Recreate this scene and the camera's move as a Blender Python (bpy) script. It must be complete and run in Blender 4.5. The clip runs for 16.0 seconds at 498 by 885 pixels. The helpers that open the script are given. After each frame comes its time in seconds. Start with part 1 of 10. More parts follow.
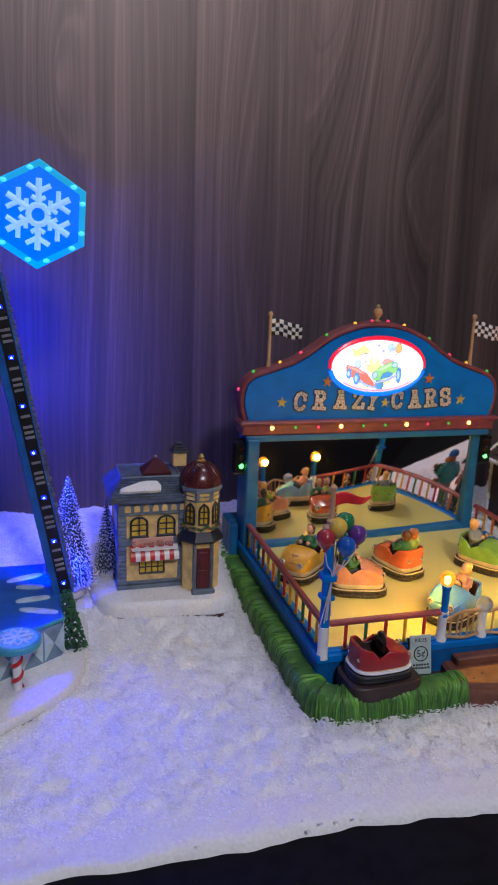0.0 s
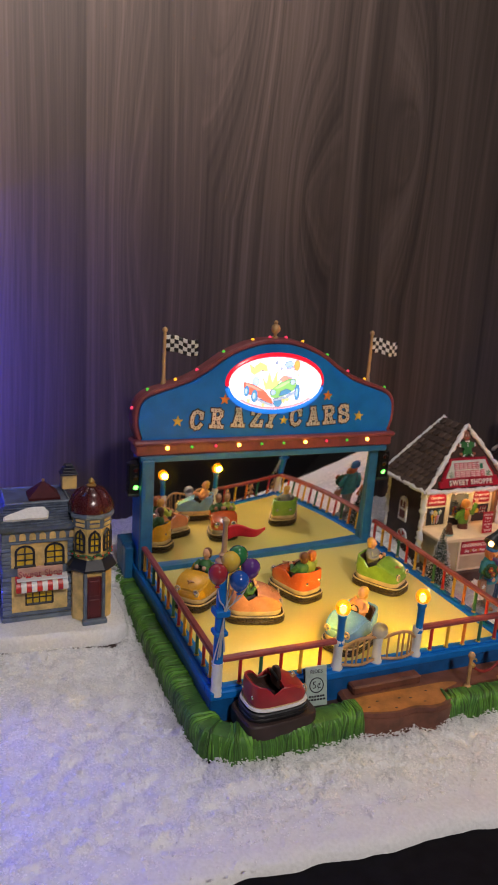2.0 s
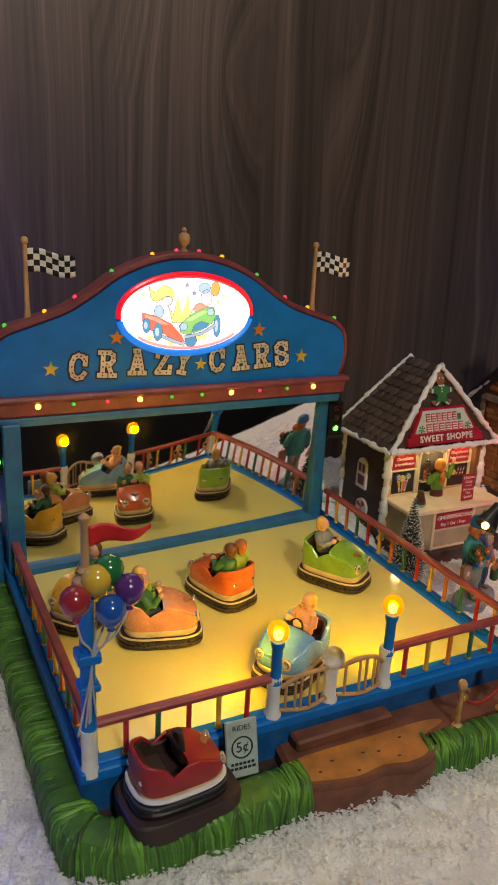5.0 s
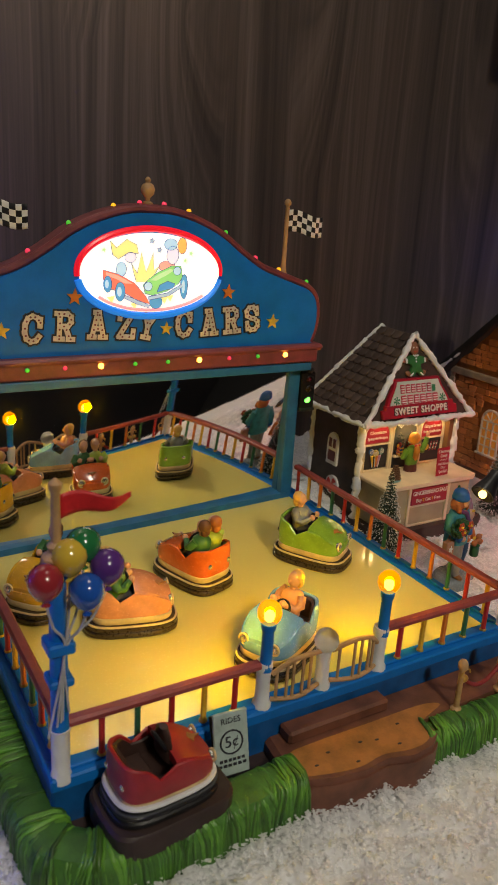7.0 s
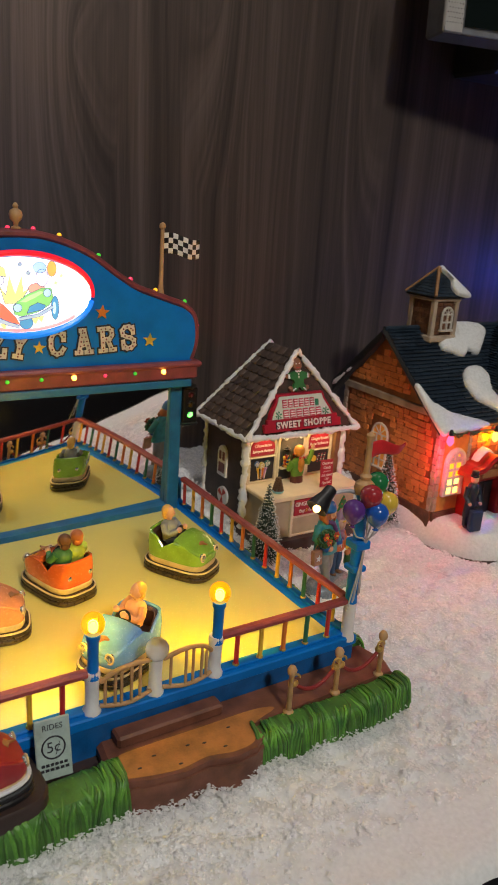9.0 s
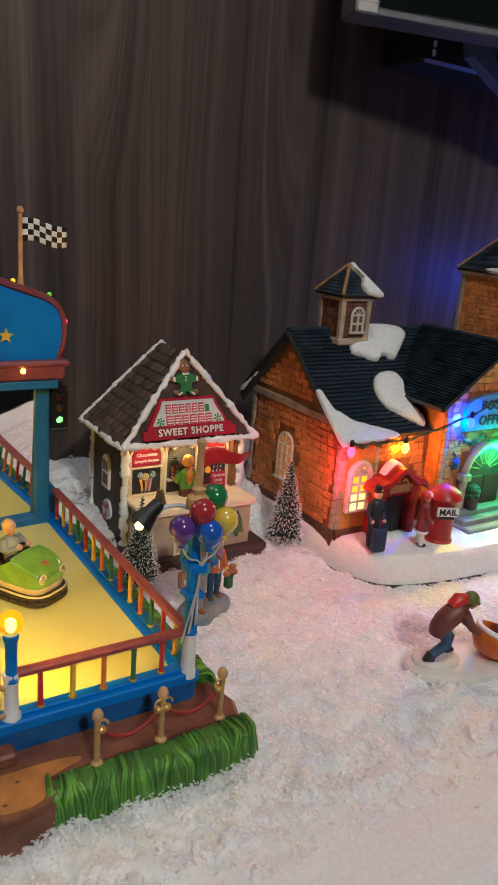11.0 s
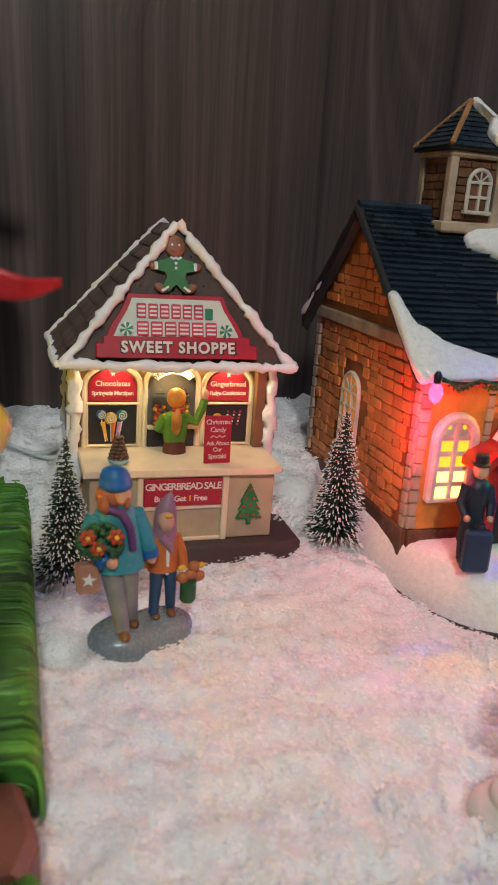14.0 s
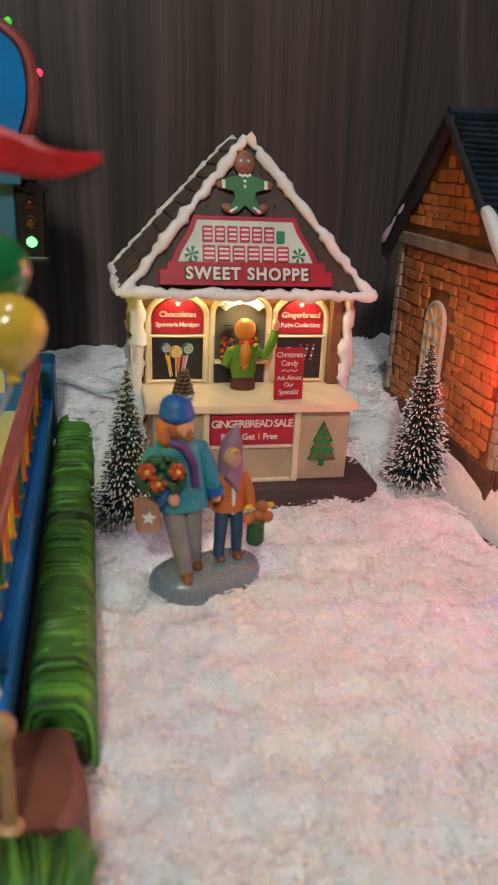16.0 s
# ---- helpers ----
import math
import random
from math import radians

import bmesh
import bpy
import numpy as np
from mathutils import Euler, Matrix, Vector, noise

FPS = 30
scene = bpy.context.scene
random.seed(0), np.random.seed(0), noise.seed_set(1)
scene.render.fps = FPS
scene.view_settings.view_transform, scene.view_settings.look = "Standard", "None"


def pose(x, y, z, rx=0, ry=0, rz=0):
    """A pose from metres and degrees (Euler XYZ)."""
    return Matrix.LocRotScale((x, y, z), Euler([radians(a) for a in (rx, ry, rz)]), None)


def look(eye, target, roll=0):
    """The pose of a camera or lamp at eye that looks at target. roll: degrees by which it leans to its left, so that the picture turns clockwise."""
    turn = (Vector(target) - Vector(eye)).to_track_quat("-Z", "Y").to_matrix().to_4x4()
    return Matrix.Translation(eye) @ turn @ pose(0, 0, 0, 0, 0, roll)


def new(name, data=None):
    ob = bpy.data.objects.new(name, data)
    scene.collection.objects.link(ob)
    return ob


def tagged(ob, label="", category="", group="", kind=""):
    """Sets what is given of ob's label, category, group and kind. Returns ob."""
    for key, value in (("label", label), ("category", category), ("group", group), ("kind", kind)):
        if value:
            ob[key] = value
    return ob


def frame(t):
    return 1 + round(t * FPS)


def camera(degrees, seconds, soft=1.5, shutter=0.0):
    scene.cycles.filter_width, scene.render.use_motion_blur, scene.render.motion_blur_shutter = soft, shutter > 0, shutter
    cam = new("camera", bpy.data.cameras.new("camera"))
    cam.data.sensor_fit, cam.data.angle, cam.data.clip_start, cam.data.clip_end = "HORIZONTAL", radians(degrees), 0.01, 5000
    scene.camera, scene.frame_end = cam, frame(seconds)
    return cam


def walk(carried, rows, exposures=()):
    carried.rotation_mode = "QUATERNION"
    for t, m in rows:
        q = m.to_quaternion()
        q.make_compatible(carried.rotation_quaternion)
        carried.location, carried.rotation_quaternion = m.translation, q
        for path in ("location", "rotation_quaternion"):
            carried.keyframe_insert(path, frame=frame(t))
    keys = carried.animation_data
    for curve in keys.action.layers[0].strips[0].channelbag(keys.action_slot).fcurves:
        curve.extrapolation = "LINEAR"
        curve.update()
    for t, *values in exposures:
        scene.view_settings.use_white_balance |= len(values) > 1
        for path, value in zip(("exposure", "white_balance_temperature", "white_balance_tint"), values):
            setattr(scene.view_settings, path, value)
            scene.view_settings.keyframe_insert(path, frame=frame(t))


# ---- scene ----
cam = camera(36.40, 16.0)
cam.data.dof.use_dof, cam.data.dof.focus_distance, cam.data.dof.aperture_fstop = True, 0.43, 30.0
PATH = [
    (0, (-0.1841, -0.4323, 0.3015), (-0.0487, 0.0322, 0.1756), 2.31),
    (0.5, (-0.1780, -0.4306, 0.3080), (-0.0290, 0.0296, 0.1813), 2.81),
    (1, (-0.1768, -0.4237, 0.3128), (-0.0146, 0.0319, 0.1861), 3.32),
    (1.5, (-0.1714, -0.4160, 0.3181), (0.0033, 0.0346, 0.1901), 3.47),
    (2, (-0.1638, -0.4110, 0.3212), (0.0264, 0.0331, 0.1926), 3.77),
    (2.5, (-0.1507, -0.4040, 0.3278), (0.0533, 0.0338, 0.1985), 4.15),
    (3, (-0.1291, -0.3968, 0.3339), (0.0870, 0.0353, 0.2053), 4.56),
    (3.5, (-0.1048, -0.3852, 0.3319), (0.1138, 0.0457, 0.2033), 4.55),
    (4, (-0.0747, -0.3551, 0.3210), (0.1382, 0.0771, 0.1872), 4.04),
    (4.5, (-0.0588, -0.3105, 0.2954), (0.1493, 0.1193, 0.1469), 2.96),
    (4.7, (-0.0624, -0.2932, 0.2865), (0.1467, 0.1348, 0.1346), 2.84),
    (6.8, (-0.0695, -0.2319, 0.2488), (0.1758, 0.1740, 0.0905), 3.65),
    (7, (-0.0679, -0.2353, 0.2503), (0.1790, 0.1699, 0.0924), 3.70),
    (7.5, (-0.0629, -0.2476, 0.2556), (0.1884, 0.1552, 0.0987), 4.04),
    (8, (-0.0500, -0.2629, 0.2615), (0.2033, 0.1389, 0.1051), 4.04),
    (8.5, (-0.0342, -0.2779, 0.2673), (0.2218, 0.1227, 0.1124), 4.01),
    (9, (-0.0186, -0.2838, 0.2682), (0.2426, 0.1134, 0.1133), 4.09),
    (9.5, (-0.0025, -0.2885, 0.2666), (0.2638, 0.1059, 0.1131), 3.78),
    (10, (0.0223, -0.2911, 0.2632), (0.2932, 0.1008, 0.1114), 3.91),
    (10.2, (0.0312, -0.2906, 0.2644), (0.3041, 0.0995, 0.1117), 4.38),
    (12.3, (0.1874, -0.2585, 0.2137), (0.3932, 0.1784, 0.0842), 4.61),
    (12.5, (0.2019, -0.2486, 0.2064), (0.3948, 0.1938, 0.0760), 4.53),
    (13, (0.2289, -0.2192, 0.1881), (0.4006, 0.2305, 0.0530), 4.47),
    (13.5, (0.2548, -0.1871, 0.1722), (0.4126, 0.2659, 0.0313), 4.33),
    (14, (0.2630, -0.1625, 0.1601), (0.4086, 0.2937, 0.0164), 4.14),
    (14.5, (0.2712, -0.1472, 0.1513), (0.4012, 0.3109, -0.0011), 3.84),
    (15, (0.2724, -0.1380, 0.1433), (0.3861, 0.3217, -0.0172), 3.47),
    (15.5, (0.2727, -0.1361, 0.1428), (0.3741, 0.3237, -0.0256), 3.07),
    (16, (0.2702, -0.1436, 0.1447), (0.3676, 0.3148, -0.0295), 2.70),
]
walk(cam, [(t, look(eye, target, roll)) for t, eye, target, roll in PATH], [(0, -0.01, 5650, 21), (1, 0.0, 5980, 21), (2, 0.04, 6550, 17), (3, 0.04, 6950, 13), (4.5, -0.06, 7050, 9), (7, -0.26, 7200, 6), (8, -0.14, 6850, 6), (9, 0.03, 6550, 7), (10, 0.10, 6300, 7), (12.5, 0.19, 6150, 6), (13.5, 0.22, 6050, 3), (16, 0.24, 6150, 2)])


# ---- light ----
world = bpy.data.worlds.new("dim_room")
scene.world = world
world.use_nodes = True
world.node_tree.nodes["Background"].inputs["Color"].default_value = (0.50, 0.52, 0.60, 1)
world.node_tree.nodes["Background"].inputs["Strength"].default_value = 0.02
scene.view_settings.exposure = 0.0


def lamp(name, kind, m, watts, colour, size=0.01, size_y=None, spot=None, blend=0.6):
    data = bpy.data.lights.new(name, kind)
    data.energy, data.color = watts, colour
    if kind == "AREA":
        data.size = size
        if size_y:
            data.shape, data.size_y = "RECTANGLE", size_y
    else:
        data.shadow_soft_size = size
    if spot:
        data.spot_size, data.spot_blend = radians(spot), blend
    ob = new(name, data)
    ob.matrix_world = m
    return ob


# the room's small ceiling lamps: one in front, one overhead, one on the wall panel
lamp("room_lamp_light", "AREA", look((0.02, -1.50, 1.35), (0.20, 0.15, 0.1)), 15.5, (1.0, 0.94, 0.86), 0.16, 0.16)
lamp("overhead_lamp_light", "AREA", look((0.28, -0.22, 1.75), (0.26, 0.02, 0.0)), 4.2, (1.0, 0.93, 0.86), 0.16, 0.16)
lamp("ceiling_lamp_light", "SPOT", look((-0.12, -0.25, 1.55), (-0.08, 0.345, 0.97)), 160.0, (1.0, 0.85, 0.74), 0.10, spot=46)

# ---- mesh tools ----
WORLD = {}


class Geo:
    """Collects vertices and faces of one mesh; paint picks the material slot."""

    def __init__(self):
        self.v, self.f, self.m, self.paint, self.turn = [], [], [], 0, None

    def add(self, verts, faces):
        k = len(self.v)
        if self.turn is not None:
            verts = [self.turn @ Vector(p) for p in verts]
        self.v += [tuple(p) for p in verts]
        self.f += [tuple(i + k for i in f) for f in faces]
        self.m += [self.paint] * len(faces)
        return self

    def box(self, a, b, c=0.0004, m=None):
        """A box from corner a to corner b with chamfered edges."""
        lo, hi = [min(p, q) for p, q in zip(a, b)], [max(p, q) for p, q in zip(a, b)]
        c = min(c, *[(q - p) * 0.45 for p, q in zip(lo, hi)])
        verts, at = [], {}
        for sx in (0, 1):
            for sy in (0, 1):
                for sz in (0, 1):
                    s = (sx, sy, sz)
                    for ax in range(3):
                        p = [(hi[i] if s[i] else lo[i]) + (0 if i == ax else (-c if s[i] else c)) for i in range(3)]
                        at[s, ax] = len(verts)
                        verts.append(p)
        faces = []
        for ax in range(3):
            u, w = (ax + 1) % 3, (ax + 2) % 3
            for side in (0, 1):
                ring = []
                for su, sw in ((0, 0), (1, 0), (1, 1), (0, 1)):
                    s = [0, 0, 0]
                    s[ax], s[u], s[w] = side, su, sw
                    ring.append(at[tuple(s), ax])
                faces.append(ring if side else ring[::-1])
            for su in (0, 1):
                for sw in (0, 1):
                    s0, s1 = [0, 0, 0], [0, 0, 0]
                    s0[u] = s1[u] = su
                    s0[w] = s1[w] = sw
                    s1[ax] = 1
                    q = [at[tuple(s0), u], at[tuple(s1), u], at[tuple(s1), w], at[tuple(s0), w]]
                    faces.append(q if su == sw else q[::-1])
        for s in ((x, y, z) for x in (0, 1) for y in (0, 1) for z in (0, 1)):
            t = [at[s, 0], at[s, 1], at[s, 2]]
            faces.append(t if sum(s) % 2 else t[::-1])
        if m is not None:
            verts = [m @ Vector(p) for p in verts]
        return self.add(verts, faces)

    def rings(self, rings, caps=True, closed=True):
        """Skin a list of rings of equal length."""
        n, verts, faces = len(rings[0]), [p for r in rings for p in r], []
        for k in range(len(rings) - 1):
            for i in range(n if closed else n - 1):
                j = (i + 1) % n
                faces.append((k * n + i, k * n + j, (k + 1) * n + j, (k + 1) * n + i))
        if caps:
            faces.append(tuple(range(n))[::-1])
            faces.append(tuple((len(rings) - 1) * n + i for i in range(n)))
        return self.add(verts, faces)

    def lathe(self, profile, at=(0, 0, 0), seg=16, m=None, squash=1.0):
        """Spin (radius, height) pairs round the z axis."""
        rings = []
        for r, z in profile:
            r = max(r, 1e-5)
            ring = [(at[0] + r * math.cos(a), at[1] + squash * r * math.sin(a), at[2] + z) for a in (2 * math.pi * i / seg for i in range(seg))]
            rings.append([m @ Vector(p) for p in ring] if m is not None else ring)
        return self.rings(rings)

    def ball(self, c, r, seg=14, rows=9, m=None):
        rx, ry, rz = r if isinstance(r, tuple) else (r, r, r)
        rings = []
        for k in range(rows + 1):
            a = math.pi * (k / rows) - math.pi / 2
            a = max(min(a, math.pi / 2 - 0.03), -math.pi / 2 + 0.03)
            ring = [(rx * math.cos(a) * math.cos(b), ry * math.cos(a) * math.sin(b), rz * math.sin(a)) for b in (2 * math.pi * i / seg for i in range(seg))]
            if m is not None:
                ring = [m @ Vector(p) for p in ring]
            rings.append([(p[0] + c[0], p[1] + c[1], p[2] + c[2]) for p in ring])
        return self.rings(rings)

    def tube(self, pts, r, seg=10, caps=True):
        """A round tube along points; r is one radius or one for each point."""
        pts = [Vector(p) for p in pts]
        rad = r if isinstance(r, (list, tuple)) else [r] * len(pts)
        rings, side = [], None
        for k, p in enumerate(pts):
            d = (pts[min(k + 1, len(pts) - 1)] - pts[max(k - 1, 0)]).normalized()
            if side is None:
                side = d.orthogonal().normalized()
            side = (side - d * side.dot(d))
            side = side.normalized() if side.length > 1e-6 else d.orthogonal().normalized()
            up = d.cross(side)
            rings.append([tuple(p + (side * math.cos(a) + up * math.sin(a)) * rad[k]) for a in (2 * math.pi * i / seg for i in range(seg))])
        return self.rings(rings, caps)

    def slab(self, outline, y0, y1, m=None, c=0.0):
        """An outline in x, z drawn out along y from y0 (front) to y1 (back), with a chamfer c at its front."""
        n = len(outline)
        cx, cz = sum(p[0] for p in outline) / n, sum(p[1] for p in outline) / n

        def ring(y, k):
            return [(x + (cx - x) * k, y, z + (cz - z) * k) for x, z in outline]
        size = max(max(abs(x - cx), abs(z - cz)) for x, z in outline)
        rings = [ring(y0, c / size), ring(y0 + c, 0), ring(y1, 0)] if c else [ring(y0, 0), ring(y1, 0)]
        if m is not None:
            rings = [[tuple(m @ Vector(p)) for p in r] for r in rings]
        area = sum(outline[i][0] * outline[(i + 1) % n][1] - outline[(i + 1) % n][0] * outline[i][1] for i in range(n))
        if area > 0:
            rings = [r[::-1] for r in rings]
        return self.rings(rings)

    def plan(self, outline, z0, z1, c=0.0):
        """An outline in x, y raised from z0 to z1 with a chamfer c at its top."""
        m = Matrix(((1, 0, 0, 0), (0, 0, 1, 0), (0, -1, 0, 0), (0, 0, 0, 1)))
        return self.slab(outline, -z1, -z0, m, c)


def part(name, geo, mats, parent=None, label="", smooth=40):
    """Links a Geo as one mesh object under a thing or a part, in the thing's own frame."""
    me = bpy.data.meshes.new(name)
    top = parent
    while top is not None and top.parent is not None:
        top = top.parent
    off = Vector(WORLD.get(top.name, (0, 0, 0))) if top is not None else Vector((0, 0, 0))
    me.from_pydata([tuple(Vector(p) - off) for p in geo.v], [], geo.f)
    for mat in mats if isinstance(mats, (list, tuple)) else [mats]:
        me.materials.append(mat)
    me.polygons.foreach_set("material_index", geo.m)
    if smooth:
        me.polygons.foreach_set("use_smooth", [True] * len(geo.f))
        me.set_sharp_from_angle(angle=radians(smooth))
    me.update()
    ob = new(name, me)
    ob.parent = parent
    return tagged(ob, label)


def thing(name, at, label, category, group="", kind="", world=True):
    """An Empty at the base of a thing; with world its parts are given in world places."""
    ob = new(name)
    ob.empty_display_size = 0.01
    ob.location = at
    if world:
        WORLD[ob.name] = tuple(at)
    return tagged(ob, label, category, group, kind)


def single(name, geo, mats, at, label, category, group="", kind="", smooth=40):
    """A thing of one mesh, given in world places, with its origin at its base."""
    moved = Geo()
    moved.v, moved.f, moved.m = [tuple(Vector(p) - Vector(at)) for p in geo.v], geo.f, geo.m
    ob = part(name, moved, mats, None, "", smooth)
    ob.location = at
    return tagged(ob, label, category, group, kind)


def lettering(name, text, m, height, mat, parent, depth=0.0003, spread=1.0, bold=0.0, label=""):
    """A word in the built-in font, centred at the pose m (x along the line, z up, facing -y)."""
    curve = bpy.data.curves.new(name, "FONT")
    curve.body, curve.size, curve.align_x, curve.align_y = text, height * 1.38, "CENTER", "CENTER"
    curve.extrude, curve.offset, curve.space_character, curve.resolution_u = depth, bold, spread, 3
    tmp = bpy.data.objects.new(name, curve)
    scene.collection.objects.link(tmp)
    bpy.context.view_layer.update()
    me = bpy.data.meshes.new_from_object(tmp)
    bpy.data.objects.remove(tmp)
    top = parent
    while top.parent is not None:
        top = top.parent
    off = Matrix.Translation(-Vector(WORLD.get(top.name, (0, 0, 0))))
    me.transform(off @ m @ pose(0, 0, 0, 90, 0, 0))
    me.materials.clear()
    me.materials.append(mat)
    ob = new(name, me)
    ob.parent = parent
    return tagged(ob, label)


def arc(cx, cz, r, a0, a1, n=10, rz=None):
    return [(cx + r * math.cos(radians(a0 + (a1 - a0) * i / n)), cz + (rz or r) * math.sin(radians(a0 + (a1 - a0) * i / n))) for i in range(n + 1)]


def smooth_curve(pts, n=6):
    """A smooth open curve through points (Catmull-Rom)."""
    pts = [Vector(p) for p in pts]
    out = []
    for i in range(len(pts) - 1):
        p0, p1, p2, p3 = pts[max(i - 1, 0)], pts[i], pts[i + 1], pts[min(i + 2, len(pts) - 1)]
        for k in range(n):
            t = k / n
            out.append(tuple(0.5 * ((2 * p1) + (p2 - p0) * t + (2 * p0 - 5 * p1 + 4 * p2 - p3) * t * t + (3 * p1 - p0 - 3 * p2 + p3) * t ** 3)))
    out.append(tuple(pts[-1]))
    return out


def star_outline(x, z, r, tilt=0.0):
    return [(x + (r if k % 2 == 0 else r * 0.42) * math.sin(radians(36 * k + tilt)), z + (r if k % 2 == 0 else r * 0.42) * math.cos(radians(36 * k + tilt))) for k in range(10)]

# ---- materials ----
def nodes_of(name):
    mat = bpy.data.materials.new(name)
    mat.use_nodes = True
    nt = mat.node_tree
    return mat, nt, nt.nodes["Principled BSDF"]


def paint(name, colour, rough=0.45, metal=0.0, vary=0.18, grain=900.0, bump=0.15, dark=None, spec=0.5, wear=0.5, big=90.0, coat=0.0, islands=0.0, coat_rough=0.15):
    """Hand-painted resin: the colour broken at two scales, with fine relief."""
    mat, nt, b = nodes_of(name)
    n, l = nt.nodes, nt.links
    tc = n.new("ShaderNodeTexCoord")
    n1, n2 = n.new("ShaderNodeTexNoise"), n.new("ShaderNodeTexNoise")
    for k, s, d in ((n1, grain, 3.0), (n2, big, 4.0)):
        k.inputs["Scale"].default_value, k.inputs["Detail"].default_value = s, d
        l.new(tc.outputs["Object"], k.inputs["Vector"])
    mix = n.new("ShaderNodeMix")
    mix.data_type = "RGBA"
    lowc = dark or tuple(c * (1 - vary * 2.2) for c in colour)
    mix.inputs["A"].default_value = (*[max(c, 0.0) for c in lowc], 1)
    mix.inputs["B"].default_value = (*[min(c * (1 + vary * 0.6), 1.0) for c in colour], 1)
    add = n.new("ShaderNodeMath")
    add.operation = "MULTIPLY_ADD"
    l.new(n1.outputs["Fac"], add.inputs[0])
    add.inputs[1].default_value = wear
    ramp = n.new("ShaderNodeMapRange")
    ramp.inputs["From Min"].default_value, ramp.inputs["From Max"].default_value = 0.30, 0.62
    l.new(n2.outputs["Fac"], ramp.inputs["Value"])
    sc = n.new("ShaderNodeMath")
    sc.operation = "MULTIPLY"
    sc.inputs[1].default_value = 1.0 - wear * 0.5
    l.new(ramp.outputs["Result"], sc.inputs[0])
    l.new(sc.outputs[0], add.inputs[2])
    add.use_clamp = True
    l.new(add.outputs[0], mix.inputs["Factor"])
    out = mix.outputs["Result"]
    if islands:
        geo, hsv = n.new("ShaderNodeNewGeometry"), n.new("ShaderNodeHueSaturation")
        info = n.new("ShaderNodeObjectInfo")
        s2 = n.new("ShaderNodeMath")
        s2.operation = "ADD"
        l.new(geo.outputs["Random Per Island"], s2.inputs[0])
        l.new(info.outputs["Random"], s2.inputs[1])
        s3 = n.new("ShaderNodeMath")
        s3.operation = "FRACT"
        l.new(s2.outputs[0], s3.inputs[0])
        mr = n.new("ShaderNodeMapRange")
        mr.inputs["To Min"].default_value, mr.inputs["To Max"].default_value = 1 - islands, 1 + islands
        l.new(s3.outputs[0], mr.inputs["Value"])
        l.new(mr.outputs["Result"], hsv.inputs["Value"])
        l.new(out, hsv.inputs["Color"])
        out = hsv.outputs["Color"]
    l.new(out, b.inputs["Base Color"])
    b.inputs["Metallic"].default_value = metal
    b.inputs["Specular IOR Level"].default_value = spec
    b.inputs["Coat Weight"].default_value = coat
    b.inputs["Coat Roughness"].default_value = coat_rough
    rr = n.new("ShaderNodeMapRange")
    rr.inputs["To Min"].default_value, rr.inputs["To Max"].default_value = max(rough - 0.12, 0.04), min(rough + 0.15, 1.0)
    l.new(n1.outputs["Fac"], rr.inputs["Value"])
    l.new(rr.outputs["Result"], b.inputs["Roughness"])
    if bump:
        bp = n.new("ShaderNodeBump")
        bp.inputs["Strength"].default_value, bp.inputs["Distance"].default_value = bump, 0.0006
        l.new(n1.outputs["Fac"], bp.inputs["Height"])
        l.new(bp.outputs["Normal"], b.inputs["Normal"])
    return mat


def glow(name, colour, strength, base=None):
    mat, nt, b = nodes_of(name)
    b.inputs["Base Color"].default_value = (*(base or colour), 1)
    b.inputs["Emission Color"].default_value = (*colour, 1)
    b.inputs["Emission Strength"].default_value = strength
    b.inputs["Roughness"].default_value = 0.25
    return mat


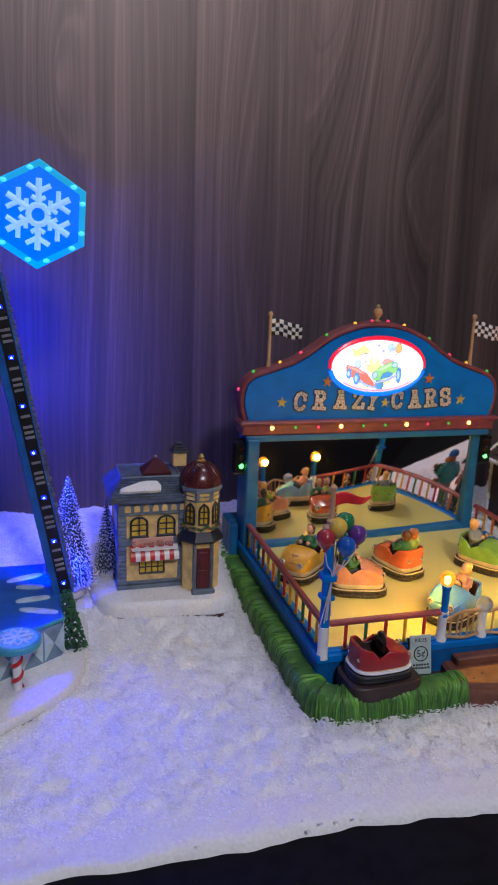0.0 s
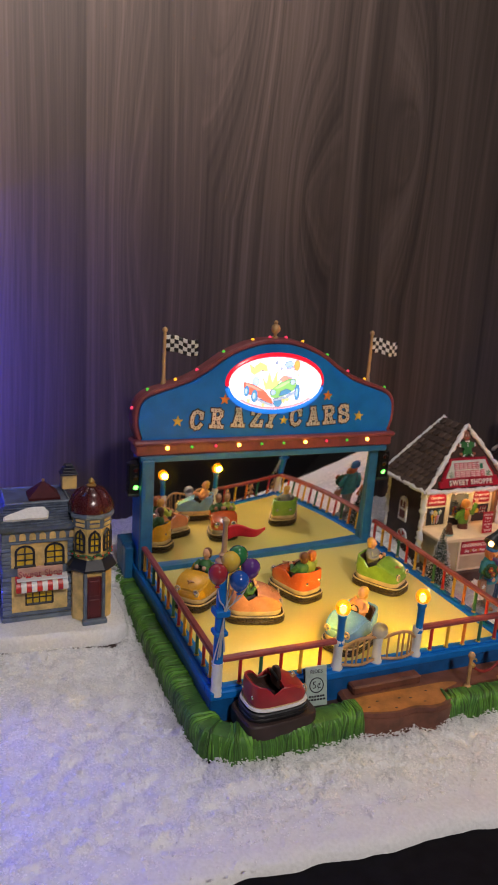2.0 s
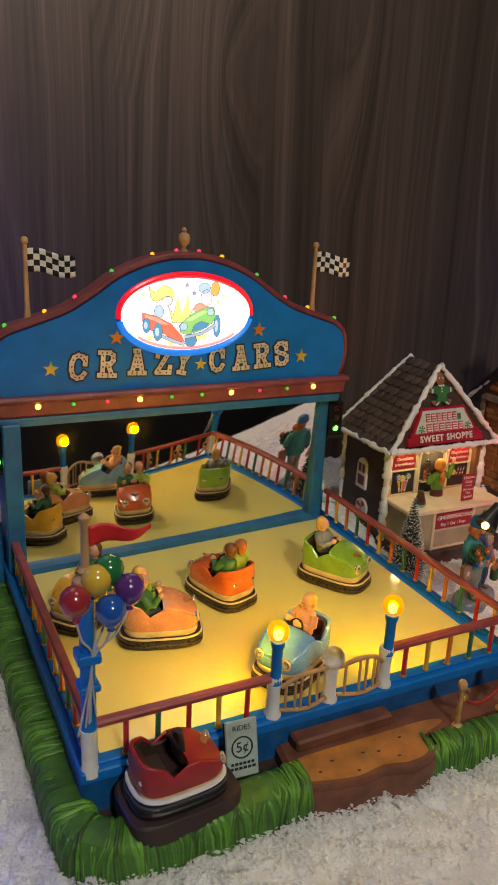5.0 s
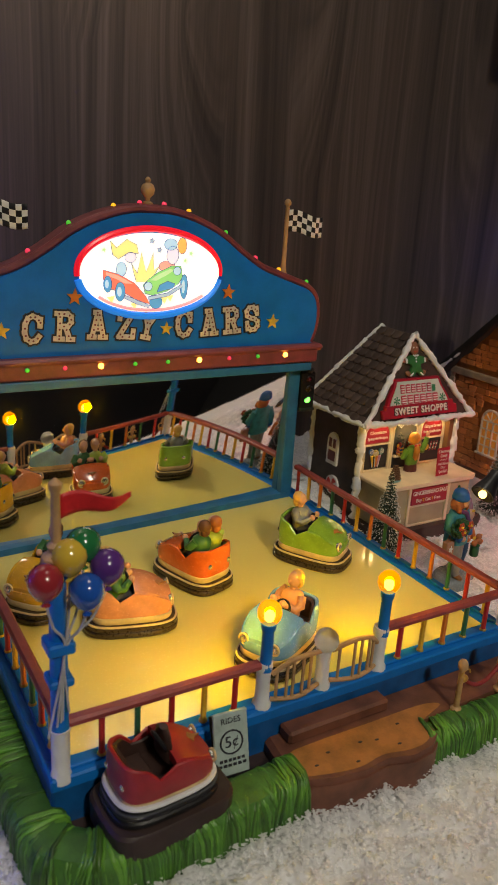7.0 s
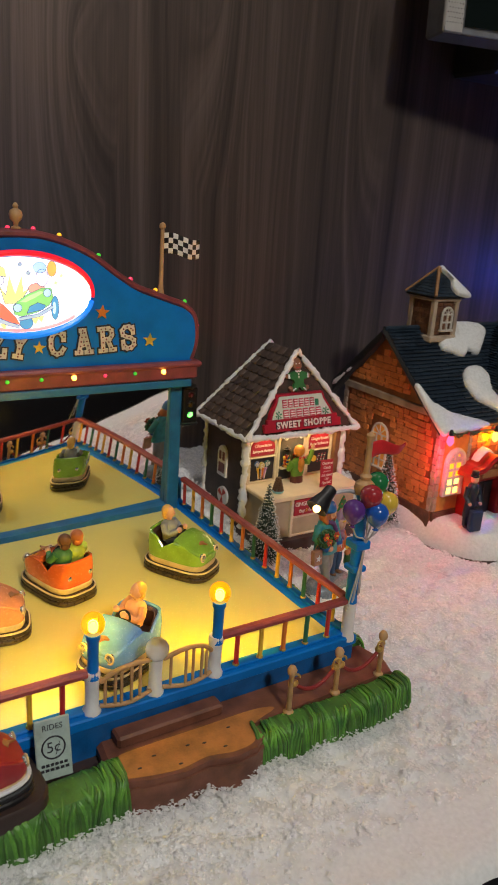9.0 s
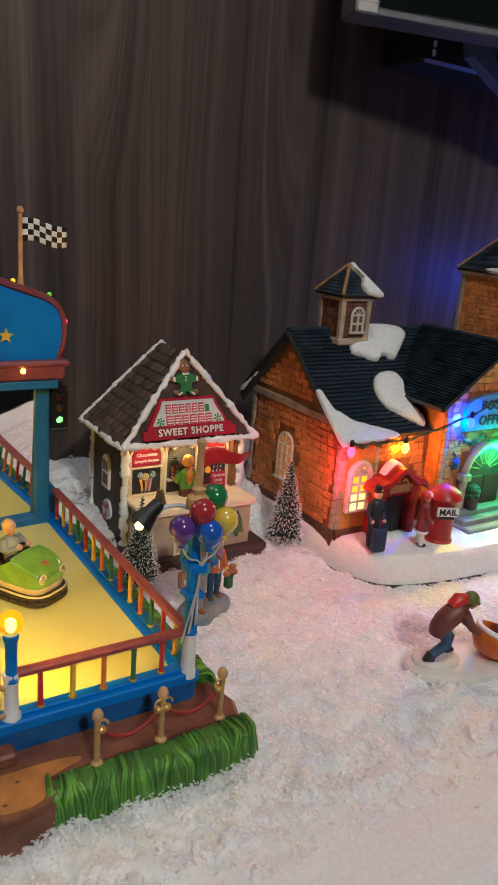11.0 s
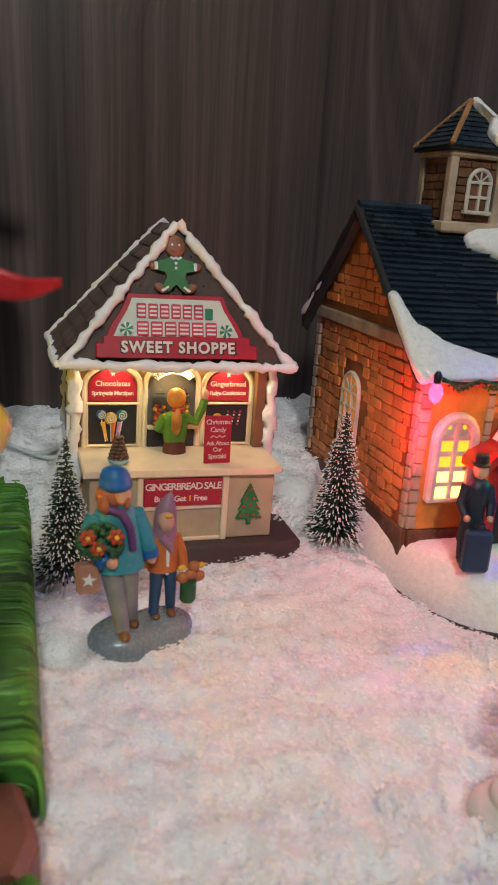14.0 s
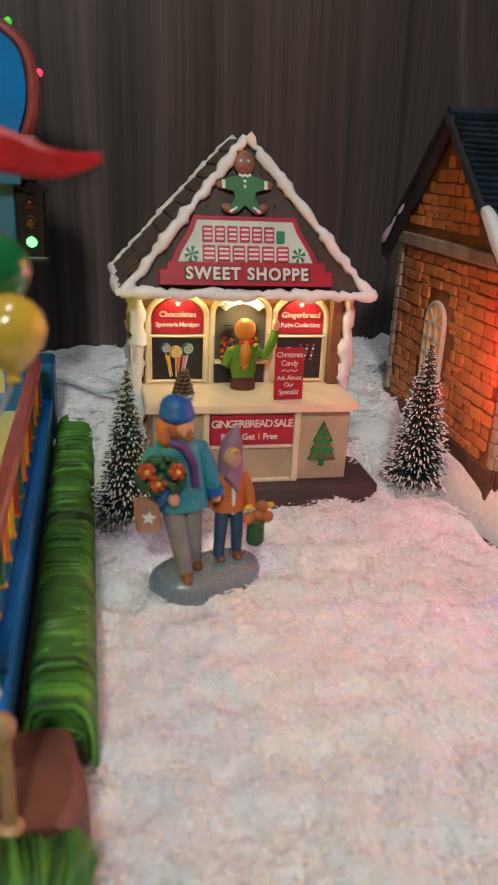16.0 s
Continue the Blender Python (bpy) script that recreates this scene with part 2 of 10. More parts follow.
def wood_panel():
    """Dark oak-print laminate: streaks that follow one height field, bent round a few cathedral figures."""
    mat, nt, b = nodes_of("dark_oak_laminate")
    n, l = nt.nodes, nt.links
    pos = n.new("ShaderNodeNewGeometry").outputs["Position"]

    def field(scale, detail, rough=0.5):
        mp, tx = n.new("ShaderNodeMapping"), n.new("ShaderNodeTexNoise")
        mp.inputs["Scale"].default_value = scale
        l.new(pos, mp.inputs["Vector"])
        l.new(mp.outputs["Vector"], tx.inputs["Vector"])
        tx.inputs["Scale"].default_value, tx.inputs["Detail"].default_value, tx.inputs["Roughness"].default_value = 1.0, detail, rough
        return tx.outputs["Fac"]

    def fma(a, k, c):
        m = n.new("ShaderNodeMath")
        m.operation = "MULTIPLY_ADD"
        l.new(a, m.inputs[0])
        m.inputs[1].default_value = k
        if isinstance(c, float):
            m.inputs[2].default_value = c
        else:
            l.new(c, m.inputs[2])
        return m.outputs[0]

    sep = n.new("ShaderNodeSeparateXYZ")
    l.new(pos, sep.inputs[0])
    h = fma(field((7, 1, 1.3), 2.0), 0.050, sep.outputs["X"])
    for cx, cz, rx, rz, lift in ((0.208, 0.370, 0.040, 0.150, 0.046), (0.125, 0.60, 0.050, 0.26, -0.060), (0.335, 0.44, 0.040, 0.18, -0.045), (-0.155, 0.44, 0.028, 0.15, 0.032), (0.020, 0.33, 0.030, 0.20, 0.020), (0.50, 0.42, 0.040, 0.26, 0.040)):
        mp, gr = n.new("ShaderNodeMapping"), n.new("ShaderNodeTexGradient")
        mp.vector_type, gr.gradient_type = "TEXTURE", "SPHERICAL"
        mp.inputs["Location"].default_value = (cx, 0.345, cz)
        mp.inputs["Scale"].default_value = (rx, 1.0, rz)
        l.new(pos, mp.inputs["Vector"])
        l.new(mp.outputs["Vector"], gr.inputs["Vector"])
        h = fma(gr.outputs["Fac"], lift, h)

    def streak(freq, detail):
        tx = n.new("ShaderNodeTexNoise")
        tx.noise_dimensions = "1D"
        tx.inputs["Scale"].default_value, tx.inputs["Detail"].default_value, tx.inputs["Roughness"].default_value = freq, detail, 0.6
        l.new(h, tx.inputs["W"])
        return tx.outputs["Fac"]
    wide, fine = streak(46.0, 2.0), streak(230.0, 2.0)
    fibre = field((520, 1, 9), 4.0, 0.6)
    broad = field((9, 1, 0.6), 2.0)
    tone = fma(wide, 0.46, fma(fine, 0.24, fma(fibre, 0.30, fma(broad, 0.42, -0.41))))
    ramp = n.new("ShaderNodeValToRGB")
    e = ramp.color_ramp.elements
    e[0].position, e[0].color = 0.02, (0.0190, 0.0155, 0.0140, 1)
    e[1].position, e[1].color = 0.68, (0.185, 0.138, 0.121, 1)
    mid = ramp.color_ramp.elements.new(0.30)
    mid.color = (0.072, 0.0540, 0.0475, 1)
    l.new(tone, ramp.inputs["Fac"])
    l.new(ramp.outputs["Color"], b.inputs["Base Color"])
    b.inputs["Roughness"].default_value = 0.42
    b.inputs["Specular IOR Level"].default_value = 0.35
    bp = n.new("ShaderNodeBump")
    bp.inputs["Strength"].default_value, bp.inputs["Distance"].default_value = 0.25, 0.0005
    l.new(fibre, bp.inputs["Height"])
    l.new(bp.outputs["Normal"], b.inputs["Normal"])
    return mat


def snow_mat(name, colour=(0.80, 0.81, 0.83), sparkle=0.0, rough=0.75):
    mat, nt, b = nodes_of(name)
    n, l = nt.nodes, nt.links
    tc = n.new("ShaderNodeTexCoord")
    fine, mid = n.new("ShaderNodeTexNoise"), n.new("ShaderNodeTexVoronoi")
    fine.inputs["Scale"].default_value, fine.inputs["Detail"].default_value = 420, 6
    mid.inputs["Scale"].default_value = 260
    l.new(tc.outputs["Object"], fine.inputs["Vector"])
    l.new(tc.outputs["Object"], mid.inputs["Vector"])
    mix = n.new("ShaderNodeMix")
    mix.data_type = "RGBA"
    mix.inputs["A"].default_value = (*[c * 0.78 for c in colour], 1)
    mix.inputs["B"].default_value = (*[min(c * 1.08, 0.95) for c in colour], 1)
    l.new(fine.outputs["Fac"], mix.inputs["Factor"])
    l.new(mix.outputs["Result"], b.inputs["Base Color"])
    b.inputs["Roughness"].default_value = rough
    b.inputs["Specular IOR Level"].default_value = 0.5
    b.inputs["Subsurface Weight"].default_value = 0.0
    bp = n.new("ShaderNodeBump")
    bp.inputs["Strength"].default_value, bp.inputs["Distance"].default_value = 0.45, 0.0012
    addn = n.new("ShaderNodeMath")
    addn.operation = "MULTIPLY_ADD"
    addn.inputs[1].default_value = 0.5
    l.new(mid.outputs["Distance"], addn.inputs[0])
    l.new(fine.outputs["Fac"], addn.inputs[2])
    l.new(addn.outputs[0], bp.inputs["Height"])
    l.new(bp.outputs["Normal"], b.inputs["Normal"])
    if sparkle:
        # mica flecks: small facets with a sharp gloss
        v = n.new("ShaderNodeTexVoronoi")
        v.inputs["Scale"].default_value = 1300
        l.new(tc.outputs["Object"], v.inputs["Vector"])
        mr = n.new("ShaderNodeMapRange")
        mr.inputs["From Min"].default_value, mr.inputs["From Max"].default_value = 0.80, 0.84
        mr.inputs["To Min"].default_value, mr.inputs["To Max"].default_value = rough, 0.12
        sep = n.new("ShaderNodeSeparateColor")
        l.new(v.outputs["Color"], sep.inputs["Color"])
        l.new(sep.outputs["Red"], mr.inputs["Value"])
        l.new(mr.outputs["Result"], b.inputs["Roughness"])
    return mat


def clear_glass(name, colour=(1, 1, 1), rough=0.02, ior=1.45, lit=(1, 1, 1), strength=0.0):
    mat, nt, b = nodes_of(name)
    b.inputs["Base Color"].default_value = (*colour, 1)
    b.inputs["Transmission Weight"].default_value = 1.0
    b.inputs["Roughness"].default_value = rough
    b.inputs["IOR"].default_value = ior
    b.inputs["Emission Color"].default_value, b.inputs["Emission Strength"].default_value = (*lit, 1), strength
    return mat


WOOD = wood_panel()
SNOW = snow_mat("artificial_snow")
SNOW_GLITTER = snow_mat("glitter_snow", (0.82, 0.83, 0.85), 1.0, 0.6)
ICING = paint("white_icing", (0.78, 0.80, 0.84), 0.5, vary=0.08, bump=0.3)
BLUE = paint("ride_blue_paint", (0.002, 0.165, 0.57), 0.42, vary=0.10, big=60, spec=0.25)
TEAL = paint("teal_blue_paint", (0.010, 0.125, 0.30), 0.4, vary=0.15)
NAVY = paint("deep_blue_paint", (0.006, 0.10, 0.32), 0.35, vary=0.2)
MAROON = paint("brick_red_paint", (0.21, 0.050, 0.058), 0.42, vary=0.18)
RAILRED = paint("rail_red_paint", (0.30, 0.060, 0.060), 0.36, vary=0.15)
RED = paint("bright_red_paint", (0.50, 0.025, 0.025), 0.35, vary=0.12)
YELLOW = paint("yellow_paint", (0.75, 0.45, 0.04), 0.35, vary=0.12)
ORANGE = paint("orange_paint", (0.70, 0.20, 0.03), 0.35, vary=0.12)
GREEN = paint("dark_green_paint", (0.03, 0.16, 0.08), 0.38, vary=0.15)
WHITE = paint("white_paint", (0.74, 0.75, 0.76), 0.4, vary=0.06)
CREAM = paint("cream_floor_paint", (0.76, 0.65, 0.20), 0.22, vary=0.02, bump=0.0, big=25, coat=0.8, coat_rough=0.05)
TAN = paint("tan_wood_paint", (0.50, 0.30, 0.14), 0.45)
GOLD = paint("gold_paint", (0.62, 0.40, 0.12), 0.35, metal=0.75)
BROWN = paint("brown_path_paint", (0.165, 0.062, 0.038), 0.5, vary=0.25)
OCHRE = paint("ochre_path_paint", (0.40, 0.165, 0.045), 0.5, vary=0.25)
DKBROWN = paint("dark_brown_paint", (0.040, 0.023, 0.020), 0.5)
GRASS = paint("grass_green_resin", (0.078, 0.205, 0.024), 0.40, vary=0.40, dark=(0.010, 0.075, 0.020), big=75, islands=0.60)
GRASSDEEP = paint("grass_groove_green", (0.058, 0.175, 0.026), 0.5, vary=0.3)
BLACK = paint("black_paint", (0.012, 0.012, 0.014), 0.35, vary=0.3)
MIRROR, _nt, _b = nodes_of("mirror_foil")
_b.inputs["Base Color"].default_value = (0.95, 0.96, 0.94, 1)
_b.inputs["Metallic"].default_value, _b.inputs["Roughness"].default_value = 1.0, 0.02
FLAKE, _nt, _b = nodes_of("snow_shred")
_b.inputs["Base Color"].default_value = (0.92, 0.92, 0.93, 1)
_b.inputs["Roughness"].default_value = 0.40
_tl, _mx = _nt.nodes.new("ShaderNodeBsdfTranslucent"), _nt.nodes.new("ShaderNodeMixShader")
_tl.inputs["Color"].default_value, _mx.inputs["Fac"].default_value = (0.97, 0.97, 0.98, 1), 0.62
_nt.links.new(_b.outputs["BSDF"], _mx.inputs[1])
_nt.links.new(_tl.outputs["BSDF"], _mx.inputs[2])
_nt.links.new(_mx.outputs["Shader"], _nt.nodes["Material Output"].inputs["Surface"])
CLOTH = paint("black_cloth", (0.008, 0.008, 0.010), 0.95, vary=0.2, spec=0.08)
SIGN_GLOW = glow("lit_sign_white", (1.0, 0.98, 1.0), 1.02)
BULB_AMBER = glow("amber_bulb", (1.0, 0.42, 0.06), 9.0)
BULB_GREEN = glow("green_bulb", (0.08, 0.55, 0.05), 0.7)
BULB_PINK = glow("pink_bulb", (0.9, 0.05, 0.12), 0.9)
BULB_YELLOW = glow("yellow_bulb", (1.0, 0.5, 0.03), 1.0)
AMBERGLASS = clear_glass("amber_glass", (1.0, 0.50, 0.05), 0.10, 1.10, (1.0, 0.33, 0.006), 0.55)
LAMPCORE = glow("lamp_core_glow", (1.0, 0.72, 0.25), 7.0)

# ---- the table, the snow and the room ----
ROOMWALL = paint("room_wall_paint", (0.035, 0.033, 0.033), 0.8, vary=0.1, grain=60, big=4)
ROOMFLOOR = paint("room_floor", (0.05, 0.045, 0.04), 0.6, vary=0.2, grain=40, big=4)
tagged(part("wall_back", Geo().box((-1.1, 0.345, -0.74), (1.4, 0.375, 1.75), 0.002), WOOD), "dark oak-look laminate wall panel with upright grain", "wall", kind="structure")
tagged(part("wall_front", Geo().box((-1.1, -1.93, -0.74), (1.4, -1.90, 1.75), 0.002), ROOMWALL), "plain dim wall of the room", "wall", kind="structure")
tagged(part("wall_left", Geo().box((-1.13, -1.93, -0.74), (-1.10, 0.375, 1.75), 0.002), ROOMWALL), "plain dim wall of the room", "wall", kind="structure")
tagged(part("wall_right", Geo().box((1.40, -1.93, -0.74), (1.43, 0.375, 1.75), 0.002), ROOMWALL), "plain dim wall of the room", "wall", kind="structure")
tagged(part("ceiling", Geo().box((-1.13, -1.93, 2.30), (1.43, 0.375, 2.33), 0.002), ROOMWALL), "plain dim ceiling of the room", "ceiling", kind="structure")
tagged(part("floor", Geo().box((-1.13, -1.93, -0.77), (1.43, 0.375, -0.74), 0.002), ROOMFLOOR), "dark floor of the room", "floor", kind="structure")
for nm, a, b in (("wall_back_upper", (-1.1, 0.345, 1.75), (1.4, 0.375, 2.30)), ("wall_front_upper", (-1.1, -1.93, 1.75), (1.4, -1.90, 2.30)), ("wall_left_upper", (-1.13, -1.93, 1.75), (-1.10, 0.375, 2.30)), ("wall_right_upper", (1.40, -1.93, 1.75), (1.43, 0.375, 2.30))):
    tagged(part(nm, Geo().box(a, b, 0.001), ROOMWALL), "plain dim upper wall of the room", "wall", kind="structure")

display = thing("display_table", (0.2, 0.1, -0.74), "long black display table under a snow blanket", "table")
part("tabletop", Geo().box((-0.95, -0.165, -0.045), (1.25, 0.343, -0.006), 0.003), CLOTH, display)
for px in (-0.90, 1.20):
    for py in (-0.12, 0.30):
        part("leg", Geo().box((px - 0.025, py - 0.025, -0.74), (px + 0.025, py + 0.025, -0.045), 0.003), BLACK, display)


def ground_z(x, y):
    """Height of the snow blanket."""
    k = min(max((y - 0.082) / 0.22, 0.0), 1.0)
    q = min(max((x - 0.36) / 0.07, 0.0), 1.0)
    z = (0.026 + 0.009 * q * q * (3 - 2 * q)) * k * k * (3 - 2 * k)
    z += 0.0040 * noise.noise(Vector((x * 16, y * 16, 1.0))) * (0.35 + k)
    if -0.012 < x < 0.256 and -0.026 < y < 0.24:
        z -= 0.008
    w = min(max((-0.130 - x) / 0.025, 0.0), 1.0) * min(max((0.150 - y) / 0.05, 0.0), 1.0)
    z -= 0.0030 * w * w * (3 - 2 * w)
    return z


def snow_sheet():
    xs = [-0.95 + 0.025 * i for i in range(26)] + [-0.30 + 0.0020 * i for i in range(576)] + [0.875 + 0.025 * i for i in range(16)]
    verts, faces = [], []
    ny = 236
    for x in xs:
        front = -0.1155 - 0.080 * min(max(x + 0.02, 0.0), 0.26) - 0.012 * min(max((x - 0.20) / 0.15, 0.0), 1.0) - 0.004 * noise.noise(Vector((x * 14, 3.3, 0))) - 0.003 * noise.noise(Vector((x * 60, 1.3, 0)))
        for j in range(ny):
            y = front + (0.3445 - front) * j / (ny - 1)
            z = ground_z(x, y)
            fluff = min(max((y + 0.105) / 0.03, 0.25), 1.0)
            z += fluff * (0.0036 * noise.noise(Vector((x * 85, y * 85, 0))) + 0.0020 * noise.noise(Vector((x * 190, y * 190, 4))))
            edge = min((y - front) / 0.012, 1.0)
            z = z * edge + (1 - math.sqrt(max(1 - (1 - edge) ** 2, 0.0))) * -0.0065
            verts.append((x, y, z))
    for i in range(len(xs) - 1):
        for j in range(ny - 1):
            a = i * ny + j
            faces.append((a, a + ny, a + ny + 1, a + 1))
    return Geo().add(verts, faces)


tagged(part("snow_ground", snow_sheet(), SNOW, smooth=180), "white artificial snow blanket with a fluffy uneven surface", "snow", kind="structure")


def snow_flakes():
    """Loose shreds and crumbs of the snow material lying in clumps on the blanket."""
    rnd = random.Random(5)
    g = Geo()
    verts, faces = [], []
    for i in range(150000):
        x, y = rnd.uniform(-0.24, 0.62), rnd.uniform(-0.118, 0.335)
        pile = 0.0
        if i < 9000:
            # drifted against the grass border
            u = rnd.random()
            x, y = (-0.024 + rnd.gauss(0, 0.006), -0.03 + 0.27 * u) if i % 2 else (-0.02 + 0.28 * u, -0.038 + rnd.gauss(0, 0.006))
            pile = rnd.uniform(0, 0.0035)
        elif -0.019 < x < 0.262 and -0.030 < y < 0.245:
            continue
        if y < -0.100 and rnd.random() < 0.95 or y < -0.082 and rnd.random() < 0.55:
            continue
        clump = noise.noise(Vector((x * 95, y * 95, 7))) + 0.6 * noise.noise(Vector((x * 210, y * 210, 2)))
        if clump < -0.25 and rnd.random() < 0.6:
            continue
        s = rnd.uniform(0.0006, 0.0014) * (1.9 if rnd.random() < 0.07 else 1.0)
        z = ground_z(x, y) + 0.0036 * noise.noise(Vector((x * 85, y * 85, 0))) + rnd.uniform(0.0, 0.0014) + 0.0030 * max(clump, 0.0) + pile
        a, tilt = rnd.uniform(0, 6.28), rnd.uniform(-0.5, 0.5)
        ca, sa, lift = math.cos(a), math.sin(a), math.sin(tilt) * s
        k = len(verts)
        w = s * rnd.uniform(0.35, 0.95)
        verts += [(x - ca * s, y - sa * s, z - lift), (x - sa * w, y + ca * w, z), (x + ca * s, y + sa * s, z + lift), (x + sa * w, y - ca * w, z + s * 0.2), (x, y, z + s * 0.4)]
        faces += [(k, k + 3, k + 4), (k + 3, k + 2, k + 4), (k + 2, k + 1, k + 4), (k + 1, k, k + 4)]
    return g.add(verts, faces)


tagged(part("loose_snow", snow_flakes(), FLAKE, smooth=0), "loose white shreds of artificial snow on the blanket", "snow", kind="stuff")

# ---- the bumper car ride ----
ride = thing("bumper_car_ride", (0.122, 0.095, 0.0), "miniature bumper car ride with blue lit facade, mirror and red rails", "model ride")
W, D, Z0 = 0.244, 0.232, 0.033


def strip_grass(path, width, height, name, label=""):
    """A hedge-like border of sculpted grass tufts along a path, with every blade bent over its edge."""
    rnd = random.Random(len(name) + int(path[0][0] * 1e4) % 97)
    g = Geo()
    pts = [Vector((*p, 0)) for p in path]
    prof = [(-0.49, 0.0), (-0.50, 0.40), (-0.47, 0.76), (-0.36, 0.93), (-0.15, 0.99), (0.15, 1.0), (0.36, 0.94), (0.47, 0.78), (0.50, 0.42), (0.49, 0.0)]
    rings = []
    fine = []
    for a, b in zip(pts, pts[1:]):
        n = max(int((b - a).length / 0.006), 1)
        fine += [a.lerp(b, i / n) for i in range(n)]
    fine.append(pts[-1])
    for k, p in enumerate(fine):
        d = (fine[min(k + 1, len(fine) - 1)] - fine[max(k - 1, 0)]).normalized()
        s = Vector((d.y, -d.x, 0))
        end = min(k, len(fine) - 1 - k)
        sh = 0.82 + 0.18 * min(end / 2.0, 1.0)
        rings.append([tuple(p + s * (-u * width * 0.985) + Vector((0, 0, v * height * sh * 0.955))) for u, v in prof])
    g.rings(rings)
    base = g
    # combed strands laid over the roll from its inner to its outer foot
    blades = Geo()
    run = [0.0]
    for a, b in zip(fine, fine[1:]):
        run.append(run[-1] + (b - a).length)
    at = -0.0045
    while at < run[-1] + 0.0040:
        at += rnd.uniform(0.0004, 0.0010)
        q = min(max(at, 0.0), run[-1] - 1e-6)
        k = max(i for i in range(len(run) - 1) if run[i] <= q)
        p = fine[k].lerp(fine[k + 1], (q - run[k]) / (run[k + 1] - run[k]))
        ka, kb = fine[max(k - 1, 0)], fine[min(k + 2, len(fine) - 1)]
        d = (kb - ka).normalized()
        s = Vector((d.y, -d.x, 0))
        out = at - q
        p = p + d * out
        near = 1.0 - min(abs(out) / 0.0045, 1.0) ** 2 * 0.45
        tuft = noise.noise(Vector((at * 150, width * 900, 0.3)))
        skew, rr = 0.0060 * tuft + rnd.uniform(-0.0015, 0.0015), rnd.uniform(0.0005, 0.0011)
        hh = height * (0.95 + 0.09 * noise.noise(Vector((at * 120, 4.0, 1.7))) + rnd.uniform(-0.03, 0.03)) * near
        first, last = rnd.choice(((0, 9), (0, 9), (0, 9), (3, 9), (5, 9)))
        line, rad = [], []
        for i in range(first, last + 1):
            t = math.pi * (0.002 + 0.996 * i / 9)
            u = math.copysign(abs(math.cos(t)) ** 0.45, math.cos(t)) * 0.49
            v = abs(math.sin(t)) ** 0.42
            sway = skew * (i / 9 - 0.4) + 0.0016 * math.sin(5.0 * tuft + i * 0.7)
            line.append(p + s * (-u * width * near) + d * sway + Vector((0, 0, v * hh * 0.965)))
            w = (i - first) / (last - first)
            rad.append(rr * (0.30 + 0.70 * math.sin(math.pi * (0.10 + 0.82 * w))))
        blades.tube(line, rad, 6)
    ob = part(name, base, GRASSDEEP, ride, label)
    tagged(part("grass", blades, GRASS, ob, smooth=60), kind="stuff")
    return ob


strip_grass([(-0.0090, 0.238), (-0.0096, 0.10), (-0.0096, 0.0), (-0.0086, -0.017), (0.0035, -0.0262), (0.05, -0.0278), (0.094, -0.0255)], 0.0215, 0.021, "grass_border", "sculpted green grass border with bent blades")
strip_grass([(0.164, -0.030), (0.20, -0.0325), (0.235, -0.0325), (0.262, -0.030)], 0.017, 0.019, "grass_border", "sculpted green grass border with bent blades")
strip_grass([(0.2590, 0.012), (0.2588, 0.10), (0.2588, 0.235)], 0.0178, 0.020, "grass_border", "sculpted green grass border with bent blades")
# ground plate and brown path
plate = [(-0.012, 0.24), (-0.012, -0.010), (0.004, -0.022), (0.10, -0.030), (0.16, -0.034), (0.256, -0.034), (0.262, -0.026), (0.260, 0.24)]
part("ground_plate", Geo().plan(plate, 0.0005, 0.010, 0.002), DKBROWN, ride)
path_edge = [(0.092, -0.003), (0.090, -0.020), (0.0915, -0.033), (0.105, -0.0375), (0.120, -0.040), (0.133, -0.0385), (0.146, -0.0425), (0.158, -0.041), (0.166, -0.036), (0.166, -0.026), (0.20, -0.0245), (0.262, -0.0235), (0.266, -0.012), (0.262, 0.006), (0.247, 0.006), (0.247, -0.003)]
path = part("path", Geo().plan(path_edge, 0.009, 0.0175, 0.0025), BROWN, ride, "ochre and brown painted path to the gate")
# lighter ochre painted in where the gate lamps light the path
lit_middle = [(p[0], p[1]) for p in smooth_curve([(x, y, 0) for x, y in ((0.0945, -0.031), (0.106, -0.0345), (0.120, -0.037), (0.134, -0.0355), (0.148, -0.0385), (0.160, -0.0365), (0.166, -0.026), (0.182, -0.0205), (0.172, -0.0165), (0.140, -0.0160), (0.112, -0.0155), (0.096, -0.0165), (0.0925, -0.024), (0.0945, -0.031))], 4)[:-1]]
part("path_inlay", Geo().plan(lit_middle, 0.0168, 0.01765, 0.0001), OCHRE, path, "worn ochre middle of the path")
part("path_edge", Geo().plan([(x * 1.002 - 0.0003, y - 0.0012) for x, y in path_edge], 0.0005, 0.0145, 0.001), BROWN, path)
g = Geo()
for i in range(7):
    g.ball((0.103 + 0.0085 * i + 0.001 * math.sin(i * 7), -0.028 + 0.006 * math.sin(i * 2.3), 0.0174), (0.0016, 0.0009, 0.0004), 8, 4)
part("gravel_texture", g, DKBROWN, path)
part("entrance_step", Geo().box((0.099, -0.0125, 0.017), (0.156, -0.003, 0.0235), 0.0012), BROWN, ride)
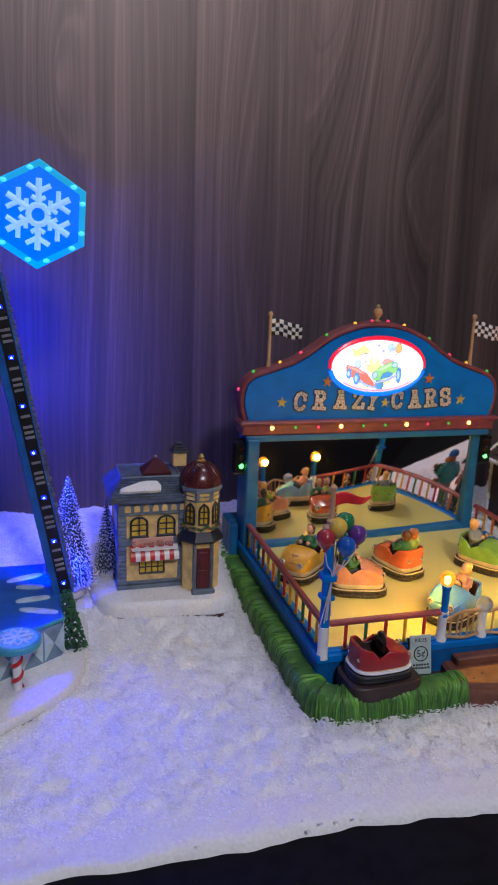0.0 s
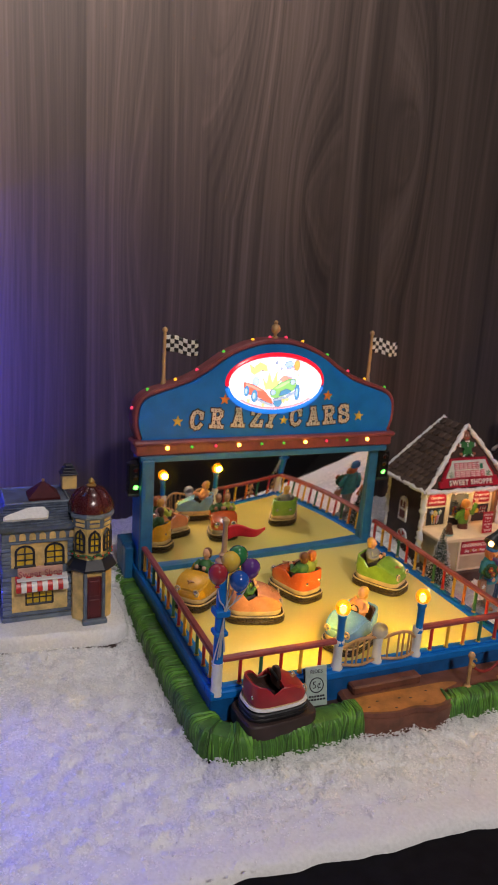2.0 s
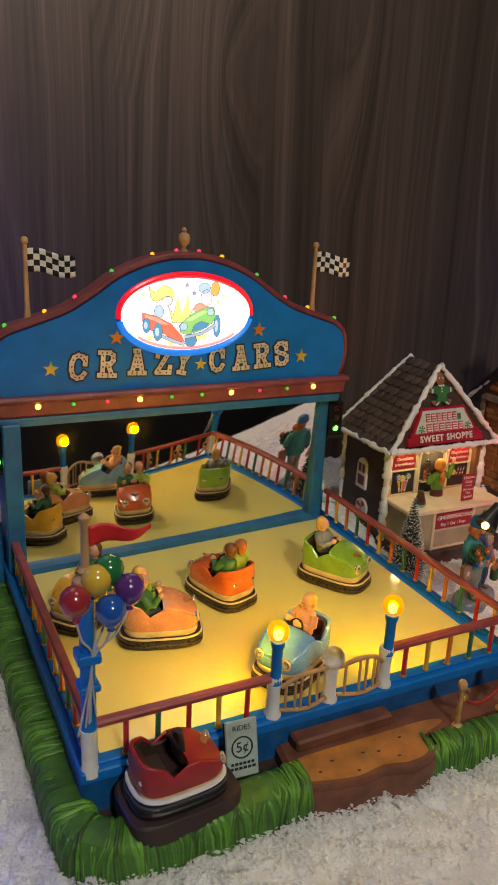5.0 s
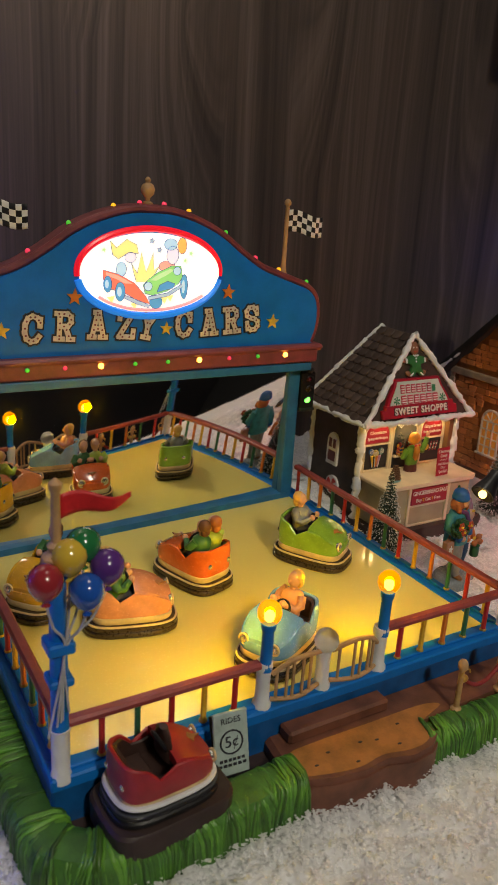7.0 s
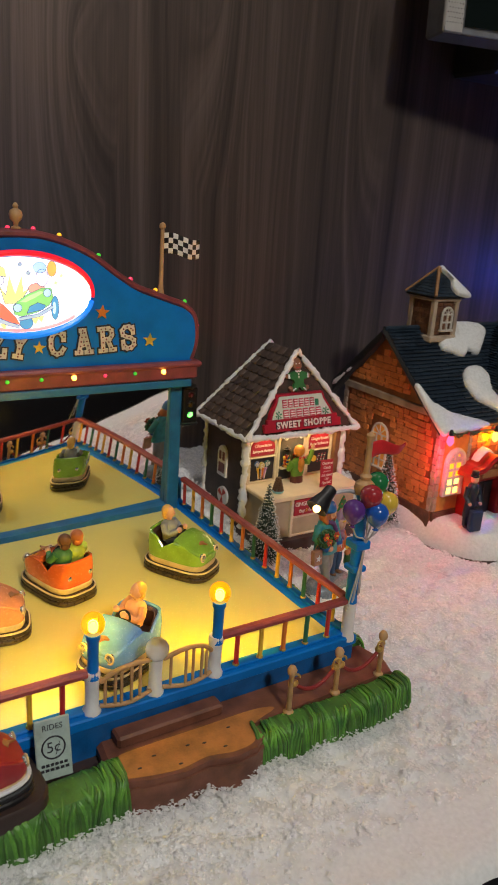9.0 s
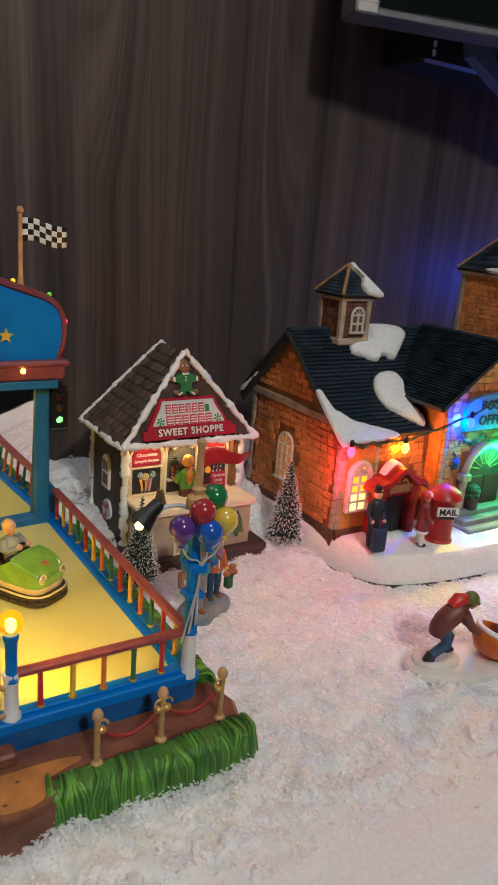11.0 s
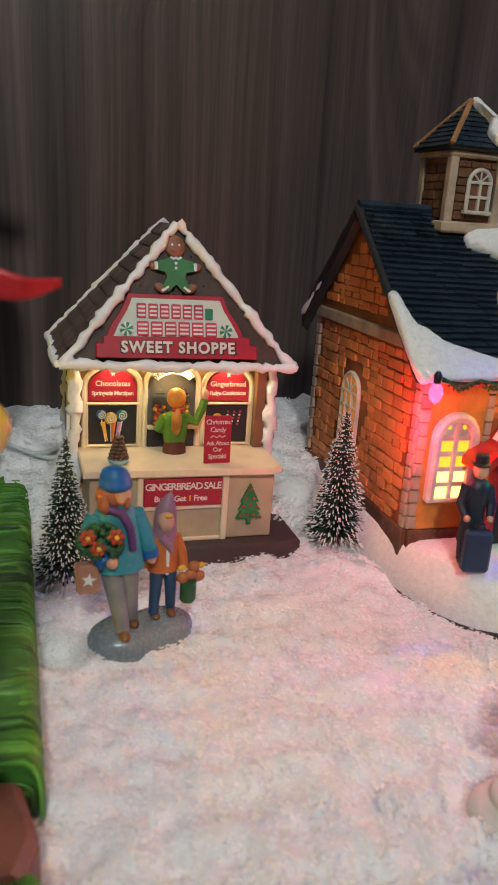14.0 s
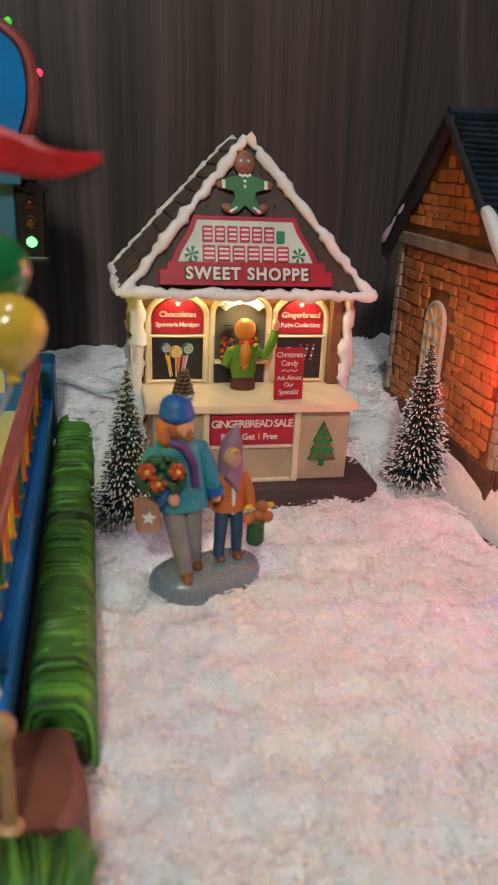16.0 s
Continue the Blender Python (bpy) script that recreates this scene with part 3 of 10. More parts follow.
# plinth, deck, edging
part("plinth", Geo().box((-0.0045, -0.003, 0.0), (W + 0.0045, D + 0.006, 0.029), 0.0012), NAVY, ride)
part("deck_edge", Geo().box((-0.005, -0.0042, 0.027), (W + 0.005, 0.0075, Z0), 0.0008), BLUE, ride)
for x0, x1 in ((-0.005, 0.0065), (W - 0.0065, W + 0.005)):
    part("deck_edge", Geo().box((x0, 0.0075, 0.027), (x1, D + 0.006, Z0), 0.0008), BLUE, ride)
part("arena_floor", Geo().box((0.0065, 0.0075, 0.0285), (W - 0.0065, 0.2080, 0.0322), 0.0002), CREAM, ride, "glossy cream bumper car floor")
# rear frame with mirror
part("mirror_sill", Geo().plan([(0.0065, 0.1865), (W - 0.0065, 0.2020), (W - 0.0065, 0.2096), (0.122, 0.2003), (0.0065, 0.1946)], 0.029, 0.0364, 0.0006), TEAL, ride)


def foil_mirror():
    """A thin foil mirror, slightly turned and twisted in its frame."""
    x0, x1, z0, z1, nx, nz = 0.0065, 0.2300, 0.0350, 0.1335, 44, 16
    front, back = [], []
    for i in range(nx + 1):
        for j in range(nz + 1):
            x, z = x0 + (x1 - x0) * i / nx, z0 + (z1 - z0) * j / nz
            a, b = (x - 0.122) / 0.12, (z - 0.04) / 0.10
            y = 0.1996 + 0.0079 * a + (0.0041 - 0.0061 * a - 0.0031 * a * a) * b + 0.0017 * a * a
            front.append((x, y, z))
            back.append((x, y + 0.0006, z))
    n, faces = len(front), []
    for i in range(nx):
        for j in range(nz):
            q = i * (nz + 1) + j
            faces.append((q, q + nz + 1, q + nz + 2, q + 1))
            faces.append((n + q, n + q + 1, n + q + nz + 2, n + q + nz + 1))
    return Geo().add(front + back, faces)


part("mirror", foil_mirror(), MIRROR, ride, "silvered foil mirror across the back, slightly warped", smooth=180)
part("rear_board", Geo().box((0.000, 0.2125, 0.0330), (W - 0.010, 0.2170, 0.1345), 0.0005), NAVY, ride)
for x0, x1, y0 in ((-0.0035, 0.0076, 0.1900), (0.2290, 0.2386, 0.2022)):
    p = part("frame_post", Geo().box((x0, y0, Z0), (x1, y0 + 0.0060, 0.1345), 0.0008), TEAL, ride)
    part("back_post", Geo().box((x0 + 0.0004, y0 + 0.0060, Z0), (x1 - 0.0006, 0.2220, 0.1345), 0.0008), BLUE, p)
part("rear_housing", Geo().box((-0.0125, 0.2175, 0.0005), (0.2500, 0.2400, 0.0500), 0.0012).box((-0.0125, 0.2060, 0.0005), (-0.0048, 0.2175, 0.0500), 0.0012), TEAL, ride)
part("top_beam", Geo().box((-0.004, 0.1945, 0.1315), (W - 0.002, 0.2005, 0.1370), 0.0006), TEAL, ride)

# facade board
HALF = [(0.1250, 0.1475), (0.1290, 0.159), (0.1300, 0.171), (0.1272, 0.1835), (0.119, 0.1915), (0.107, 0.1960), (0.092, 0.2010), (0.080, 0.2055), (0.065, 0.2145), (0.049, 0.2255), (0.031, 0.2335), (0.014, 0.2378), (0.0, 0.2385)]
FCX = 0.1202
half = [(p[0], p[1]) for p in smooth_curve([(x, z, 0) for x, z in HALF], 4)]
outline = [(FCX + x, z) for x, z in half] + [(FCX - x, z) for x, z in half[-2::-1]]
part("facade_board", Geo().slab(outline, 0.2030, 0.2150, c=0.0012), MAROON, ride, "curved fairground facade with brick-red rim")


def inset(pts, d):
    out, n = [], len(pts)
    for i, (x, z) in enumerate(pts):
        a, b = pts[(i - 1) % n], pts[(i + 1) % n]
        tx, tz = b[0] - a[0], b[1] - a[1]
        l = math.hypot(tx, tz) or 1
        out.append((x - tz / l * d, z + tx / l * d))
    return out


inner = inset(outline, 0.0048)
inner = [(x, 0.1498 if i in (0, len(inner) - 1) else max(z, 0.1502)) for i, (x, z) in enumerate(inner)]
facade = part("facade_panel", Geo().slab(inner, 0.1990, 0.2034), BLUE, ride, "bright blue painted facade panel")
rim = Geo()
ringpts = inset(outline, 0.0026)
rim.tube([(x, 0.2024, z) for x, z in ringpts if z > 0.148], 0.0023, 8)
part("facade_rim", rim, MAROON, ride)
part("facade_band", Geo().box((-0.0080, 0.1945, 0.1375), (0.2465, 0.2155, 0.1495), 0.0012), MAROON, ride)
part("band_cornice", Geo().box((-0.0105, 0.1925, 0.1462), (0.2495, 0.2155, 0.1505), 0.0016), MAROON, ride)
# lit oval
EX, EZ, EA, EB = 0.1195, 0.1990, 0.0455, 0.0235
oval = part("lit_oval", Geo().slab(arc(EX, EZ, EA, 0, 356, 47, EB), 0.1968, 0.1992), SIGN_GLOW, ride, "glowing white oval sign with cartoon cars")
RIMRED = glow("red_translucent_rim", (0.75, 0.010, 0.03), 0.75)
part("oval_rim_red", Geo().tube([(x, 0.1984, z) for x, z in arc(EX, EZ + 0.0008, EA + 0.0012, -6, 186, 44, EB + 0.0016)], 0.0019, 8), RIMRED, oval)
part("oval_rim_blue", Geo().tube([(x, 0.1984, z) for x, z in arc(EX, EZ - 0.0008, EA + 0.0008, 187, 353, 44, EB + 0.0018)], 0.0023, 8), glow("blue_translucent_rim", (0.01, 0.20, 0.85), 0.75), oval)
part("oval_rim_pink", Geo().tube([(x, 0.1972, z) for x, z in arc(EX, EZ, EA - 0.0020, 218, 322, 30, EB - 0.0012)], 0.0011, 6), glow("pink_print_band", (1.0, 0.35, 0.40), 0.85), oval)
PRINT = {k: glow("oval_print_" + k, c, 0.85) for k, c in dict(red=(0.95, 0.20, 0.13), coral=(1.0, 0.42, 0.34), green=(0.28, 0.66, 0.22), lime=(0.50, 0.82, 0.40), blue=(0.10, 0.33, 0.62), sky=(0.48, 0.72, 0.98), yellow=(1.0, 0.88, 0.32), grey=(0.42, 0.52, 0.72), orange=(1.0, 0.50, 0.14), skin=(0.86, 0.80, 1.0)).items()}


INK = glow("oval_print_ink", (0.10, 0.12, 0.22), 0.8)


def ellipse(x, z, rx, rz):
    return arc(x, z, rx, 0, 340, 18, rz)


def oval_print(outl, key, layer, nm="print_shape", inked=True):
    y = 0.1966 - 0.0001 * layer
    shape = part(nm, Geo().slab([(EX + x, EZ + z) for x, z in outl], y, 0.1969), PRINT[key], oval, smooth=0)
    if inked:
        ring = [(EX + x, y, EZ + z) for x, z in outl]
        part("ink_line", Geo().tube(ring + ring[:2], 0.00022, 4), INK, shape)


oval_print([(-0.0139, 0.0057), (-0.0101, 0.0), (-0.0076, 0.012), (-0.0044, 0.0006), (0.0, 0.012), (0.0006, 0.0019), (0.0044, 0.0044), (-0.0019, -0.0052), (-0.0108, -0.0052)], "yellow", 1, "print_flash")
for x, z, s in ((-0.0120, -0.0190, 0.0024), (0.0076, -0.0160, 0.0028), (0.0114, -0.0150, 0.0026), (-0.0266, -0.0150, 0.0026)):
    oval_print([(x - s, z + s * 0.4), (x + s, z + s * 0.7), (x + s * 0.3, z - s)], "yellow", 1, "print_flash", False)
# red car and its wheels
oval_print(ellipse(-0.0203, 0.0023, 0.0032, 0.0042), "sky", 2)
oval_print(ellipse(-0.0146, 0.0092, 0.0036, 0.0030), "skin", 3)
oval_print([(-0.0272, 0.0184), (-0.0234, 0.0146), (-0.0171, 0.0196), (-0.0108, 0.0165), (-0.0095, 0.0114), (-0.0158, 0.0120), (-0.0222, 0.0082), (-0.0259, 0.0108)], "yellow", 4)
oval_print([(-0.0316, 0.0019), (-0.0222, -0.0006), (-0.0120, -0.0057), (-0.0044, -0.0139), (-0.0019, -0.0184), (-0.0095, -0.0165), (-0.0184, -0.0114), (-0.0285, -0.0089), (-0.0316, -0.0032)], "red", 5, "print_red_car")
oval_print([(-0.0300, 0.0008), (-0.0222, -0.0014), (-0.0130, -0.0062), (-0.0180, -0.0060), (-0.0240, -0.0032), (-0.0300, -0.0012)], "coral", 6, "print_red_car", False)
oval_print([(-0.0184, -0.0128), (-0.0095, -0.0160), (-0.0019, -0.0192), (-0.0024, -0.0208), (-0.0110, -0.0182), (-0.0190, -0.0144)], "grey", 6, "print_bumper")
for x, z, rx, rz in ((-0.0289, -0.0063, 0.0025, 0.0048), (-0.0211, -0.0108, 0.0031, 0.0057)):
    oval_print(ellipse(x, z, rx, rz), "blue", 7, "print_wheel")
    oval_print(ellipse(x - 0.0005, z, rx * 0.45, rz * 0.5), "sky", 8, "print_hub", False)
# green car and its wheels
oval_print(ellipse(0.0092, 0.0040, 0.0054, 0.0034), "coral", 2)
oval_print(ellipse(0.0190, 0.0165, 0.0030, 0.0048), "orange", 3)
oval_print(ellipse(0.0127, 0.0108, 0.0040, 0.0054), "skin", 4)
oval_print(ellipse(0.0112, 0.0172, 0.0042, 0.0034), "sky", 5)
oval_print(ellipse(0.0209, -0.0082, 0.0025, 0.0076), "blue", 4, "print_wheel")
oval_print(ellipse(0.0204, -0.0082, 0.0011, 0.0040), "sky", 5, "print_hub", False)
oval_print(ellipse(0.0022, -0.0174, 0.0042, 0.0040), "blue", 4, "print_wheel")
oval_print([(-0.0063, -0.0070), (-0.0032, -0.0038), (0.0032, 0.0006), (0.0120, 0.0044), (0.0184, 0.0044), (0.0196, -0.0019), (0.0171, -0.0063), (0.0095, -0.0108), (-0.0006, -0.0133), (-0.0051, -0.0120)], "green", 6, "print_green_car")
oval_print([(-0.0020, -0.0042), (0.0034, -0.0006), (0.0110, 0.0026), (0.0140, 0.0020), (0.0080, -0.0016), (0.0020, -0.0044)], "lime", 7, "print_green_car", False)
oval_print([(0.0025, -0.0114), (0.0044, -0.0070), (0.0095, -0.0047), (0.0146, -0.0063), (0.0133, -0.0089)], "blue", 8, "print_grille")
for x, z, r in ((-0.0032, -0.0078, 0.0026), (0.0158, 0.0014, 0.0025)):
    oval_print(ellipse(x, z, r, r), "sky", 8, "print_headlight")
oval_print([(-0.0030, -0.0140), (0.0095, -0.0118), (0.0190, -0.0066), (0.0198, -0.0082), (0.0100, -0.0138), (-0.0028, -0.0160)], "grey", 9, "print_bumper")
for x, z, key in ((-0.0010, 0.0190, "grey"), (0.0040, 0.0138, "grey"), (-0.0310, 0.0133, "lime"), (0.0253, 0.0120, "lime"), (0.0215, 0.0076, "lime")):
    oval_print(star_outline(x, z, 0.0019, 10), key, 2, "print_star", key == "grey")
# stars and letters
STARGOLD = paint("gold_star_paint", (0.72, 0.46, 0.06), 0.4)
for x, z, r, col in ((0.0289, 0.1665, 0.0052, STARGOLD), (0.2089, 0.1665, 0.0052, STARGOLD), (0.0715, 0.1850, 0.0052, ORANGE), (0.1735, 0.1868, 0.0052, ORANGE), (0.1302, 0.1645, 0.0044, STARGOLD)):
    part("star", Geo().slab(star_outline(x, z, r, 4), 0.1980, 0.1992), col, facade)
LETTER = paint("letter_ivory", (0.66, 0.57, 0.47), 0.4)
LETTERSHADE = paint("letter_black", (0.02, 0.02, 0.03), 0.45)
STROKES = {
    "C": [[(0.86, 0.62), (0.86, 0.92)], [(0.84, 0.78), (0.70, 0.94), (0.45, 1.0), (0.22, 0.90), (0.10, 0.66), (0.10, 0.34), (0.22, 0.10), (0.45, 0.0), (0.70, 0.06), (0.86, 0.24)]],
    "R": [[(0.0, 1.0), (0.55, 1.0)], [(0.0, 0.0), (0.40, 0.0)], [(0.20, 0.0), (0.20, 1.0)], [(0.20, 1.0), (0.60, 1.0), (0.78, 0.90), (0.80, 0.68), (0.64, 0.52), (0.20, 0.50)], [(0.50, 0.50), (0.76, 0.0)], [(0.66, 0.0), (0.96, 0.0)]],
    "A": [[(0.02, 0.0), (0.34, 0.0)], [(0.62, 0.0), (0.98, 0.0)], [(0.18, 0.0), (0.46, 1.0)], [(0.52, 1.0), (0.82, 0.0)], [(0.30, 1.0), (0.56, 1.0)], [(0.28, 0.34), (0.72, 0.34)]],
    "Z": [[(0.10, 0.72), (0.12, 1.0), (0.86, 1.0), (0.10, 0.0), (0.90, 0.0), (0.92, 0.28)]],
    "Y": [[(0.0, 1.0), (0.34, 1.0)], [(0.62, 1.0), (0.98, 1.0)], [(0.16, 1.0), (0.48, 0.48)], [(0.82, 1.0), (0.48, 0.48), (0.48, 0.0)], [(0.28, 0.0), (0.68, 0.0)]],
    "S": [[(0.84, 0.66), (0.84, 0.95)], [(0.82, 0.80), (0.62, 1.0), (0.34, 1.0), (0.14, 0.86), (0.16, 0.66), (0.40, 0.54), (0.66, 0.46), (0.84, 0.32), (0.82, 0.12), (0.62, 0.0), (0.34, 0.0), (0.12, 0.18)], [(0.12, 0.05), (0.12, 0.36)]],
}
LETTERDOT = paint("letter_dot_red", (0.22, 0.05, 0.05), 0.45)


def show_letter(ch, x, z, tilt, h=0.0148, wide=0.0112):
    """A slab-serif fairground letter: black edge, ivory face and a row of dots along every stroke."""
    m = pose(x, 0, z, 0, tilt, 0)

    def ribbon(half, y0, y1, mat, name, parent):
        g = Geo()
        for path in STROKES[ch]:
            pts = [((u - 0.5) * wide, (v - 0.5) * h) for u, v in path]
            for (ax, az), (bx, bz) in zip(pts, pts[1:]):
                n = math.hypot(bx - ax, bz - az)
                y0 -= 0.00003
                g.box((-half * 0.8, y0, -half), (n + half * 0.8, y1, half), 0.0001, m @ pose(ax, 0, az, 0, -math.degrees(math.atan2(bz - az, bx - ax)), 0))
        return part(name, g, mat, parent)
    edge = ribbon(0.0026, 0.1986, 0.1993, LETTERSHADE, "letter", facade)
    face = ribbon(0.0015, 0.1980, 0.1988, LETTER, "letter_face", edge)
    g = Geo()
    for path in STROKES[ch]:
        pts = [((u - 0.5) * wide, (v - 0.5) * h) for u, v in path]
        for (ax, az), (bx, bz) in zip(pts, pts[1:]):
            n = max(int(math.hypot(bx - ax, bz - az) / 0.0030), 1)
            for k in range(n):
                q = (k + 0.5) / n
                g.ball((m @ Vector((ax + (bx - ax) * q, 0.1977, az + (bz - az) * q))).to_tuple(), (0.00062, 0.0003, 0.00062), 6, 4)
    tagged(part("letter_dotting", g, LETTERDOT, edge), kind="stuff")


for ch, x, z, tilt in (("C", 0.0465, 0.1672, 6), ("R", 0.0655, 0.1680, 4), ("A", 0.0855, 0.1684, 3), ("Z", 0.1035, 0.1678, 4), ("Y", 0.1178, 0.1668, 12), ("C", 0.1425, 0.1672, 0), ("A", 0.1605, 0.1676, -2), ("R", 0.1772, 0.1684, -4), ("S", 0.1925, 0.1692, -8)):
    show_letter(ch, x, z, tilt)
# marquee bulbs: a metal collar and a lens each
BULBS = dict(a=BULB_AMBER, g=BULB_GREEN, p=BULB_PINK, y=BULB_YELLOW)
for i, k in enumerate("agpaggapga"):
    x = 0.0195 + 0.0221 * i
    big = k == "a"
    b = part("marquee_bulb", Geo().ball((x, 0.1938, 0.1442), (0.0018, 0.0014, 0.0018) if big else (0.0014, 0.0012, 0.0013), 10, 6), BULBS[k], ride)
    part("bulb_collar", Geo().tube([(x, 0.1955, 0.1442), (x, 0.1940, 0.1442)], 0.0021 if big else 0.0016, 10), GOLD if big else GREEN if k == "g" else MAROON, b)
crest = inset(outline, -0.0006)
for u, k in zip((0.10, 0.17, 0.24, 0.31, 0.37, 0.43, 0.47, 0.53, 0.57, 0.63, 0.69, 0.76, 0.83, 0.90), "pgypgyppygpygp"):
    x, z = crest[int(u * (len(crest) - 1))]
    b = part("rim_bulb", Geo().ball((x, 0.2065, z), (0.0016, 0.0016, 0.0016), 10, 6), BULBS[k], ride)
    part("bulb_collar", Geo().ball((x + (FCX - x) * 0.008, 0.2065, z - 0.0007), (0.0018, 0.0018, 0.0012), 10, 5), MAROON, b)
# finial and flagpoles
part("finial", Geo().lathe([(0.0030, 0), (0.0032, 0.0012), (0.0014, 0.0022), (0.0016, 0.0040), (0.0038, 0.0062), (0.0043, 0.0090), (0.0034, 0.0114), (0.0014, 0.0126), (0.0019, 0.0142), (0.0010, 0.0156), (0.0002, 0.0160)], (0.1198, 0.2075, 0.2382), 16), TAN, ride, "turned wooden finial")


def wavy_flag(x0, y0, z0, length, height, nx=24, nz=10, sag=0.0, taper=0.05):
    verts, faces = [], []
    for s in (0, 1):
        for i in range(nx + 1):
            u = i / nx
            for j in range(nz + 1):
                w = j / nz
                verts.append((x0 + u * length, y0 + 0.0022 * math.sin(u * 7.0 + 0.4) * u + s * 0.0005, z0 + (w - 0.5) * height * (1 - taper * u ** 1.6) + 0.0011 * math.sin(u * 6.5) - sag * u))
    n = (nx + 1) * (nz + 1)
    for s in (0, 1):
        for i in range(nx):
            for j in range(nz):
                a = s * n + i * (nz + 1) + j
                q = (a, a + nz + 1, a + nz + 2, a + 1)
                faces.append(q if s == 0 else q[::-1])
    for i in range(nx):
        for j in (0, nz):
            a = i * (nz + 1) + j
            q = (a, a + n, a + n + nz + 1, a + nz + 1)
            faces.append(q if j == 0 else q[::-1])
    for j in range(nz):
        for i in (0, nx):
            a = i * (nz + 1) + j
            faces.append((a, a + 1, a + 1 + n, a + n))
    return verts, faces


FLAGWHITE = paint("flag_white", (0.72, 0.72, 0.70), 0.5, vary=0.08)
for x in (0.0183, 0.2218):
    p = part("flagpole", Geo().lathe([(0.0026, -0.004), (0.0019, 0.001), (0.0016, 0.004), (0.0014, 0.0415), (0.0022, 0.0420), (0.0024, 0.0436), (0.0016, 0.0452), (0.0003, 0.0458)], (x, 0.210, 0.2005), 12), TAN, ride)
    verts, faces = wavy_flag(x + 0.0014, 0.210, 0.2322, 0.0295, 0.0142, 16, 8, 0.0038)
    g = Geo()
    g.add(verts, faces)
    n = 17 * 9
    for k, f in enumerate(faces):
        if k < 2 * 16 * 8:
            q = k % (16 * 8)
            g.m[k] = ((q // 8) // 2 + (q % 8) // 2) % 2
    part("checkered_flag", g, [BLACK, FLAGWHITE], p, "black and white checkered flag", smooth=180)

# traffic lights
SIGNALBLACK = paint("signal_black", (0.006, 0.006, 0.007), 0.6, vary=0.2, spec=0.2)
for x, lit in ((-0.0062, "g"), (0.2446, "g")):
    t = part("traffic_light", Geo().box((x - 0.0060, 0.2000, 0.1015), (x + 0.0060, 0.2105, 0.1285), 0.0008), SIGNALBLACK, ride, "black traffic light with green lamp lit")
    part("light_cap", Geo().lathe([(0.0078, 0), (0.0074, 0.0014), (0.0040, 0.0026), (0.0030, 0.0042), (0.0036, 0.0050)], (x, 0.2053, 0.1283), 4, squash=1.0), BLACK, t)
    part("light_foot", Geo().box((x - 0.0068, 0.1993, 0.0995), (x + 0.0068, 0.2105, 0.1020), 0.0007), BLACK, t)
    for z, mat in ((0.1235, paint("dark_red_lens", (0.05, 0.005, 0.004), 0.25)), (0.1160, paint("dark_amber_lens", (0.06, 0.03, 0.003), 0.25)), (0.1082, glow("green_signal", (0.12, 1.0, 0.10), 5.0))):
        part("signal_lens", Geo().ball((x, 0.2000, z), (0.0023, 0.0012, 0.0023), 12, 6), mat, t)
        part("signal_hood", Geo().tube([(x + 0.0027 * math.cos(a), 0.1987, z + 0.0027 * math.sin(a)) for a in (radians(20 + 14 * i) for i in range(11))], 0.0005, 6), BLACK, t)


# rails
def railing(p0, p1, n, colours, ends=(0.06, 0.06)):
    d = Vector(p1) - Vector(p0)
    L = d.length
    m = Matrix.Translation(p0) @ Matrix.Rotation(math.atan2(d.y, d.x), 4, "Z")
    rail = part("hand_rail", Geo().box((0, -0.0026, 0.0530), (L, 0.0026, 0.0566), 0.0010, m), RAILRED, ride)
    part("foot_rail", Geo().box((0, -0.0015, Z0 - 0.0002), (L, 0.0015, Z0 + 0.0016), 0.0004, m), BLUE, rail)
    for i in range(n):
        u = L * (ends[0] + (1 - ends[0] - ends[1]) * i / (n - 1))
        b = part("baluster", Geo().lathe([(0.0012, 0.0), (0.0016, 0.001), (0.0013, 0.002), (0.0013, 0.0175), (0.0015, 0.0190)], tuple(m @ Vector((u, 0, 0)) + Vector((0, 0, Z0 + 0.0014))), 8), colours[i % len(colours)], rail)
        part("baluster_foot", Geo().lathe([(0.0017, 0), (0.0020, 0.0006), (0.0016, 0.0014)], tuple(m @ Vector((u, 0, 0)) + Vector((0, 0, Z0 + 0.0014))), 8), GOLD, b)


railing((0.002, 0.0005, 0), (0.089, 0.0005, 0), 5, [RED, GREEN, RED, YELLOW, RED], (0.17, 0.14))
railing((0.158, 0.0005, 0), (0.2435, 0.0005, 0), 5, [RED, YELLOW, ORANGE, GREEN, RED], (0.14, 0.16))
railing((0.0005, 0.003, 0), (0.0005, 0.205, 0), 14, [YELLOW, RED, GREEN, ORANGE], (0.05, 0.02))
railing((0.2435, 0.003, 0), (0.2435, 0.205, 0), 14, [YELLOW, RED, GREEN, ORANGE], (0.05, 0.02))
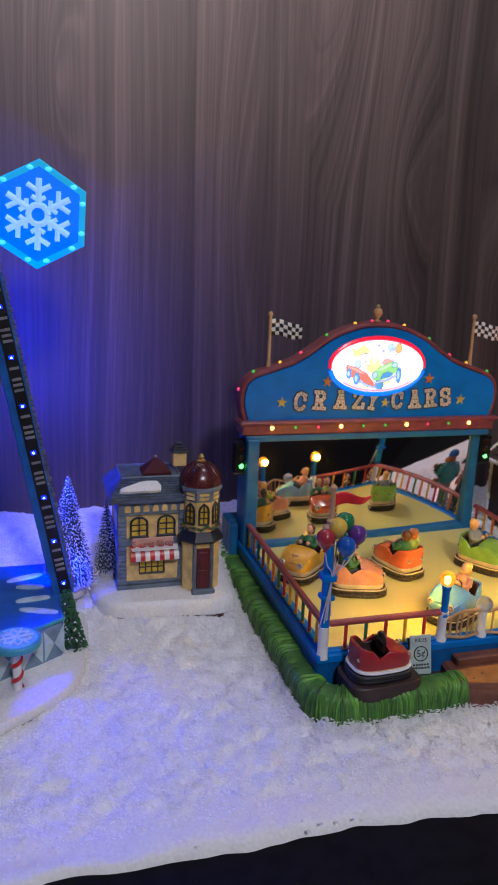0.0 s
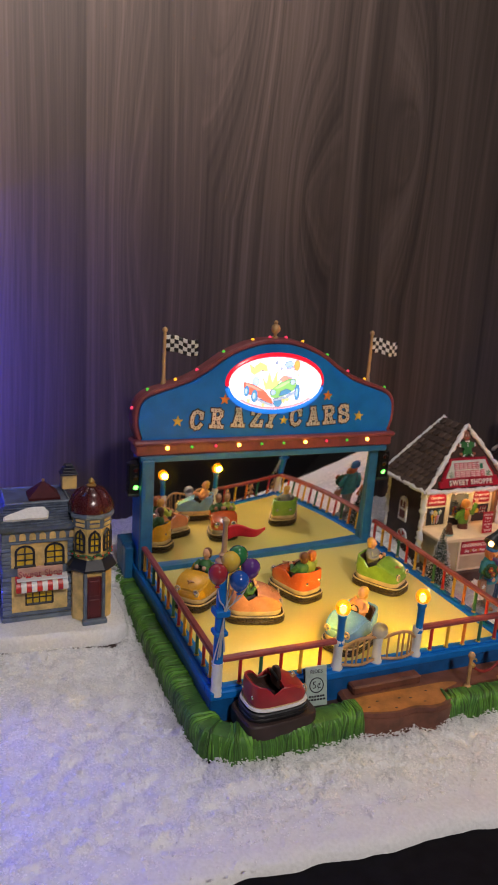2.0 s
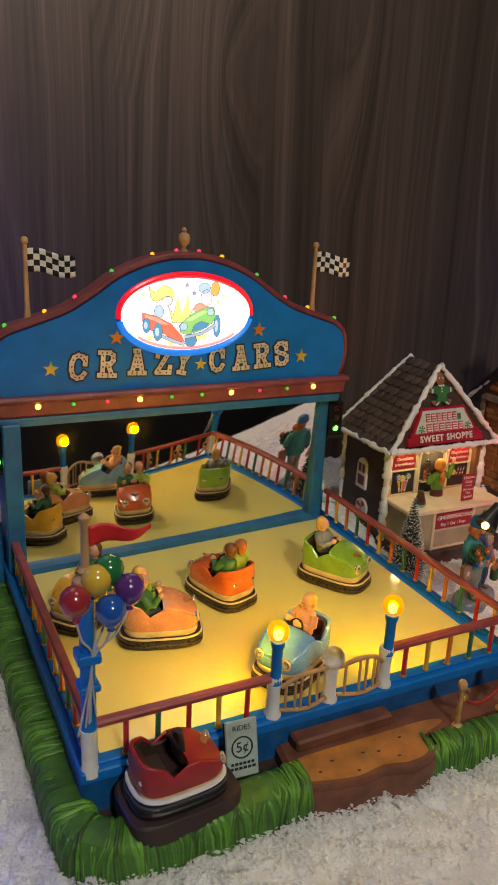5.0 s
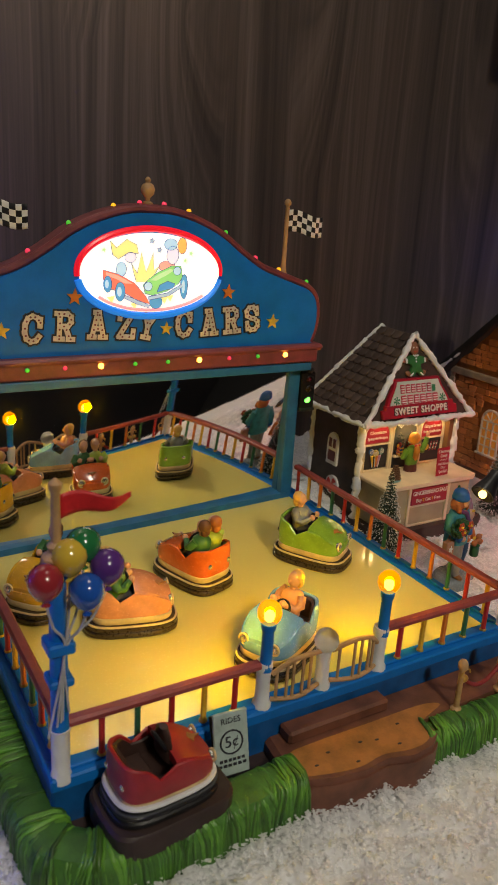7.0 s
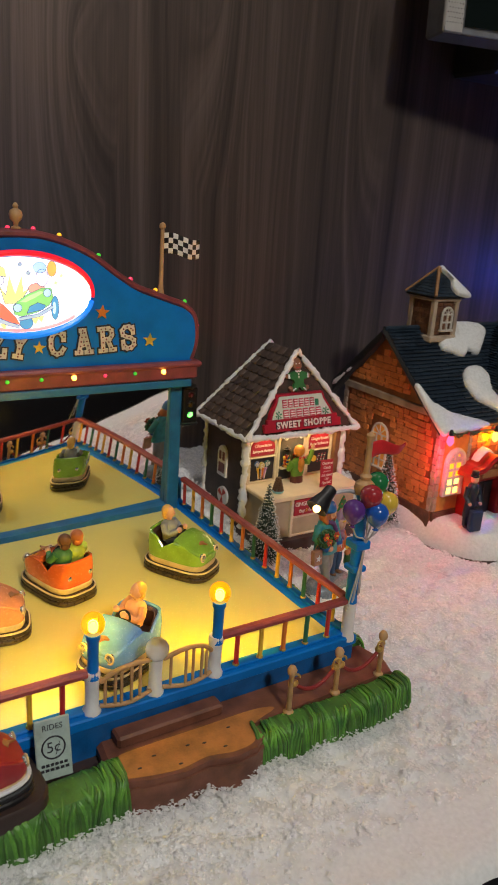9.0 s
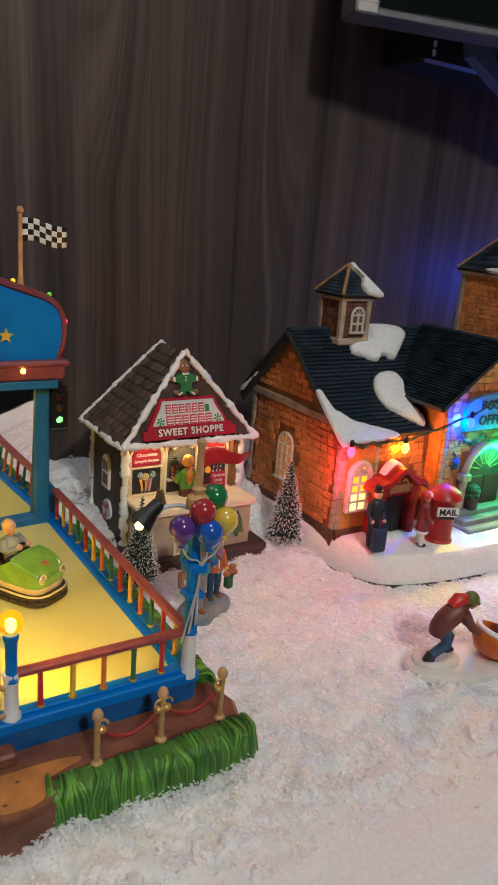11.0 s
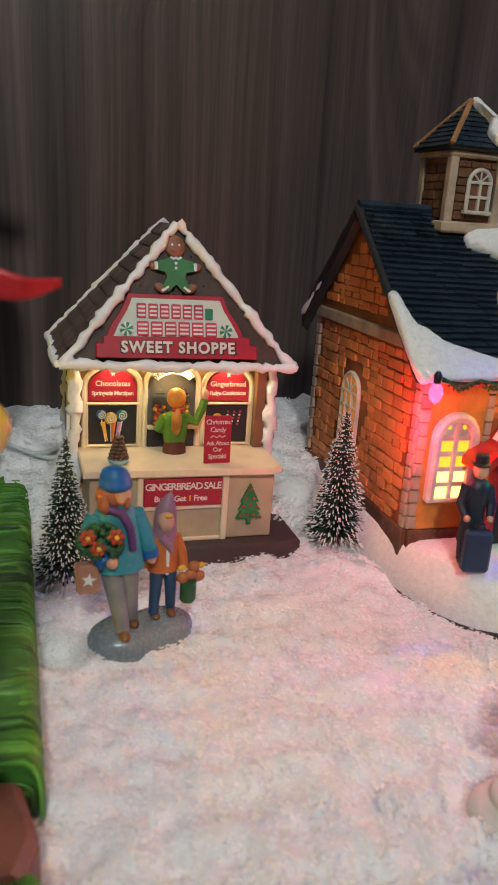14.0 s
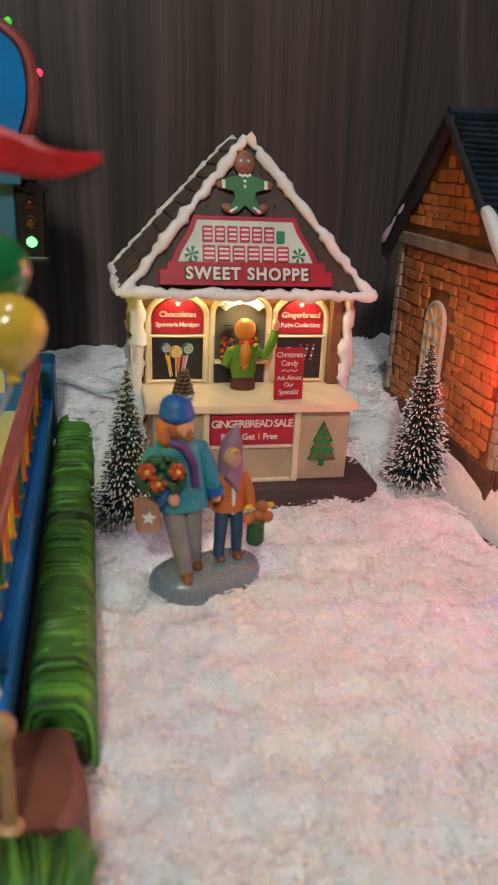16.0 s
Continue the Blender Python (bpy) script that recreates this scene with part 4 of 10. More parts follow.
# gate posts with globes
for x, h in ((0.0910, "lamp"), (0.1235, "plain"), (0.1570, "lamp")):
    base = Geo().lathe([(0.0044, 0), (0.0044, 0.002), (0.0034, 0.0035), (0.0032, 0.012), (0.0034, 0.018), (0.0040, 0.021), (0.0036, 0.0235)], (x, 0.0006, Z0 - 0.0005), 14)
    p = part("gate_post", base, WHITE, ride)
    if h == "lamp":
        part("lamp_pole", Geo().lathe([(0.0030, 0), (0.0030, 0.0018), (0.0026, 0.003), (0.0027, 0.0195), (0.0034, 0.0210), (0.0034, 0.0235)], (x, -0.0005, 0.0520), 12), BLUE, p)
        gl = part("lamp_globe", Geo().ball((x, -0.0005, 0.0805), (0.0054, 0.0054, 0.0058), 20, 14), AMBERGLASS, p, "glowing amber lamp globe")
        gl.visible_shadow = False
        part("lamp_core", Geo().lathe([(0.0006, -0.0030), (0.0018, -0.0020), (0.0022, 0.0002), (0.0015, 0.0020), (0.0003, 0.0027)], (x, -0.0005, 0.0796), 14), LAMPCORE, gl)
    else:
        part("frosted_globe", Geo().ball((x, -0.0005, 0.0580), 0.0058, 16, 10), clear_glass("frosted_globe", (0.95, 0.93, 0.88), 0.35), p, "unlit frosted globe")
for x0, x1, hinge in ((0.0945, 0.1203, 0), (0.1268, 0.1537, 1)):
    top = smooth_curve([(x0, -0.001, 0.0490), (x0 + 0.25 * (x1 - x0), -0.0035, 0.0545), (x0 + 0.55 * (x1 - x0), -0.0045, 0.0565), (x1, -0.001, 0.0535)] if not hinge else [(x0, -0.001, 0.0520), (x0 + 0.4 * (x1 - x0), -0.0045, 0.0570), (x0 + 0.75 * (x1 - x0), -0.0035, 0.0550), (x1, -0.001, 0.0490)], 5)
    gate = part("gate", Geo().tube([(x, y, z) for x, y, z in top], 0.0012, 8), TAN, ride, "small arched tan gate")
    part("gate_bottom", Geo().tube([(x, y, 0.0360) for x, y, z in top], 0.0011, 8), TAN, gate)
    for k in range(1, 6):
        x, y, z = top[int(k * (len(top) - 1) / 6)]
        part("gate_bar", Geo().tube([(x, y, 0.0360), (x, y, z)], 0.0008, 6), TAN, gate)
# corner poles with flags and balloons
BALLOON = {k: paint("balloon_" + k, c, 0.12, vary=0.05, bump=0.0, coat=0.7) for k, c in dict(red=(0.35, 0.03, 0.04), blue=(0.015, 0.10, 0.48), yellow=(0.72, 0.48, 0.06), green=(0.02, 0.18, 0.06), purple=(0.11, 0.035, 0.23), black=(0.02, 0.02, 0.02)).items()}
STRING = paint("grey_string", (0.45, 0.45, 0.48), 0.5)
for cx, sx in ((0.0, 1), (0.2440, 1)):
    base = part("corner_post", Geo().lathe([(0.0046, 0), (0.0046, 0.002), (0.0036, 0.004), (0.0036, 0.022), (0.0042, 0.024)], (cx, -0.0005, Z0 - 0.003), 14), WHITE, ride)
    part("pole", Geo().lathe([(0.0036, 0), (0.0034, 0.002), (0.0032, 0.062), (0.0040, 0.064), (0.0030, 0.066)], (cx, -0.0005, 0.054), 14), BLUE, base)
    part("pole_clamp", Geo().box((cx - 0.0050, -0.0060, 0.0880), (cx + 0.0050, 0.0045, 0.0930), 0.0008).box((cx - 0.0046, -0.0054, 0.0740), (cx + 0.0046, 0.0042, 0.0775), 0.0008), BLUE, base)
    part("pole_tip", Geo().lathe([(0.0050, 0), (0.0058, 0.003), (0.0052, 0.006), (0.0026, 0.008), (0.0034, 0.0100), (0.0018, 0.0115), (0.0016, 0.0300), (0.0022, 0.0310), (0.0024, 0.0330), (0.0003, 0.0350)], (cx, -0.0005, 0.1200), 14), TAN, base)
    verts, faces = wavy_flag(cx + 0.0016, -0.0005, 0.1440, 0.0265, 0.0088, 16, 5, 0.0002, 0.80)
    part("red_flag", Geo().add(verts, faces), paint("red_pennant", (0.62, 0.022, 0.028), 0.4), base, smooth=180)
    spots = (("red", -0.006, -0.0075, 0.1195), ("blue", 0.0075, -0.0105, 0.1145), ("yellow", 0.0035, -0.004, 0.1255), ("green", 0.0095, -0.001, 0.1275), ("purple", 0.0165, -0.006, 0.1200)) if cx < 0.1 else (("red", -0.001, -0.0075, 0.1200), ("purple", -0.0105, -0.0060, 0.1125), ("blue", 0.0010, -0.0115, 0.1110), ("yellow", 0.0115, -0.0070, 0.1140), ("green", 0.0090, -0.0005, 0.1235))
    knot = (cx + 0.001, -0.0052, 0.0905)
    for key, dx, dy, z in spots:
        b = part("balloon", Geo().lathe([(0.0004, -0.0088), (0.0017, -0.0080), (0.0007, -0.0072), (0.0034, -0.0049), (0.0056, -0.0018), (0.0063, 0.0012), (0.0058, 0.0040), (0.0040, 0.0062), (0.0018, 0.0072), (0.0002, 0.0075)], (cx + dx, dy, z), 18), BALLOON[key], base)
        mid = Vector((cx + dx, dy, z - 0.0075)).lerp(Vector(knot), 0.5) + Vector((dx * 0.15, 0, 0))
        part("balloon_string", Geo().tube(smooth_curve([(cx + dx, dy, z - 0.0075), tuple(mid), knot, (cx - 0.004 + dx * 0.35, -0.0065, 0.058 + 0.4 * dx)], 4), 0.0005, 5), STRING, b)
# spotlight clipped to the corner pole
sp = part("spotlight", Geo().lathe([(0.0022, -0.009), (0.0034, -0.008), (0.0038, -0.003), (0.0062, 0.0052), (0.0062, 0.0060), (0.0052, 0.0056), (0.0026, 0.0010)], (0, 0, 0), 16, Matrix.Translation((0.2215, 0.006, 0.1170)) @ pose(0, 0, 0, 0, 232, 12)), BLACK, ride, "small black spotlight on a grey arm")
part("spotlight_arm", Geo().tube(smooth_curve([(0.2415, 0.0015, 0.1195), (0.2360, 0.003, 0.1215), (0.2290, 0.005, 0.1205), (0.2245, 0.006, 0.1185)], 4), 0.0011, 8), STRING, sp)
part("spotlight_bulb", Geo().ball((0.2172, 0.0052, 0.1132), 0.0021, 12, 8), glow("spot_bulb", (1.0, 0.60, 0.18), 6.0), sp)
# rope barrier
ROPE = paint("red_rope", (0.28, 0.02, 0.02), 0.55, grain=1600, bump=0.6)
tops = []
for x, y in ((0.1865, -0.0265), (0.2185, -0.0245), (0.2510, -0.0225)):
    part("rope_post", Geo().lathe([(0.0028, 0), (0.0028, 0.0010), (0.0015, 0.0022), (0.0014, 0.0225), (0.0024, 0.0238), (0.0026, 0.0258), (0.0016, 0.0278), (0.0003, 0.0284)], (x, y, 0.0172), 12), TAN, ride, "turned tan barrier post")
    tops.append((x, y, 0.0172 + 0.0195))
for (x0, y0, z0), (x1, y1, z1) in zip(tops, tops[1:]):
    r = part("rope", Geo().tube([(x0 + (x1 - x0) * u, y0 + (y1 - y0) * u, z0 - 0.010 * (1 - (2 * u - 1) ** 2)) for u in (i / 14 for i in range(15))], 0.0011, 8), ROPE, ride, "sagging red rope with brass hooks")
    for u in (0.06, 0.94):
        c = (x0 + (x1 - x0) * u, y0 + (y1 - y0) * u, z0 - 0.010 * (1 - (2 * u - 1) ** 2))
        part("rope_hook", Geo().ball(c, (0.0026, 0.0022, 0.0020), 10, 6).tube([(c[0] + 0.0026 * math.cos(a), c[1] - 0.001, c[2] + 0.0032 + 0.0026 * math.sin(a)) for a in (radians(30 * i) for i in range(11))], 0.0006, 6), GOLD, r)
# ride sign board
sb = part("sign_board", Geo().box((-0.0078, -0.0008, 0), (0.0078, 0.0008, 0.0275), 0.0004, pose(0.0675, -0.0170, 0.0185, -14, 0, -4)), paint("sign_sage", (0.40, 0.50, 0.47), 0.5), ride, "pale sage ride sign leaning on the plinth")
ms = pose(0.0675, -0.0170, 0.0185, -14, 0, -4)
part("sign_leg", Geo().box((-0.0070, 0.0010, 0), (-0.0055, 0.0020, 0.0250), 0.0003, ms @ pose(0, 0, 0, -10, 0, 0)).box((0.0055, 0.0010, 0), (0.0070, 0.0020, 0.0250), 0.0003, ms @ pose(0, 0, 0, -10, 0, 0)), BLACK, sb)
lettering("sign_word", "RIDES", ms @ pose(0, -0.0010, 0.0238), 0.0026, LETTERSHADE, sb, 0.0001)
part("sign_price_ring", Geo().tube([(ms @ Vector((0.0050 * math.cos(a), -0.0010, 0.0145 + 0.0050 * math.sin(a)))).to_tuple() for a in (radians(12 * i) for i in range(31))], 0.0004, 6), LETTERSHADE, sb)
lettering("sign_price", "5¢", ms @ pose(0, -0.0010, 0.0145), 0.0050, LETTERSHADE, sb, 0.0001)
g = Geo()
for z, w in ((0.0062, 0.0060), (0.0040, 0.0066)):
    for k in range(6):
        g.box((-w + k * w / 3 + 0.0002, -0.0011, z), (-w + (k + 1) * w / 3 - 0.0003, -0.0008, z + 0.0013), 0.0001, ms)
part("sign_small_print", g, LETTERSHADE, sb)
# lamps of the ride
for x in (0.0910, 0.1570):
    lamp("gate_globe_light", "POINT", pose(x, -0.0005, 0.0805), 0.40, (1.0, 0.56, 0.005), 0.0020)
    # added wide spot beside each globe, boosts the light on the arena floor
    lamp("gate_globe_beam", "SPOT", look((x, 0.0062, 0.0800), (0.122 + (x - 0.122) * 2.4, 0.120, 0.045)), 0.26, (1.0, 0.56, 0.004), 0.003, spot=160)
lamp("oval_sign_light", "AREA", look((EX, 0.1955, EZ), (EX, 0.0, EZ - 0.06)), 0.03, (0.95, 0.95, 1.0), 0.085, 0.04)
lamp("corner_spot_light", "SPOT", look((0.2168, 0.0048, 0.1120), (0.150, 0.02, 0.03)), 0.02, (1.0, 0.85, 0.6), 0.003, spot=95)

# ---- bumper cars and their seated figurines ----
SKIN = paint("figurine_skin", (0.62, 0.34, 0.22), 0.45, vary=0.1)
HAIR_BROWN = paint("figurine_brown_hair", (0.12, 0.05, 0.025), 0.5)
HAIR_BLOND = paint("figurine_blond_hair", (0.68, 0.40, 0.10), 0.5)
HAIR_RED = paint("figurine_red_hair", (0.38, 0.12, 0.04), 0.5)
JACKET_GREEN = paint("figurine_green_jacket", (0.045, 0.16, 0.05), 0.45)
JACKET_LIME = paint("figurine_lime_jacket", (0.36, 0.46, 0.06), 0.45)
JACKET_GREY = paint("figurine_grey_jacket", (0.24, 0.26, 0.26), 0.5)
JACKET_PEACH = paint("figurine_peach_jacket", (0.62, 0.30, 0.17), 0.45)
TROUSERS = paint("figurine_dark_trousers", (0.06, 0.065, 0.07), 0.5)
BUMPER = paint("bumper_dull_gold", (0.055, 0.040, 0.024), 0.28, metal=0.3, vary=0.3)
CARBAND = paint("car_cream_band", (0.62, 0.48, 0.26), 0.35)
CARSEAT = paint("car_dark_seat", (0.05, 0.025, 0.02), 0.45)
CHROME = paint("headlight_silver", (0.75, 0.72, 0.62), 0.18, metal=0.8, vary=0.05)
CARBODY = {k: paint("car_" + k, c, 0.42 if k == "red" else 0.22, vary=0.14, coat=0.1 if k == "red" else 0.6, bump=0.08) for k, c in dict(yellow=(0.72, 0.38, 0.02), peach=(0.72, 0.30, 0.16), orange=(0.70, 0.13, 0.03), green=(0.22, 0.42, 0.05), teal=(0.16, 0.36, 0.66), red=(0.36, 0.016, 0.022)).items()}


def rounded(a, b, n=28, p=0.62):
    """A rounded-rectangle outline."""
    out = []
    for i in range(n):
        t = 2 * math.pi * i / n
        c, s = math.cos(t), math.sin(t)
        out.append((a * math.copysign(abs(c) ** p, c), b * math.copysign(abs(s) ** p, s)))
    return out


def bumper_car(colour, label, group="bumper cars on the arena floor", headrest=False):
    """A bumper car heading along x: wide bumper, banded tub, sloping bonnet, open cockpit and raised tail."""
    car = thing("bumper_car", (0, 0, 0), label, "bumper car", group, world=False)
    A, B = 0.0196, 0.0130

    def ring(s, z, dx=0.0, p=0.50):
        return [(x + dx, y, z) for x, y in rounded(A * s, B * s, 36, p)]
    bump = part("rubber_bumper", Geo().rings([ring(s, z, 0, 0.58) for s, z in ((1.08, 0.0003), (1.15, 0.0014), (1.15, 0.0032), (1.10, 0.0038), (1.14, 0.0045), (1.14, 0.0060), (1.08, 0.0070), (0.94, 0.0071))]), BLACK if headrest else BUMPER, car)
    part("bumper_rim", Geo().tube([(x, y, 0.0066) for x, y in rounded(A * 1.10, B * 1.10, 44, 0.58)] + [(A * 1.10, 0, 0.0066)], 0.0006, 6), TROUSERS if headrest else CARBAND, bump)
    part("cream_band", Geo().rings([ring(s, z) for s, z in ((0.95, 0.0066), (0.99, 0.0080), (0.985, 0.0100), (0.95, 0.0106))]), CARBAND, car)

    def top(x):
        """Height of the body's upper edge along the car."""
        if x > 0.0010:
            u = (x - 0.0010) / (A - 0.0010)
            return 0.0236 - 0.0078 * u ** 1.5
        if x > -0.0120:
            u = (x + 0.0120) / 0.0130
            return 0.0180 + 0.0056 * max(u - 0.62, 0.0) / 0.38 + 0.0062 * max(0.45 - u, 0.0) / 0.45
        return 0.0242 + 0.0014 * min((-0.0120 - x) / 0.006, 1.0)
    shell = []
    for x, y in rounded(A, B, 56, 0.50):
        h = top(x)
        shell.append([(x * 0.955, y * 0.955, 0.0100), (x, y, 0.0116), (x * 1.005, y * 1.01, 0.4 * 0.0116 + 0.6 * h), (x * 0.985, y * 0.97, h - 0.0004), (x * 0.945, y * 0.92, h), (x * 0.90, y * 0.865, h - 0.0006), (x * 0.89, y * 0.85, 0.0110)])
    shell.append(shell[0])
    part("tub", Geo().rings(shell), CARBODY[colour], car)
    part("cockpit_floor", Geo().rings([ring(0.90, z) for z in (0.0104, 0.0124)]), CARSEAT, car)
    rings = []
    for k in range(10):
        x = 0.0004 + (A - 0.0012) * k / 9
        w = B * 0.955 * max(1 - (x / A) ** 4.0, 0.0) ** 0.25
        h = top(max(x, 0.0011)) - 0.0003
        rings.append([(x, w * math.cos(t), h - 0.0030 + 0.0030 * min(2.6 * math.sin(t), 1.0) + 0.0016 * math.sin(t) ** 2) for t in (math.pi * i / 14 for i in range(15))])
    hood = part("bonnet", Geo().rings(rings), CARBODY[colour], car)
    for q in (-1, 1):
        lampring = part("headlight", Geo().ball((0.0180, 0.0078 * q, 0.0158), (0.0020, 0.0022, 0.0024), 12, 8), CHROME, hood)
        part("headlight_rim", Geo().tube([(0.0188, 0.0078 * q + 0.0023 * math.cos(t), 0.0158 + 0.0025 * math.sin(t)) for t in (radians(30 * i) for i in range(13))], 0.0005, 5), CARBAND, lampring)
        part("tail_light", Geo().ball((-A + 0.0002, 0.0068 * q, 0.0165), (0.0007, 0.0014, 0.0014), 10, 6), CHROME, car)
    part("bonnet_badge", Geo().slab([(0, 0.0030), (0.0012, 0.0008), (0.0040, 0), (0.0012, -0.0008), (0, -0.0030), (-0.0012, -0.0008), (-0.0030, 0), (-0.0012, 0.0008)], -0.0004, 0.0004, pose(0.0130, 0, top(0.0130) + 0.0015, 90, 0, 0)), OCHRE, hood)
    lining = []
    for i in range(23):
        t = radians(72 + 216 * i / 22)
        c, q = math.cos(t), math.sin(t)
        x, y = A * 0.875 * math.copysign(abs(c) ** 0.5, c), B * 0.84 * math.copysign(abs(q) ** 0.5, q)
        h = top(x)
        lining.append([(x, y, 0.0118), (x, y, h - 0.0008), (x * 0.93, y * 0.93, h - 0.0014), (x * 0.90, y * 0.90, 0.0118)])
    part("cockpit_lining", Geo().rings(lining), CARSEAT, car)
    seat = part("seat", Geo().box((-0.0150, -0.0092, 0.0124), (-0.0046, 0.0092, 0.0154), 0.0010), CARSEAT, car)
    part("seat_back", Geo().box((-0.0016, -0.0092, 0), (0.0008, 0.0092, 0.0098), 0.0010, pose(-0.0148, 0, 0.0146, 0, -8, 0)), CARSEAT, seat)
    wm = pose(-0.0006, 0, 0.0246, 0, -28, 0)
    rim = 0.0044 if headrest else 0.0036
    wheel = part("steering_wheel", Geo().tube([(wm @ Vector((0, rim * math.cos(t), rim * math.sin(t)))).to_tuple() for t in (radians(20 * i) for i in range(19))], 0.0009 if headrest else 0.0007, 7), BLACK, car)
    part("wheel_spoke", Geo().box((-0.0004, -rim, -0.0005), (0.0004, rim, 0.0005), 0.0001, wm).box((-0.0004, -0.0005, -rim), (0.0004, 0.0005, 0), 0.0001, wm), BLACK, wheel)
    part("steering_column", Geo().tube([(0.0040, 0, 0.0210), (-0.0006, 0, 0.0246)], 0.0007, 6), BLACK, wheel)
    if headrest:
        part("dash_cowl", Geo().rings([[(0.0010 + 0.0016 * math.cos(t), r * math.sin(t), z) for t in (radians(30 * i) for i in range(12))] for r, z in ((0.0070, 0.0180), (0.0068, 0.0240), (0.0052, 0.0286), (0.0022, 0.0308))]), CARSEAT, car)
    return car


def seated(jacket, hair, dy=0.0, label="painted resin figurine of a seated driver", reach=1.0, turn=0.0):
    """A seated painted figurine, one mesh, in the car's own frame."""
    g = Geo()
    mats = [SKIN, jacket, hair, TROUSERS, BLACK]
    g.turn = pose(-0.0086, dy, 0.0152, 0, -6, turn)
    g.paint = 1
    g.lathe([(0.0024, 0.0), (0.0040, 0.0012), (0.0041, 0.0046), (0.0047, 0.0082), (0.0042, 0.0104), (0.0026, 0.0118), (0.0014, 0.0124)], (0, 0, 0), 14, squash=1.0)
    for s in (-1, 1):
        g.paint = 1
        g.tube([(-0.0004, 0.0044 * s, 0.0104), (0.0012, 0.0062 * s, 0.0074), (0.0034, 0.0052 * s, 0.0060), (0.0068 * reach, 0.0030 * s, 0.0078)], [0.0020, 0.0019, 0.0017, 0.0013], 9)
        g.paint = 0
        g.ball((0.0078 * reach, 0.0028 * s, 0.0084), 0.0015, 8, 6)
        g.paint = 3
        g.tube([(0.0, 0.0022 * s, 0.0012), (0.0056, 0.0026 * s, 0.0022), (0.0080, 0.0026 * s, -0.0008)], [0.0022, 0.0020, 0.0017], 8)
    g.paint = 0
    g.tube([(0, 0, 0.0118), (0.0003, 0, 0.0138)], 0.0015, 8)
    g.ball((0.0006, 0, 0.0164), (0.0028, 0.0026, 0.0034), 12, 8)
    g.ball((0.0034, 0, 0.0160), (0.0008, 0.0006, 0.0008), 6, 4)
    g.paint = 2
    g.ball((-0.0007, 0, 0.0172), (0.0031, 0.0030, 0.0031), 12, 8)
    g.ball((-0.0017, 0, 0.0148), (0.0019, 0.0026, 0.0026), 10, 6)
    ob = part("driver_figurine", g, mats)
    return tagged(ob, label, "figurine", "drivers in the bumper cars")


FLOOR = 0.0318
for colour, x, y, head, crew, words in (
    ("yellow", 0.0300, 0.1260, 222, ((JACKET_GREEN, HAIR_BROWN, 0.0, 0),), "glossy yellow bumper car with one green-jacketed driver"),
    ("peach", 0.0640, 0.0890, 345, ((JACKET_LIME, HAIR_BLOND, 0.0036, 0), (JACKET_GREEN, HAIR_RED, -0.0038, 10)), "peach pink bumper car with a cream band"),
    ("orange", 0.1150, 0.1190, 108, ((JACKET_GREEN, HAIR_BROWN, 0.0036, 0), (JACKET_LIME, HAIR_RED, -0.0036, 0)), "orange bumper car seen with its rear shell"),
    ("green", 0.1950, 0.1110, 302, ((JACKET_GREY, HAIR_BLOND, 0.0, 0),), "lime green bumper car with a grey-clad driver"),
    ("teal", 0.1190, 0.0310, 208, ((JACKET_PEACH, HAIR_BLOND, 0.0, -20),), "pale teal bumper car near the gate"),
):
    m = pose(x, y, FLOOR, 0, 0, head) @ Matrix.Scale(1.08, 4)
    car = bumper_car(colour, words)
    car.matrix_basis = m
    for jacket, hair, dy, turn in crew:
        seated(jacket, hair, dy, turn=turn).matrix_basis = m @ pose(-0.0086, 0, 0.0166) @ Matrix.Scale(1.15, 4) @ pose(0.0086, 0, -0.0152)
# the empty red car on show beside the ride
show = bumper_car("red", "empty dark red bumper car on show in the grass", "", True)
show.name = "display_car"
show.matrix_basis = pose(0.0335, -0.0185, 0.0245, 0, 0, 4)
part("show_stand", Geo().plan([(x * 1.10 + 0.0012, y * 1.10) for x, y in rounded(0.0240, 0.0165, 24, 0.45)], -0.0090, 0.0010, 0.0012), DKBROWN, show)
part("white_stripe", Geo().tube([(x * 0.995, y * 0.995, 0.0092) for x, y in rounded(0.0208, 0.0143, 40)] + [(0.0208 * 0.995, 0, 0.0092)], 0.0011, 6), WHITE, show)


# ---- bottle-brush trees ----
NEEDLE = paint("dark_green_bristle", (0.018, 0.045, 0.030), 0.6, vary=0.3)
FROST = paint("white_frost", (0.72, 0.74, 0.74), 0.7, vary=0.1)
WIRE = paint("twisted_wire", (0.10, 0.09, 0.07), 0.4, metal=0.6)
STANDWHITE = paint("tree_stand_white", (0.60, 0.60, 0.58), 0.6)


